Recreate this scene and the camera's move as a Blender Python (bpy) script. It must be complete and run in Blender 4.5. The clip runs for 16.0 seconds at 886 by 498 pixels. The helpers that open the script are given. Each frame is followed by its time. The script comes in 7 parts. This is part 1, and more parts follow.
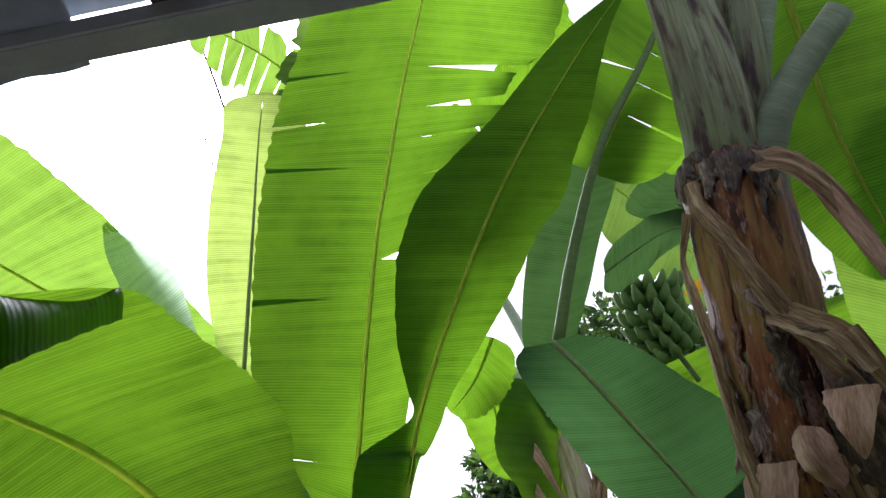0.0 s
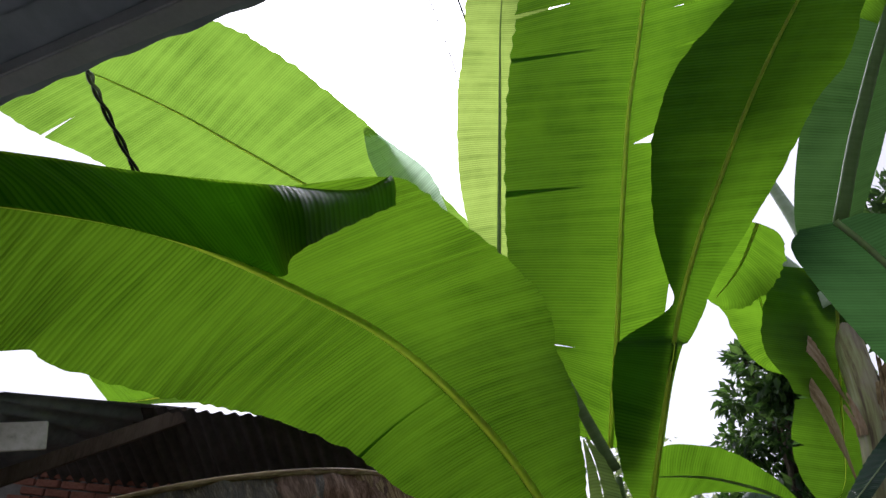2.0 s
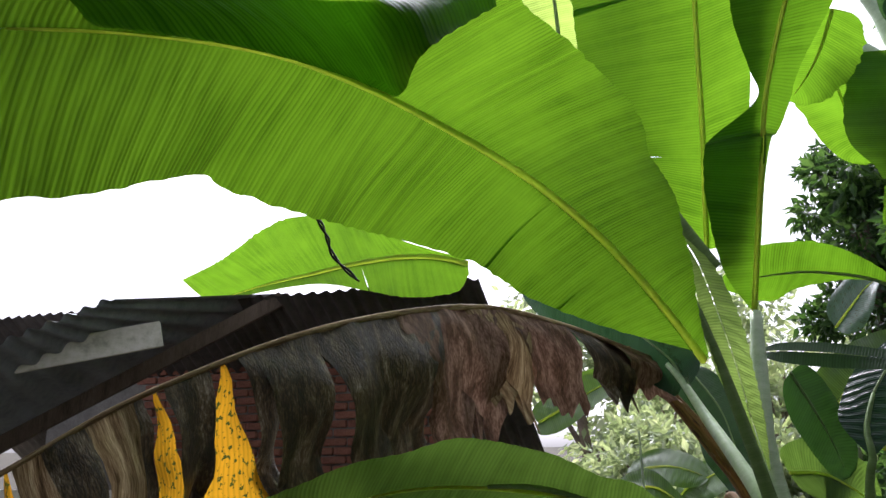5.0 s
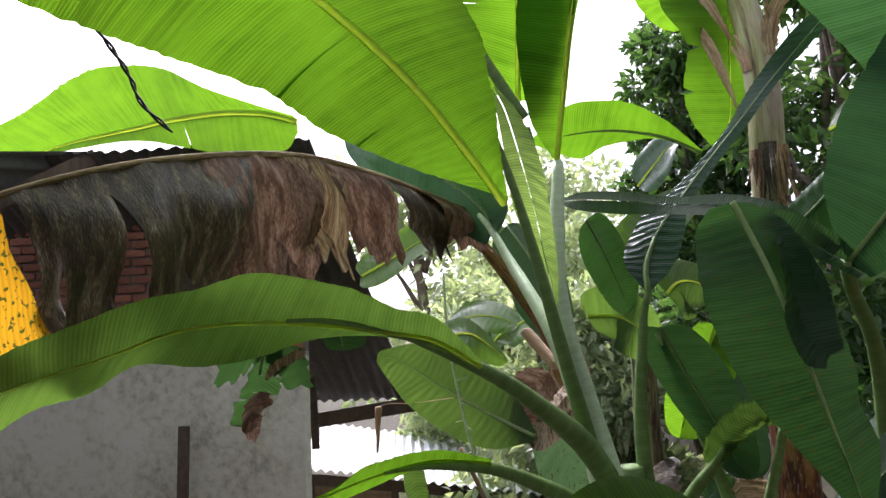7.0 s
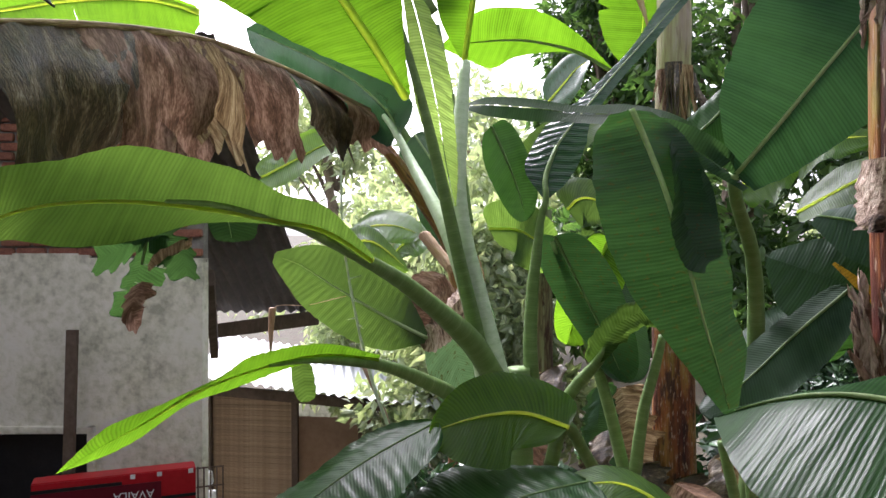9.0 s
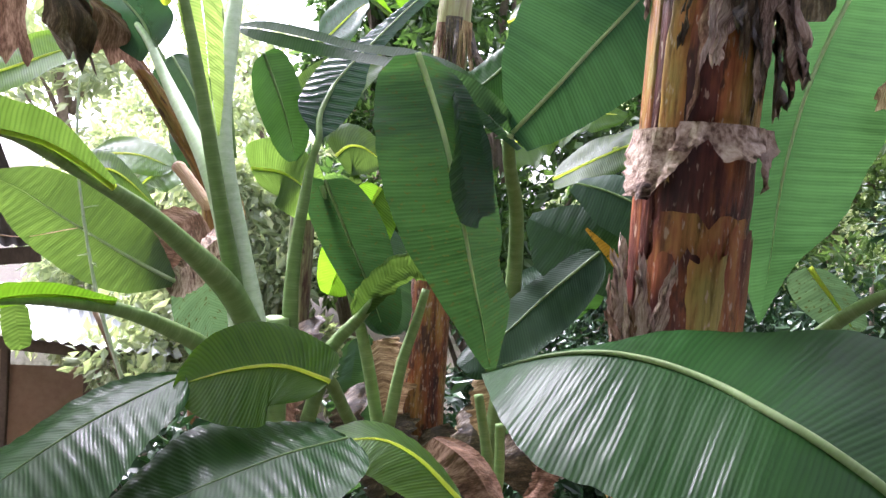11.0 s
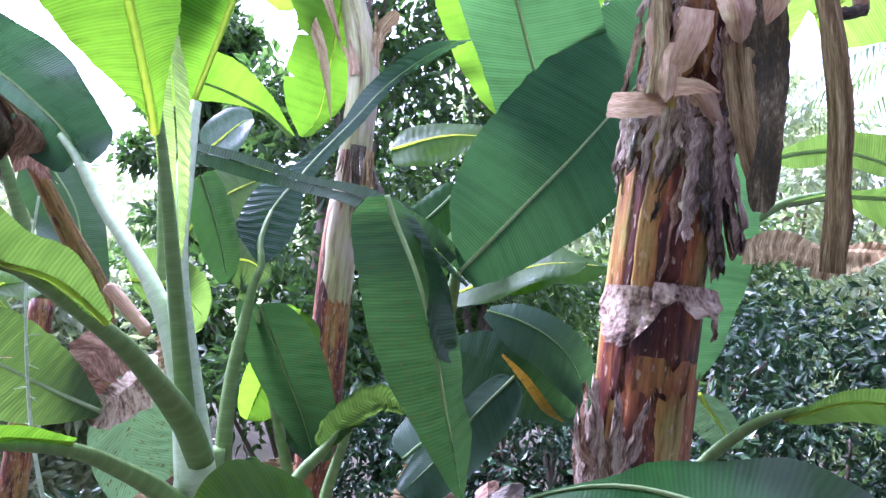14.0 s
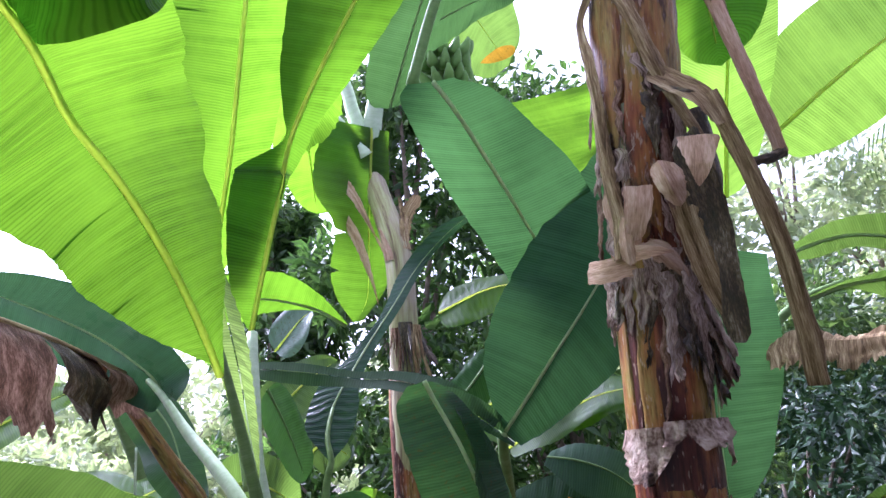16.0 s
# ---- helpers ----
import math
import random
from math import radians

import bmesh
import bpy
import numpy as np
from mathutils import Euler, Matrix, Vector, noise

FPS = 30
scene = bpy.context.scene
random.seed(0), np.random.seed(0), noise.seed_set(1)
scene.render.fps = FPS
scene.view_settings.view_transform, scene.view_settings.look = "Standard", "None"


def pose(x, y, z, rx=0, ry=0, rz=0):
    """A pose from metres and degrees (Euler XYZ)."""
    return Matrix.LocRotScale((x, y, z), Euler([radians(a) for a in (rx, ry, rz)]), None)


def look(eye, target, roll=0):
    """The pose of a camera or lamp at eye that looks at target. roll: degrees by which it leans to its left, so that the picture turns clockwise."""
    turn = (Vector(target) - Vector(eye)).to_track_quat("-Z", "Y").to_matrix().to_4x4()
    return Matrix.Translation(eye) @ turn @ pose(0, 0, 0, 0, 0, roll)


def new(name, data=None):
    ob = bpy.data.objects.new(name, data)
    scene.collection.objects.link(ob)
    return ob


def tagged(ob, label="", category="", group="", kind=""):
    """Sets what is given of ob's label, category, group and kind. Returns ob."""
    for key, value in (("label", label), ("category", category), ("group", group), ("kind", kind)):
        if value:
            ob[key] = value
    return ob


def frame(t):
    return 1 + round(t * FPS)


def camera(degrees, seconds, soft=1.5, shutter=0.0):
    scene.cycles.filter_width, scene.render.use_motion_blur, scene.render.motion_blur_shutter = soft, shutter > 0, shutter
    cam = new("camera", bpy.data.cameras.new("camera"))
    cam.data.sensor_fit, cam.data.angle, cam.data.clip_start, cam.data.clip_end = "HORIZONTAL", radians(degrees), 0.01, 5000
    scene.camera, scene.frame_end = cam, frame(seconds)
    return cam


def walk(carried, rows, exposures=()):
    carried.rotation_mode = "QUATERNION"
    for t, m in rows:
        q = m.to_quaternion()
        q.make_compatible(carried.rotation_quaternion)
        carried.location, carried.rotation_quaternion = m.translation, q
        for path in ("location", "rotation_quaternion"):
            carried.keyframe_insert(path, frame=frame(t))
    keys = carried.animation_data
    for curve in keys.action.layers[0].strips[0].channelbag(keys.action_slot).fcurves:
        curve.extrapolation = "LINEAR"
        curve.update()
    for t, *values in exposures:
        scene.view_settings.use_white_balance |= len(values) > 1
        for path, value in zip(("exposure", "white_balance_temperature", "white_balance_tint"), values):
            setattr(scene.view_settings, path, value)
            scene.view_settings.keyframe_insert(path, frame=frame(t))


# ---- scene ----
cam = camera(61.5, 16.0)
PATH = [
    (0, (0.198, 0.359, 1.708), (0.167, 2.428, 3.111), -1.4),
    (0.5, (0.231, 0.387, 1.750), (-0.004, 2.494, 3.074), 0.9),
    (1, (0.208, 0.380, 1.736), (-0.200, 2.499, 2.998), 2.2),
    (1.5, (0.185, 0.383, 1.709), (-0.492, 2.486, 2.880), 4.6),
    (2, (0.168, 0.384, 1.696), (-0.669, 2.483, 2.767), 6.6),
    (2.5, (0.141, 0.381, 1.669), (-0.782, 2.477, 2.672), 5.7),
    (3, (0.118, 0.377, 1.646), (-0.878, 2.450, 2.626), 3.1),
    (3.2, (0.116, 0.364, 1.633), (-0.879, 2.451, 2.585), 2.2),
    (5.3, (0.083, 0.338, 1.573), (-0.950, 2.530, 2.188), -1.4),
    (5.5, (0.087, 0.349, 1.595), (-0.913, 2.566, 2.173), -2.4),
    (6, (0.119, 0.361, 1.547), (-0.727, 2.670, 1.998), -3.2),
    (6.5, (0.144, 0.376, 1.528), (-0.570, 2.746, 1.879), -3.1),
    (7, (0.166, 0.395, 1.501), (-0.433, 2.810, 1.740), -2.4),
    (7.5, (0.182, 0.404, 1.486), (-0.335, 2.843, 1.670), -1.6),
    (8, (0.184, 0.410, 1.468), (-0.242, 2.871, 1.585), -0.8),
    (8.2, (0.182, 0.410, 1.463), (-0.219, 2.876, 1.555), -0.5),
    (10.3, (0.232, 0.541, 1.394), (0.223, 3.036, 1.236), 2.2),
    (10.5, (0.220, 0.550, 1.398), (0.315, 3.043, 1.236), 3.0),
    (11, (0.167, 0.557, 1.412), (0.662, 3.003, 1.268), 4.9),
    (11.5, (0.073, 0.544, 1.448), (0.816, 2.929, 1.338), 3.6),
    (12, (0.044, 0.541, 1.504), (1.079, 2.817, 1.487), 2.7),
    (12.5, (-0.059, 0.580, 1.527), (1.186, 2.746, 1.625), 1.3),
    (13, (-0.195, 0.625, 1.536), (1.206, 2.680, 1.790), 0.1),
    (13.5, (-0.249, 0.606, 1.522), (1.106, 2.687, 1.813), 2.2),
    (14, (-0.276, 0.589, 1.460), (0.869, 2.798, 1.704), 6.2),
    (14.5, (-0.323, 0.535, 1.415), (0.609, 2.842, 1.662), 5.1),
    (15, (-0.302, 0.471, 1.401), (0.676, 2.766, 1.563), 2.9),
    (15.5, (-0.235, 0.375, 1.497), (0.946, 2.547, 1.867), -1.6),
    (16, (-0.254, 0.281, 1.568), (0.613, 2.536, 2.212), -4.7),
]
EXPOSURES = [(0, 1.65, 5900, 25), (1.0, 1.05, 6000, 23), (2.0, 1.0, 5900, 22), (3.0, 1.22, 5900, 22), (5.5, 1.85, 6000, 21), (6.5, 2.05, 6050, 21), (8.0, 2.5, 6100, 23), (10.5, 3.15, 6050, 27), (12.0, 3.8, 5250, 39), (13.0, 3.8, 5050, 43), (14.5, 3.5, 5000, 43), (15.5, 3.45, 5150, 43), (16.0, 2.95, 5250, 38)]
walk(cam, [(t, look(eye, target, roll)) for t, eye, target, roll in PATH], EXPOSURES)

# ---- light ----
world = bpy.data.worlds.new("overcast_sky")
scene.world = world
world.use_nodes = True
wn, wl = world.node_tree.nodes, world.node_tree.links
sky = wn.new("ShaderNodeTexSky")
sky.sky_type, sky.sun_disc = "NISHITA", False
sky.sun_elevation, sky.sun_rotation = radians(47), radians(-28)
sky.air_density, sky.dust_density = 1.0, 4.0
grey = wn.new("ShaderNodeHueSaturation")
grey.inputs["Saturation"].default_value = 0.12
wl.new(sky.outputs["Color"], grey.inputs["Color"])
wl.new(grey.outputs["Color"], wn["Background"].inputs["Color"])
wn["Background"].inputs["Strength"].default_value = 0.07
sun = new("sun", bpy.data.lights.new("sun", "SUN"))
sun.data.energy, sun.data.angle, sun.data.color = 1.75, radians(30), (1.0, 0.98, 0.94)
sun.matrix_world = look((-4, 7.4, 9.0), (0, 0, 0))


# ---- materials ----
def material(name):
    m = bpy.data.materials.new(name)
    m.use_nodes = True
    nt = m.node_tree
    return m, nt, nt.nodes["Principled BSDF"]


def node(nt, kind, **values):
    n = nt.nodes.new(kind)
    for k, v in values.items():
        n.inputs[k].default_value = v
    return n


def ramp(nt, source, stops):
    r = nt.nodes.new("ShaderNodeValToRGB")
    e = r.color_ramp.elements
    while len(e) < len(stops):
        e.new(0.5)
    for el, (p, c) in zip(e, stops):
        el.position, el.color = p, (*c, 1)
    nt.links.new(source, r.inputs["Fac"])
    return r


def mixed(nt, fac, a, b, mode="MIX"):
    n = nt.nodes.new("ShaderNodeMix")
    n.data_type, n.blend_type = "RGBA", mode
    for key, v in ((0, fac), (6, a), (7, b)):
        if isinstance(v, bpy.types.NodeSocket):
            nt.links.new(v, n.inputs[key])
        else:
            n.inputs[key].default_value = v if key == 0 else (*v, 1)
    return n.outputs[2]


def uv_noise(nt, sx, sy, detail=3.0, coords="UV"):
    tc = nt.nodes.new("ShaderNodeTexCoord")
    mp = node(nt, "ShaderNodeMapping", Scale=(sx, sy, sx))
    nt.links.new(tc.outputs[coords], mp.inputs["Vector"])
    nz = node(nt, "ShaderNodeTexNoise", Scale=1.0, Detail=detail, Roughness=0.6)
    nt.links.new(mp.outputs["Vector"], nz.inputs["Vector"])
    return nz.outputs["Fac"], mp.outputs["Vector"]


def leaf_material(name, base, pale, glow, through_share=0.45, rough=0.38, spots=0.0, wet=0.0):
    """Banana leaf: fine cross veins, broad blotches, light coming through."""
    m, nt, bsdf = material(name)
    tc = nt.nodes.new("ShaderNodeTexCoord")
    wave = node(nt, "ShaderNodeTexWave", Scale=38.0, Distortion=1.1, Detail=1.0)
    wave.inputs["Detail Scale"].default_value = 0.6
    nt.links.new(tc.outputs["UV"], wave.inputs["Vector"])
    veins = wave.outputs["Fac"]
    ribs, _ = uv_noise(nt, 38, 1.2, 1.0)
    blotch, _ = uv_noise(nt, 5, 5, 4.0)
    col = ramp(nt, blotch, [(0.3, base), (0.7, pale)]).outputs["Color"]
    dark = ramp(nt, veins, [(0.0, (0.45, 0.5, 0.4)), (0.55, (1, 1, 1))]).outputs["Color"]
    dark = mixed(nt, 0.7, dark, ramp(nt, ribs, [(0.38, (0.42, 0.5, 0.36)), (0.58, (1, 1, 1))]).outputs["Color"], "MULTIPLY")
    col = mixed(nt, 0.5, col, dark, "MULTIPLY")
    info = nt.nodes.new("ShaderNodeObjectInfo")
    hue = node(nt, "ShaderNodeHueSaturation", Fac=1.0)
    tone = nt.nodes.new("ShaderNodeMapRange")
    tone.inputs["To Min"].default_value, tone.inputs["To Max"].default_value = 0.85, 1.15
    nt.links.new(info.outputs["Random"], tone.inputs["Value"])
    nt.links.new(tone.outputs["Result"], hue.inputs["Value"])
    nt.links.new(col, hue.inputs["Color"])
    col = hue.outputs["Color"]
    glowcol = mixed(nt, 0.78, glow, dark, "MULTIPLY")
    glowcol = mixed(nt, ramp(nt, blotch, [(0.35, (0, 0, 0)), (0.75, (1, 1, 1))]).outputs["Color"], glowcol, tuple(min(1, c * 1.12) for c in glow))
    if spots:
        sp, _ = uv_noise(nt, 110, 60, 2.0)
        mask = ramp(nt, sp, [(0.66 - spots * 0.1, (0, 0, 0)), (0.7 - spots * 0.1, (1, 1, 1))]).outputs["Color"]
        col = mixed(nt, mask, col, (0.03, 0.045, 0.012))
        glowcol = mixed(nt, mask, glowcol, (0.1, 0.11, 0.02))
    nt.links.new(col, bsdf.inputs["Base Color"])
    rn = ramp(nt, blotch, [(0.3, (rough - 0.1,) * 3), (0.7, (rough + 0.14,) * 3)])
    nt.links.new(rn.outputs["Color"], bsdf.inputs["Roughness"])
    bsdf.inputs["Specular IOR Level"].default_value = 0.14 - 0.09 * min(1, 2.5 * wet)
    height = mixed(nt, 0.55, ribs, veins)
    if wet:
        drops, _ = uv_noise(nt, 90, 70, 1.0)
        wetmask = ramp(nt, drops, [(0.5, (0, 0, 0)), (0.62, (1, 1, 1))]).outputs["Color"]
        height = mixed(nt, 0.12, height, wetmask, "ADD")
        bsdf.inputs["Coat Weight"].default_value, bsdf.inputs["Coat Roughness"].default_value = wet * 0.8, 0.06
        bsdf.inputs["Coat IOR"].default_value = 1.42
    bump = node(nt, "ShaderNodeBump", Strength=0.38 if wet > 0.5 else 0.15 if wet else 0.28, Distance=0.004)
    nt.links.new(height, bump.inputs["Height"])
    nt.links.new(bump.outputs["Normal"], bsdf.inputs["Normal"])
    if wet:
        nt.links.new(bump.outputs["Normal"], bsdf.inputs["Coat Normal"])
    tr = nt.nodes.new("ShaderNodeBsdfTranslucent")
    nt.links.new(glowcol, tr.inputs["Color"])
    nt.links.new(bump.outputs["Normal"], tr.inputs["Normal"])
    mix = node(nt, "ShaderNodeMixShader", Fac=through_share)
    nt.links.new(bsdf.outputs["BSDF"], mix.inputs[1])
    nt.links.new(tr.outputs["BSDF"], mix.inputs[2])
    nt.links.new(mix.outputs["Shader"], nt.nodes["Material Output"].inputs["Surface"])
    return m


def plain_material(name, stops, rough=0.7, scale=(8, 8), coords="Object", bump=0.3, distance=0.004, fine=60, through_share=0.0, metal=0.0, spec=0.2):
    """A mottled surface: colours over a broad noise, fine noise for grain and relief."""
    m, nt, bsdf = material(name)
    broad, _ = uv_noise(nt, scale[0], scale[1], 5.0, coords)
    grain, _ = uv_noise(nt, scale[0] * fine / 8, scale[1] * fine / 8, 4.0, coords)
    fac = mixed(nt, 0.4, broad, grain)
    col = ramp(nt, fac, stops).outputs["Color"]
    info = nt.nodes.new("ShaderNodeObjectInfo")
    hue = node(nt, "ShaderNodeHueSaturation", Fac=1.0)
    tone = nt.nodes.new("ShaderNodeMapRange")
    tone.inputs["To Min"].default_value, tone.inputs["To Max"].default_value = 0.85, 1.15
    nt.links.new(info.outputs["Random"], tone.inputs["Value"])
    nt.links.new(tone.outputs["Result"], hue.inputs["Value"])
    nt.links.new(col, hue.inputs["Color"])
    nt.links.new(hue.outputs["Color"], bsdf.inputs["Base Color"])
    bsdf.inputs["Roughness"].default_value, bsdf.inputs["Metallic"].default_value = rough, metal
    bsdf.inputs["Specular IOR Level"].default_value = spec
    b = node(nt, "ShaderNodeBump", Strength=bump, Distance=distance)
    nt.links.new(grain, b.inputs["Height"])
    nt.links.new(b.outputs["Normal"], bsdf.inputs["Normal"])
    if through_share:
        tr = nt.nodes.new("ShaderNodeBsdfTranslucent")
        nt.links.new(hue.outputs["Color"], tr.inputs["Color"])
        mix = node(nt, "ShaderNodeMixShader", Fac=through_share)
        nt.links.new(bsdf.outputs["BSDF"], mix.inputs[1])
        nt.links.new(tr.outputs["BSDF"], mix.inputs[2])
        nt.links.new(mix.outputs["Shader"], nt.nodes["Material Output"].inputs["Surface"])
    return m


def foliage_material(name, a, b, c, through_share=0.4):
    """Small tree leaves, each island with its own tone."""
    m, nt, bsdf = material(name)
    geo = nt.nodes.new("ShaderNodeNewGeometry")
    col = ramp(nt, geo.outputs["Random Per Island"], [(0.0, a), (0.6, b), (1.0, c)]).outputs["Color"]
    nt.links.new(col, bsdf.inputs["Base Color"])
    bsdf.inputs["Roughness"].default_value, bsdf.inputs["Specular IOR Level"].default_value = 0.38, 0.4
    tr = nt.nodes.new("ShaderNodeBsdfTranslucent")
    nt.links.new(mixed(nt, 1.0, col, (1.7, 1.7, 0.9), "MULTIPLY"), tr.inputs["Color"])
    mix = node(nt, "ShaderNodeMixShader", Fac=through_share)
    nt.links.new(bsdf.outputs["BSDF"], mix.inputs[1])
    nt.links.new(tr.outputs["BSDF"], mix.inputs[2])
    nt.links.new(mix.outputs["Shader"], nt.nodes["Material Output"].inputs["Surface"])
    return m


GREEN = leaf_material("leaf_green", (0.02, 0.056, 0.008), (0.032, 0.078, 0.011), (0.18, 0.395, 0.012), 0.52, 0.5)
# Darker copy of the green leaf, shade put into its base and glow.
GREEN_DIM = leaf_material("leaf_green_dim", (0.018, 0.052, 0.01), (0.028, 0.07, 0.014), (0.13, 0.3, 0.008), 0.45, 0.45)
ROLLED = leaf_material("leaf_rolled", (0.12, 0.19, 0.06), (0.17, 0.25, 0.08), (0.34, 0.5, 0.1), 0.5)
BRIGHT = leaf_material("leaf_bright", (0.02, 0.056, 0.008), (0.03, 0.075, 0.012), (0.225, 0.48, 0.014), 0.58, 0.5)
MID = leaf_material("leaf_mid", (0.0317, 0.075, 0.0264), (0.0464, 0.098, 0.036), (0.146, 0.26, 0.0336), 0.45, 0.45)
SHEEN = leaf_material("leaf_sheen", (0.0225, 0.0825, 0.0375), (0.0375, 0.112, 0.0525), (0.0875, 0.225, 0.0562), 0.3, 0.45, 0.0, 0.12)
GLOSSY = leaf_material("leaf_glossy", (0.0195, 0.062, 0.0408), (0.0317, 0.085, 0.0576), (0.061, 0.16, 0.048), 0.25, 0.3, 0.0, 1.0)
LIGHT = leaf_material("leaf_light", (0.04, 0.1, 0.026), (0.06, 0.135, 0.036), (0.29, 0.53, 0.05), 0.5, 0.5)
# Pale green whose colour stands in for overexposure.
OVERLIT = leaf_material("leaf_overlit", (0.17, 0.29, 0.06), (0.23, 0.36, 0.09), (0.5, 0.68, 0.13), 0.5)
DARK = leaf_material("leaf_dark", (0.0134, 0.045, 0.0216), (0.022, 0.06, 0.0288), (0.0732, 0.17, 0.036), 0.3, 0.5)
SPOTTED = leaf_material("leaf_spotted", (0.016, 0.054, 0.022), (0.025, 0.073, 0.03), (0.055, 0.145, 0.03), 0.3, 0.42, 0.5, 0.12)
WET = leaf_material("leaf_wet", (0.012, 0.055, 0.012), (0.02, 0.076, 0.016), (0.055, 0.15, 0.02), 0.3, 0.44, 0.0, 0.13)
BLUISH = leaf_material("leaf_bluish", (0.06, 0.12, 0.085), (0.1, 0.17, 0.12), (0.15, 0.28, 0.1), 0.25, 0.4, 0.5, 0.15)
WAXY = leaf_material("leaf_waxy", (0.42, 0.56, 0.46), (0.52, 0.64, 0.54), (0.55, 0.72, 0.52), 0.6, 0.5)
YELLOW = leaf_material("leaf_yellow", (0.5, 0.22, 0.01), (0.62, 0.3, 0.015), (0.85, 0.42, 0.015), 0.5, 0.4, 0.9)
YELLOW_SOFT = leaf_material("leaf_turning_yellow", (0.16, 0.12, 0.01), (0.42, 0.24, 0.02), (0.5, 0.27, 0.015), 0.4, 0.4, 0.3)
RIB = plain_material("midrib_green", [(0.3, (0.62, 0.72, 0.13)), (0.7, (0.76, 0.83, 0.24))], 0.45, (4, 60), "UV", 0.2, through_share=0.85)
RIB_DIM = plain_material("midrib_dim", [(0.3, (0.16, 0.27, 0.09)), (0.7, (0.27, 0.38, 0.16))], 0.45, (4, 60), "UV", 0.2, through_share=0.4)
RIB_PALE = plain_material("midrib_pale", [(0.3, (0.32, 0.44, 0.2)), (0.7, (0.46, 0.58, 0.3))], 0.45, (4, 60), "UV", 0.2, through_share=0.5)
STALK = plain_material("stalk_green", [(0.2, (0.09, 0.15, 0.05)), (0.5, (0.15, 0.24, 0.08)), (0.8, (0.28, 0.38, 0.17))], 0.5, (3, 40), "UV", 0.25, spec=0.2)
STALK_WAXY = plain_material("stalk_waxy", [(0.25, (0.3, 0.41, 0.23)), (0.45, (0.5, 0.62, 0.42)), (0.7, (0.7, 0.78, 0.64))], 0.45, (9, 45), "UV", 0.25)
DRY = plain_material("dry_leaf", [(0.36, (0.0675, 0.0429, 0.0221)), (0.46, (0.23, 0.15, 0.0753)), (0.54, (0.432, 0.308, 0.166)), (0.64, (0.756, 0.629, 0.387))], 0.75, (70, 4), "UV", 0.8, 0.004, through_share=0.12)
DRY_PALE = plain_material("dry_leaf_pale", [(0.34, (0.25, 0.138, 0.0813)), (0.48, (0.525, 0.344, 0.225)), (0.64, (0.775, 0.587, 0.45))], 0.75, (38, 5), "UV", 0.5, 0.004, through_share=0.15)
DRY_CRUMPLED = plain_material("dry_leaf_crumpled", [(0.38, (0.035, 0.02, 0.015)), (0.45, (0.2, 0.125, 0.09)), (0.52, (0.47, 0.345, 0.27)), (0.62, (0.72, 0.59, 0.49))], 0.7, (24, 12), "UV", 0.9, 0.006, 40, through_share=0.1)
DRY_GREY = plain_material("dry_sheath_grey", [(0.34, (0.03, 0.018, 0.014)), (0.42, (0.17, 0.108, 0.082)), (0.5, (0.42, 0.31, 0.25)), (0.62, (0.72, 0.6, 0.52))], 0.7, (60, 7), "UV", 0.9, 0.005, 60, through_share=0.1)
STALK_GREY = plain_material("stalk_greyish", [(0.25, (0.08, 0.11, 0.06)), (0.5, (0.16, 0.215, 0.125)), (0.75, (0.27, 0.32, 0.22))], 0.5, (3, 30), "UV", 0.25)
DRY_RED = plain_material("dry_leaf_red", [(0.36, (0.0525, 0.0285, 0.018)), (0.48, (0.165, 0.09, 0.057)), (0.62, (0.45, 0.285, 0.21))], 0.5, (34, 9), "UV", 0.6, 0.004, through_share=0.12)
DRY_BLACK = plain_material("dry_leaf_black", [(0.34, (0.012, 0.00954, 0.00656)), (0.48, (0.05, 0.0339, 0.018)), (0.56, (0.15, 0.106, 0.0574)), (0.66, (0.4, 0.35, 0.27))], 0.4, (34, 9), "UV", 0.9, 0.006, through_share=0.06, spec=0.6)


def sheath_material(name, stops, patch, dark, share=0.55):
    """Wrapped leaf sheaths: upright streaks, broad patches and dark wet stains."""
    m, nt, bsdf = material(name)
    streak, _ = uv_noise(nt, 26, 1.6, 5.0)
    fine, _ = uv_noise(nt, 130, 9, 4.0)
    broad, _ = uv_noise(nt, 7, 3.0, 3.0)
    stain, _ = uv_noise(nt, 24, 6, 6.0)
    col = ramp(nt, mixed(nt, 0.3, streak, fine), stops).outputs["Color"]
    col = mixed(nt, ramp(nt, broad, [(0.45, (0, 0, 0)), (0.62, (0.8, 0.8, 0.8))]).outputs["Color"], col, patch)
    col = mixed(nt, ramp(nt, stain, [(share, (0, 0, 0)), (share + 0.1, (1, 1, 1))]).outputs["Color"], col, dark)
    nt.links.new(col, bsdf.inputs["Base Color"])
    bsdf.inputs["Roughness"].default_value, bsdf.inputs["Specular IOR Level"].default_value = 0.45, 0.2
    b = node(nt, "ShaderNodeBump", Strength=0.9, Distance=0.008)
    nt.links.new(mixed(nt, 0.5, fine, streak), b.inputs["Height"])
    nt.links.new(b.outputs["Normal"], bsdf.inputs["Normal"])
    return m


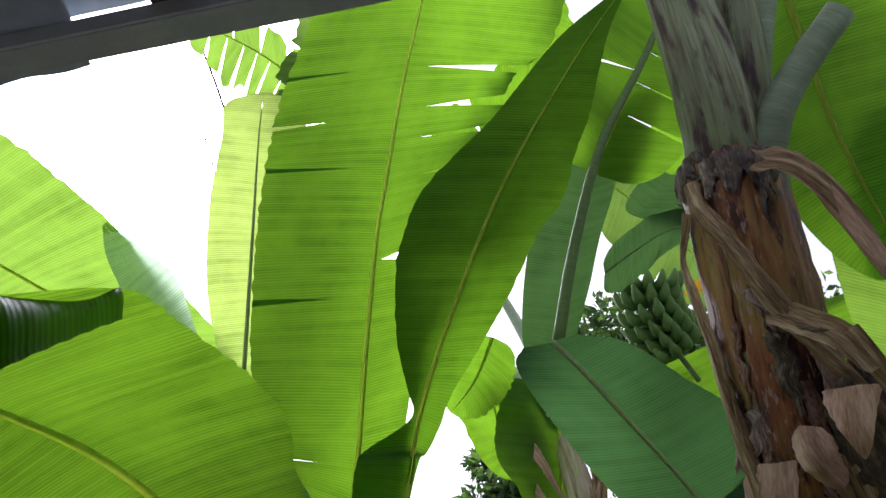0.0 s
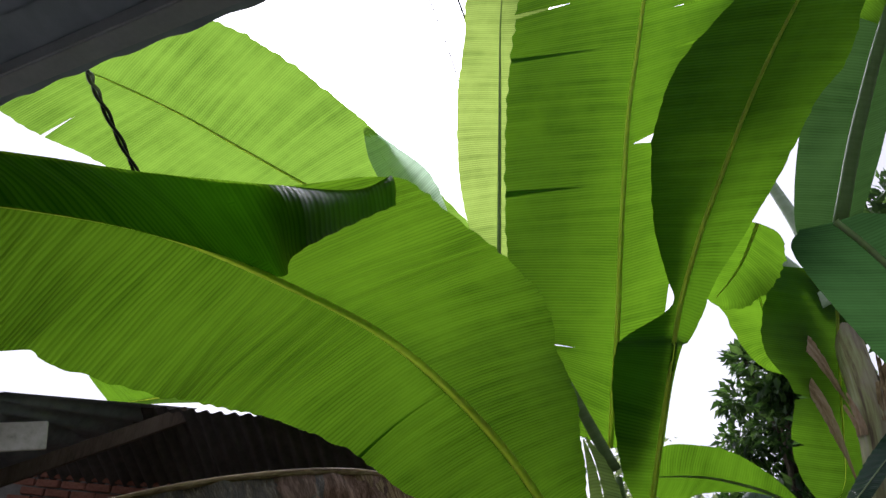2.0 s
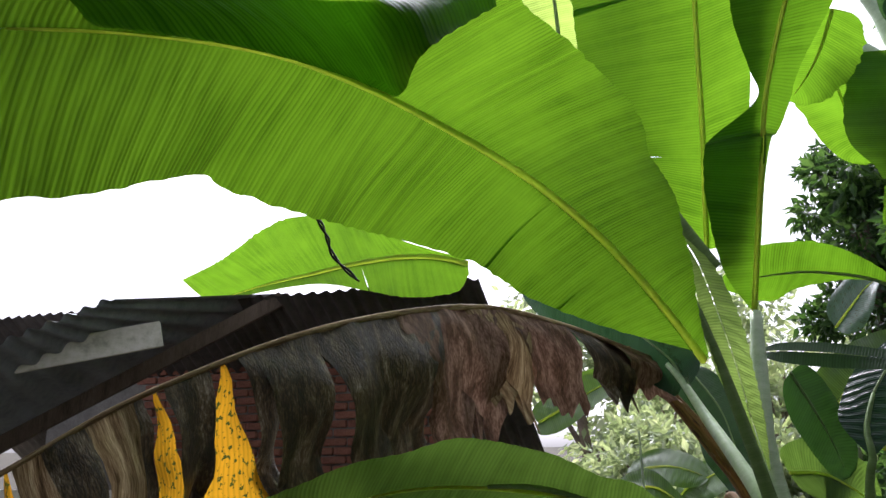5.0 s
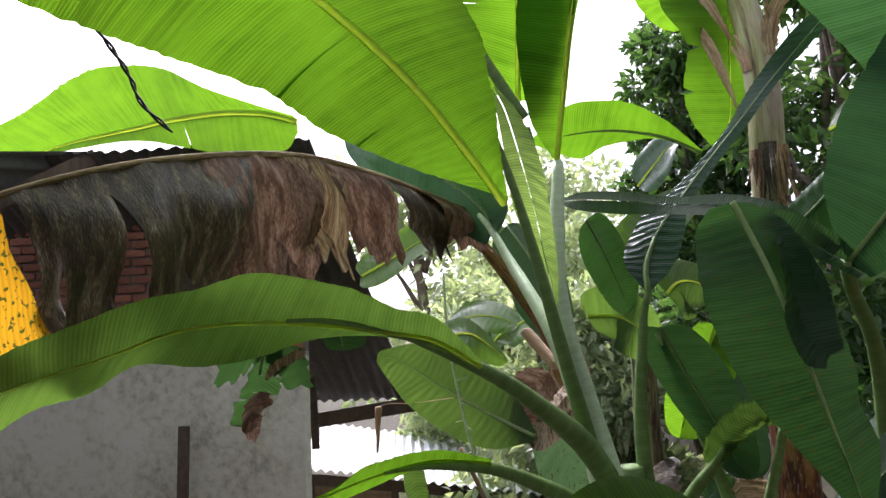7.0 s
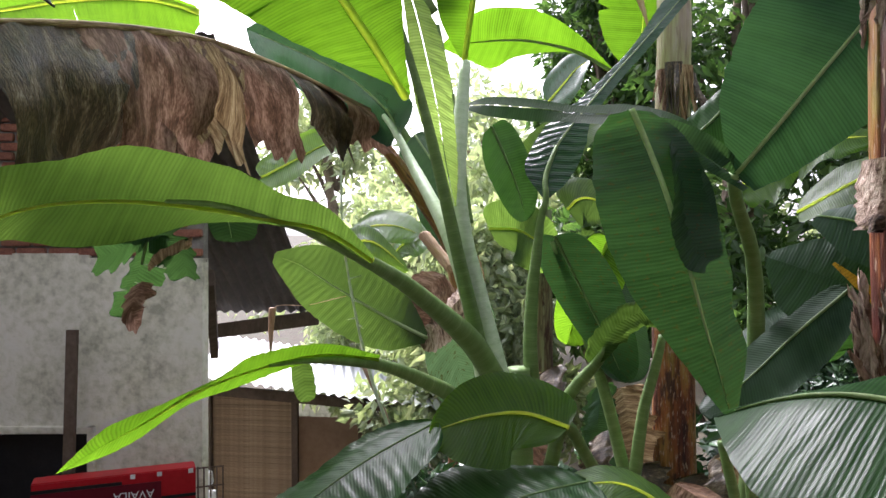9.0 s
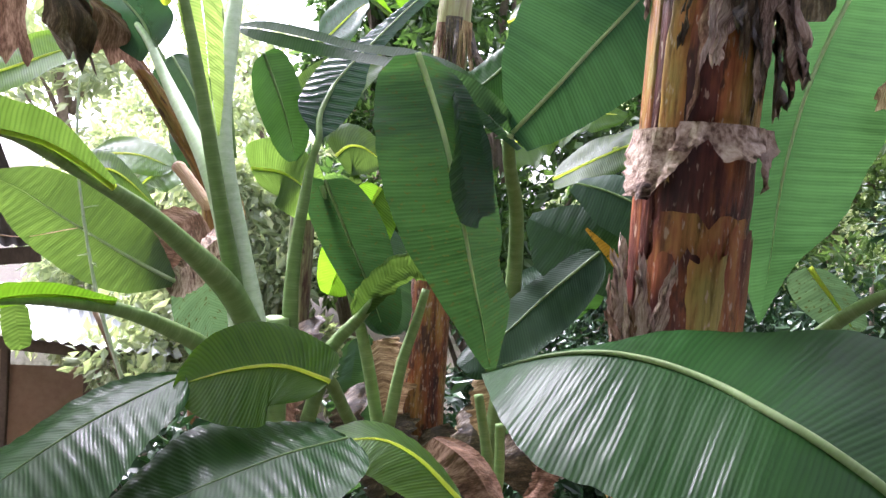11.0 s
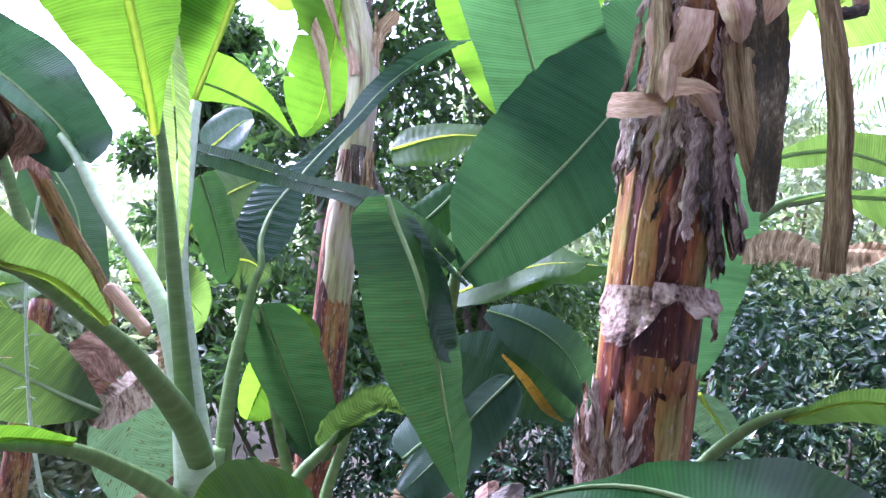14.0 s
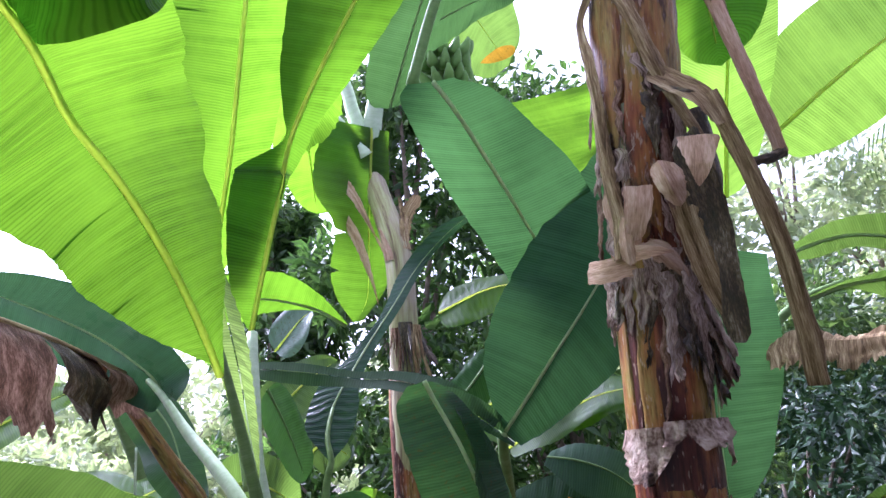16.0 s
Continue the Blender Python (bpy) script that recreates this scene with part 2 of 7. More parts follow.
def stem_material(name, lean, share=0.56, dim=1.0, flecks=0.62):
    """Old sheaths of the thick stem: purple brown, rust, ochre and olive running into one another in upright streaks."""
    m, nt, bsdf = material(name)
    broad, _ = uv_noise(nt, 13, 2.6, 4.0)
    streak, _ = uv_noise(nt, 55, 2.4, 4.0)
    fine, _ = uv_noise(nt, 160, 22, 4.0)
    stain, _ = uv_noise(nt, 30, 8, 6.0)
    fleck, _ = uv_noise(nt, 120, 26, 2.0)
    tones = [(0.28, (0.045, 0.018, 0.02)), (0.4, (0.13, 0.042, 0.036)), (0.5, (0.3, 0.105, 0.045)), (0.6, (0.37, 0.2, 0.06)), (0.72, (0.34, 0.29, 0.085))]
    col = ramp(nt, broad, [(p - lean, tuple(v * dim for v in c)) for p, c in tones]).outputs["Color"]
    col = mixed(nt, 0.85, col, ramp(nt, mixed(nt, 0.35, streak, fine), [(0.38, (0.3, 0.24, 0.24)), (0.5, (0.95, 0.9, 0.85)), (0.62, (1.35, 1.3, 1.2))]).outputs["Color"], "MULTIPLY")
    col = mixed(nt, ramp(nt, stain, [(share, (0, 0, 0)), (share + 0.09, (0.85, 0.85, 0.85))]).outputs["Color"], col, (0.035, 0.016, 0.018))
    col = mixed(nt, ramp(nt, fleck, [(flecks, (0, 0, 0)), (flecks + 0.06, (0.8, 0.8, 0.8))]).outputs["Color"], col, (0.5 * dim, 0.36 * dim, 0.27 * dim))
    nt.links.new(col, bsdf.inputs["Base Color"])
    bsdf.inputs["Roughness"].default_value, bsdf.inputs["Specular IOR Level"].default_value = 0.42, 0.3
    b = node(nt, "ShaderNodeBump", Strength=0.8, Distance=0.006)
    nt.links.new(mixed(nt, 0.5, fine, streak), b.inputs["Height"])
    nt.links.new(b.outputs["Normal"], bsdf.inputs["Normal"])
    return m


TRUNK = stem_material("sheath_brown", 0.02)
OLIVE = stem_material("sheath_olive", 0.17, 0.62)
PURPLE = stem_material("sheath_purple", -0.13, 0.55)
RUST = stem_material("sheath_rust", 0.06, 0.6)
TRUNK_TOP = sheath_material("sheath_mottled", [(0.38, (0.05, 0.035, 0.03)), (0.46, (0.12, 0.1, 0.06)), (0.53, (0.19, 0.22, 0.11)), (0.64, (0.3, 0.34, 0.22))], (0.18, 0.23, 0.11), (0.05, 0.03, 0.026), 0.52)
TRUNK_DARK = stem_material("sheath_wet_dark", 0.02, 0.52, 0.75, 0.58)
UPPER_OLIVE = stem_material("sheath_upper_olive", 0.12, 0.53, 0.75, 0.62)
PALE_STEM = sheath_material("sheath_pale", [(0.38, (0.13, 0.09, 0.06)), (0.47, (0.3, 0.27, 0.13)), (0.55, (0.4, 0.42, 0.2)), (0.66, (0.55, 0.5, 0.4))], (0.42, 0.34, 0.28), (0.2, 0.13, 0.1), 0.62)
BARK = plain_material("tree_bark", [(0.3, (0.08, 0.06, 0.045)), (0.7, (0.3, 0.24, 0.19))], 0.85, (5, 5), "Object", 0.8, 0.02)
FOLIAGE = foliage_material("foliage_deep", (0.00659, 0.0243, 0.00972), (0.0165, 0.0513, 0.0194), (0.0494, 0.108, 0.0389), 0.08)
FOLIAGE_MID = foliage_material("foliage_mid", (0.02, 0.05, 0.014), (0.045, 0.1, 0.03), (0.1, 0.18, 0.06), 0.45)
FOLIAGE_LIGHT = foliage_material("foliage_light", (0.0366, 0.075, 0.0264), (0.0732, 0.13, 0.0432), (0.146, 0.22, 0.09), 0.4)
# Whitened leaf colours carry the distance haze; the air itself is clear.
FOLIAGE_HAZED = foliage_material("foliage_hazed", (0.2, 0.26, 0.17), (0.3, 0.36, 0.25), (0.45, 0.5, 0.4), 0.4)
FRUIT = plain_material("banana_skin", [(0.3, (0.07, 0.16, 0.035)), (0.7, (0.17, 0.3, 0.08))], 0.4, (9, 9), "Object", 0.15)


# ---- building helpers ----
def mesh_from(name, verts, faces, uvs=None, smooth=True):
    me = bpy.data.meshes.new(name)
    me.from_pydata([tuple(v) for v in verts], [], faces)
    if uvs is not None:
        layer = me.uv_layers.new(name="UVMap")
        idx = np.empty(len(me.loops), dtype=np.int32)
        me.loops.foreach_get("vertex_index", idx)
        layer.data.foreach_set("uv", np.asarray(uvs, dtype=np.float32)[idx].ravel())
    if smooth:
        me.polygons.foreach_set("use_smooth", [True] * len(me.polygons))
    me.update()
    return me


def part(name, data, mat, parent=None, label=""):
    """Links a mesh or bmesh as one object under its thing or part."""
    if isinstance(data, bmesh.types.BMesh):
        me = bpy.data.meshes.new(name)
        data.to_mesh(me)
        data.free()
        data = me
    if mat is not None and not data.materials:
        data.materials.append(mat)
    ob = new(name, data)
    if parent is not None:
        ob.parent = parent
        ob.matrix_parent_inverse = parent.matrix_basis.inverted()
    return tagged(ob, label)


def thing(name, at, label, category, group="", kind=""):
    ob = new(name)
    ob.empty_display_size = 0.1
    ob.matrix_basis = Matrix.Translation(at)
    return tagged(ob, label, category, group, kind)


def through_points(points, n):
    """A smooth curve through a few points, evenly walked: places and tangents."""
    p = np.array(points, float)
    knots = np.r_[0, np.cumsum(np.sqrt(np.linalg.norm(np.diff(p, axis=0), axis=1)))]
    ext = np.vstack([2 * p[0] - p[1], p, 2 * p[-1] - p[-2]])
    out = []
    for i in range(len(p) - 1):
        a, b, c, d = ext[i:i + 4]
        for s in np.linspace(0, 1, 24, endpoint=False):
            out.append(0.5 * ((2 * b) + (c - a) * s + (2 * a - 5 * b + 4 * c - d) * s ** 2 + (3 * b - a - 3 * c + d) * s ** 3))
    out = np.array(out + [p[-1]])
    along = np.r_[0, np.cumsum(np.linalg.norm(np.diff(out, axis=0), axis=1))]
    at = np.linspace(0, along[-1], n)
    q = np.stack([np.interp(at, along, out[:, k]) for k in range(3)], 1)
    tan = np.gradient(q, axis=0)
    tan /= np.linalg.norm(tan, axis=1)[:, None]
    return q, tan, along[-1]


def turned(v, a, b):
    """v, turned as the direction a turns into b."""
    axis, c = np.cross(a, b), float(np.dot(a, b))
    s = np.linalg.norm(axis)
    if s < 1e-6:
        return v
    k = axis / s
    return v * c + np.cross(k, v) * s + k * np.dot(k, v) * (1 - c)


def tube(points, radii, sides=10, n=24, flat=1.0, rough=0.0, seed=0):
    """A round or flattened stalk through the points, with its radii at even steps."""
    q, tan, length = through_points(points, n)
    r = np.interp(np.linspace(0, 1, n), np.linspace(0, 1, len(radii)), radii)
    side = np.cross(tan[0], (0.3, 0.2, 0.9))
    side /= np.linalg.norm(side)
    verts, faces, uvs = [], [], []
    for i in range(n):
        s = turned(side, tan[0], tan[i])
        u = np.cross(tan[i], s)
        for j in range(sides):
            a = 2 * math.pi * j / sides
            k = 1 + rough * noise.noise((math.cos(a) * 1.7 + seed, math.sin(a) * 1.7, i * 0.35))
            verts.append(q[i] + r[i] * k * (math.cos(a) * s + flat * math.sin(a) * u))
            uvs.append((j / sides * 2 * math.pi * float(np.mean(r)), i / (n - 1) * length))
    for i in range(n - 1):
        for j in range(sides):
            k = (j + 1) % sides
            faces.append((i * sides + j, i * sides + k, (i + 1) * sides + k, (i + 1) * sides + j))
    faces.append(tuple(range(sides))[::-1])
    faces.append(tuple((n - 1) * sides + j for j in range(sides)))
    return mesh_from("stalk", verts, faces, uvs)


def half_lamina(q, tan, length, side, um, ua, ub, shape, wave, curl, seed, gap, ragged, nu, nv, sag, pleat=0.0007, u0=0.0):
    """One side of a leaf blade between ua and ub along the midrib; side is the way from midrib to edge at um."""
    n = len(q)
    im = int(um * (n - 1))
    width = np.linalg.norm(side)
    a, b = shape
    peak = (a / (a + b)) ** a * (b / (a + b)) ** b
    verts, uvs, faces = [], [], []
    rows = max(3, int(nu * (ub - ua)) + 2)
    for i in range(rows):
        f = i / (rows - 1)
        for j in range(nv + 1):
            s = j / nv
            # torn edges draw apart towards the rim
            lo, hi = ua + gap[0] * s, ub - gap[1] * s
            u = min(1, max(0, lo + (hi - lo) * f))
            x = u * (n - 1)
            k = min(n - 2, int(x))
            p, t = q[k] + (q[k + 1] - q[k]) * (x - k), tan[k]
            sd = turned(side, tan[im], t)
            up = np.cross(t, sd / width)
            uu = max((u - u0) / (1 - u0), 1e-4)
            w = max(0.0, (uu ** a) * (max(1 - uu, 0) ** b)) / peak
            w *= 1 + ragged * noise.noise((u * length * (24 if length > 0.5 else 70) + seed, seed * 1.7, 0.5))
            reach, lift = s, 0.0
            if curl is not None:
                c0, c1, fold, dirn = curl
                amount = min(1, max(0, (u - c0) / 0.12)) * min(1, max(0, (c1 - u) / 0.12))
                f0 = 1 - (1 - fold) * amount
                if s > f0:
                    over = (s - f0) / max(1e-3, 1 - f0 + 0.35)
                    reach = f0 - min(1, 0.95 * f0 / max(1e-3, 1 - f0)) * (s - f0) * math.cos(max(0, 1.2 - over * 4))
                    lift = dirn * width * 0.12 * math.sin(min(1, over * 3) * 1.5)
            flatten = 1 if curl is None or amount <= 0 else max(0, 1 - 3 * amount)
            ripple = flatten * wave * width * (s ** 1.5) * (math.sin(u * length * 19 + seed * 3.1) * 0.6 + noise.noise((u * length * 7 + seed, s * 2, seed)))
            rib = pleat * math.sin(u * length * 190 + 5 * noise.noise((u * length * 9, seed, s * 1.5))) * min(1, s * 4) * flatten
            drop = np.array((0, 0, -sag * width * s * s * w))
            verts.append(p + sd * w * reach + up * (ripple + lift + rib) + drop)
            uvs.append((u * length - s * width * 0.35, s * width * w))
    for i in range(rows - 1):
        for j in range(nv):
            v = i * (nv + 1) + j
            faces.append((v, v + 1, v + nv + 2, v + nv + 1))
    return verts, faces, uvs


def leaf(plant, mid, left, right, mat, um=0.5, rib=RIB, rib_r=0.007, shape=(0.32, 0.42), wave=0.06, tears=(), curl_l=None, curl_r=None,
         ragged=0.0, seed=1, name="leaf", label="", sag=0.0, nu=70, nv=8, fibre=False, pleat=0.0007, from_r=0.0):
    """A banana leaf: blade on both sides of a midrib through four points, torn at (side, place, width) and rolled back where curled."""
    q, tan, length = through_points(mid, 80)
    verts, faces, uvs = [], [], []
    for sgn, side, curl in ((0, left, curl_l), (1, right, curl_r)):
        if side is None:
            continue
        first = from_r if sgn else 0.0
        cuts = [first] + sorted(u for s, u, g in tears if s == sgn) + [1.0]
        gaps = {u: g for s, u, g in tears if s == sgn}
        for k in range(len(cuts) - 1):
            gap = (gaps.get(cuts[k], 0) / 2, gaps.get(cuts[k + 1], 0) / 2)
            v, f, t = half_lamina(q, tan, length, np.array(side, float), um, cuts[k], cuts[k + 1], shape, wave, curl, seed + sgn * 5 + k * 0.13, gap, ragged, nu, nv, sag, pleat, first)
            base = len(verts)
            verts += v
            faces += [tuple(base + i for i in x) for x in f]
            uvs += [((y if sgn else -y) + 3 * seed, x) if fibre else (x, y if sgn else -y) for x, y in t]
    blade = part(name, mesh_from(name, verts, faces, uvs), mat, plant, label)
    if rib is RIB and mat in (DARK, WET, SPOTTED, SHEEN, GLOSSY):
        rib, rib_r = RIB_DIM, rib_r * 0.75
    if rib is not None:
        part("midrib", tube(q[::8], (rib_r, rib_r * 0.8, rib_r * 0.55, rib_r * 0.2), 8, 36), rib, blade)
    return blade


def along(points, n):
    """Rows of numbers led smoothly through the given rows and resampled so that the first three, a place, move evenly."""
    p = np.array(points, float)
    ext = np.vstack([2 * p[0] - p[1], p, 2 * p[-1] - p[-2]])
    out = []
    for i in range(len(p) - 1):
        a, b, c, d = ext[i:i + 4]
        for s in np.linspace(0, 1, 20, endpoint=False):
            out.append(0.5 * ((2 * b) + (c - a) * s + (2 * a - 5 * b + 4 * c - d) * s ** 2 + (3 * b - a - 3 * c + d) * s ** 3))
    out = np.array(out + [p[-1]])
    walked = np.r_[0, np.cumsum(np.linalg.norm(np.diff(out[:, :3], axis=0), axis=1))]
    at = np.linspace(0, walked[-1], n)
    return np.stack([np.interp(at, walked, out[:, k]) for k in range(out.shape[1])], 1), walked[-1]


def broad_leaf(plant, mid, left, right, mat, rib=RIB, rib_r=0.007, wave=0.04, tears=(), seed=1, pleat=0.0007, step=0.007, bow=0.05, nv=12, name="leaf", label=""):
    """A banana leaf whose half-widths change along its midrib. tears: (side, place along, depth from which it is slit, opening)."""
    rows, length = along([(*m, *l, *r) for m, l, r in zip(mid, left, right)], 400)
    q = rows[:, :3]
    tan = np.gradient(q, axis=0)
    tan /= np.linalg.norm(tan, axis=1)[:, None]
    verts, faces, uvs = [], [], []
    for sgn in (0, 1):
        off = rows[:, 3 + 3 * sgn:6 + 3 * sgn]
        slits = sorted((u, v0, g) for s, u, v0, g in tears if s == sgn)
        cuts = [(0.0, 1.0, 0.0)] + slits + [(1.0, 1.0, 0.0)]
        for (ua, va, ga), (ub, vb, gb) in zip(cuts, cuts[1:]):
            nu = max(4, int((ub - ua) * length / step))
            base = len(verts)
            for i in range(nu + 1):
                f = i / nu
                for j in range(nv + 1):
                    v = j / nv
                    lo = ua + 0.5 * ga * max(0, (v - va) / max(1e-6, 1 - va))
                    hi = ub - 0.5 * gb * max(0, (v - vb) / max(1e-6, 1 - vb))
                    u = lo + (hi - lo) * f
                    x = u * 399
                    k = min(398, int(x))
                    h = x - k
                    p, o, t = q[k] + (q[k + 1] - q[k]) * h, off[k] + (off[k + 1] - off[k]) * h, tan[k]
                    w = float(np.linalg.norm(o)) + 1e-9
                    up = np.cross(t, o / w)
                    up /= np.linalg.norm(up) + 1e-9
                    d = u * length
                    ripple = wave * w * v ** 1.6 * (0.5 * math.sin(d * 23 + seed * 3.1) + 1.1 * noise.noise((d * 8 + seed, v * 1.5, seed)))
                    rib_wave = pleat * min(1, v * 5) * min(1, w * 12) * math.sin(d * 200 + 5 * noise.noise((d * 9, seed, v * 1.5)))
                    edge = 1 + 0.025 * noise.noise((d * 30, seed, 2.0 + sgn)) * v
                    dip = -0.35 * rib_r * math.exp(-v * w / 0.02)
                    verts.append(p + o * v * edge + t * bow * w * v * (1 - v) + up * (ripple + rib_wave + dip))
                    uvs.append((d + seed * 1.3, v * w if sgn else -v * w))
            for i in range(nu):
                for j in range(nv):
                    k = base + i * (nv + 1) + j
                    faces.append((k, k + 1, k + nv + 2, k + nv + 1))
    blade = part(name, mesh_from(name, verts, faces, uvs), mat, plant, label)
    if rib is RIB and mat in (DARK, WET, SPOTTED, SHEEN, GLOSSY):
        rib, rib_r = RIB_DIM, rib_r * 0.75
    if rib is not None:
        part("midrib", tube(q[::25], (rib_r, rib_r * 0.85, rib_r * 0.6, rib_r * 0.2), 8, 48), rib, blade)
    return blade


def folded_edge(blade, crease, free, mat, belly, seed):
    """The turned-over rim of a leaf: it leaves the crease, bulges and comes back over the blade to its free edge."""
    rows, length = along([(*c, *f) for c, f in zip(crease, free)], 120)
    verts, faces, uvs = [], [], []
    nv = 10
    tan = np.gradient(rows[:, :3], axis=0)
    for i in range(120):
        c, f = rows[i, :3], rows[i, 3:]
        w = np.linalg.norm(f - c)
        up = np.cross(tan[i], f - c)
        up /= np.linalg.norm(up) + 1e-9
        for j in range(nv + 1):
            v = j / nv
            d = i / 119 * length
            verts.append(c + (f - c) * v + up * (belly * math.sin(math.pi * min(1, v * 1.1)) + 0.0012 * math.sin(d * 200) * min(1, 4 * v)))
            uvs.append((d + seed * 1.3, v * w))
    for i in range(119):
        for j in range(nv):
            k = i * (nv + 1) + j
            faces.append((k, k + 1, k + nv + 2, k + nv + 1))
    return part("leaf_fold", mesh_from("leaf_fold", verts, faces, uvs), mat, blade)


def stalk(plant, points, radii, mat=STALK, name="leaf_stalk", label="", flat=0.85, sides=10, rough=0.03):
    return part(name, tube(points, radii, sides, 26, flat, rough, len(bpy.data.objects) * 0.37), mat, plant, label)


# ---- the place ----
GROUND = -1.4


def pseudostem(plant, points, radii, mat, sides=18, rough=0.05):
    """A banana stem of wrapped sheaths: a rounded core and overlapping outer sheaths."""
    core = part("stem", tube(points, radii, sides, 40, 1.0, rough, len(bpy.data.objects) * 0.7), mat, plant)
    return core


def sheath_panel(plant, a0, a1, z0, z1, mat, lift, seed):
    """An outer sheath that wraps part of the thick stem between two bearings and two heights."""
    q = np.array([p for p in TRUNK_AXIS])
    verts, faces, uvs = [], [], []
    nu, nv = 30, 10
    for i in range(nu + 1):
        f = i / nu
        for j in range(nv + 1):
            g = j / nv
            edge = 0.14 * noise.noise((f * 3.5, seed * 3.1, 0.5 if g < 0.5 else 7.5)) + 0.05 * noise.noise((f * 14, seed * 3.1, 2.5 if g < 0.5 else 9.5))
            a = a0 + (a1 - a0) * g + edge * abs(2 * g - 1)
            z = z0 + (z1 - z0) * f + (0.03 * noise.noise((g * 2.6, seed, 3.0)) + 0.03 * noise.noise((g * 9, seed, 3.0))) * max(0, abs(2 * f - 1) - 0.5) * 2
            r = 0.1 + lift + (0.012 if z < 1.0 else 0) + 0.003 * noise.noise((a * 3, z * 4, seed)) - (0.003 if j in (0, nv) else 0)
            x, y = np.interp(z, q[:, 2], q[:, 0]), np.interp(z, q[:, 2], q[:, 1])
            verts.append((x + r * math.cos(a), y + r * math.sin(a), z))
            uvs.append((a * 0.1 + seed, z))
    for i in range(nu):
        for j in range(nv):
            k = i * (nv + 1) + j
            faces.append((k, k + 1, k + nv + 2, k + nv + 1))
    return part("sheath", mesh_from("sheath", verts, faces, uvs), mat, plant)


def torn_sheath(plant, axis, a0, a1, z0, z1, mat, radius=0.1, lift=0.006, flare=0.02, strips=5, crumple=0.006, seed=1, name="dry_sheath"):
    """A dry leaf sheath on a stem, held at z0 between two bearings and torn into uneven strips towards z1."""
    q = np.array(axis, float)
    rng = random.Random(seed)
    verts, faces, uvs = [], [], []
    edges = [a0] + sorted(a0 + (a1 - a0) * (k + rng.uniform(-0.3, 0.3)) / strips for k in range(1, strips)) + [a1]
    for k in range(strips):
        b0, b1 = edges[k], edges[k + 1]
        reach, out, lean = rng.uniform(0.3, 1.0), flare * rng.uniform(-0.2, 1.8), rng.uniform(-0.2, 0.2)
        nu, nv = 5, 14
        base = len(verts)
        for i in range(nv + 1):
            f = i / nv
            taper = 1.25 - 0.85 * max(0, f - 0.3) / 0.7
            for j in range(nu + 1):
                g = j / nu
                a = (b0 + b1) / 2 + (b1 - b0) * (g - 0.5) * taper + lean * f * f
                z = z0 + (z1 - z0) * reach * (f + 0.45 * f * noise.noise((g * 5 + seed, k * 3.1, 1.0)))
                n1, n2 = noise.noise((a * 7, z * 9, seed)), noise.noise((a * 26 + seed, z * 12, 4.0))
                r = radius + lift + out * f ** 1.7 + crumple * (0.5 + f) * (n1 + 0.7 * n2) + 0.004 * math.sin(g * math.pi)
                x, y = np.interp(z, q[:, 2], q[:, 0]), np.interp(z, q[:, 2], q[:, 1])
                verts.append((x + r * math.cos(a), y + r * math.sin(a), z))
                uvs.append((a * radius + seed, (z - z0)))
        for i in range(nv):
            for j in range(nu):
                v = base + i * (nu + 1) + j
                faces.append((v, v + 1, v + nu + 2, v + nu + 1))
    return part(name, mesh_from(name, verts, faces, uvs), mat, plant)


def scrap(plant, axis, a, z, length, width, mat, radius, lift, flare, drift, seed):
    """One ragged, creased scrap of dry sheath: fixed to the stem at one end, its free end torn; a negative length points up."""
    q = np.array(axis, float)
    nu, nv = 8, 16
    verts, faces, uvs = [], [], []
    for i in range(nv + 1):
        f = i / nv
        w = width * (0.75 + 0.5 * noise.noise((f * 5, seed, 0.3))) * min(1, 1.5 - 1.25 * f)
        bend = drift * f + 0.012 * noise.noise((f * 4, seed, 2.2))
        for j in range(nu + 1):
            g = j / nu - 0.5
            tip = 0.22 * f * f * noise.noise((g * 7, seed, 5.1))
            zz = z - length * (f + tip)
            side = bend + w * g + 0.006 * noise.noise((f * 9, seed, 8.0 if g < 0 else 11.0)) * abs(2 * g)
            fold = abs(noise.noise((g * 4.5 + seed, f * 2.5, 1.0))) + 0.6 * abs(noise.noise((g * 9, f * 6 + seed, 6.0)))
            out = radius + lift + flare * f ** 1.6 + 0.3 * width * fold - 0.12 * width * abs(2 * g) ** 3
            x, y = np.interp(zz, q[:, 2], q[:, 0]), np.interp(zz, q[:, 2], q[:, 1])
            b = a + side / radius
            verts.append((x + out * math.cos(b), y + out * math.sin(b), zz))
            uvs.append((g * w + seed * 0.7, f * abs(length)))
    for i in range(nv):
        for j in range(nu):
            k = i * (nu + 1) + j
            faces.append((k, k + 1, k + nu + 2, k + nu + 1))
    return part("dry_sheath", mesh_from("dry_sheath", verts, faces, uvs), mat, plant)


def shag(plant, axis, a0, a1, z0, z1, count, mats, radius, length, width, flare, seed, up=False):
    """A zone of the stem covered in ragged scraps."""
    rng = random.Random(seed)
    for k in range(count):
        f = (k + rng.random()) / count
        size = rng.uniform(0.6, 1.25)
        scrap(plant, axis, a0 + (a1 - a0) * ((k * 0.618) % 1.0), z0 + (z1 - z0) * f, (-1 if up else 1) * length * size, width * rng.uniform(0.5, 1.3), rng.choice(mats), radius,
              rng.uniform(0.002, 0.014), flare * rng.uniform(-0.1, 1.5), rng.uniform(-0.03, 0.03), seed + k * 1.37)


def ribbon(plant, axis, way, width, mat, seed):
    """A long dry stalk sheath that leans over the stem: way gives (bearing, height, distance from the axis)."""
    q = np.array(axis, float)
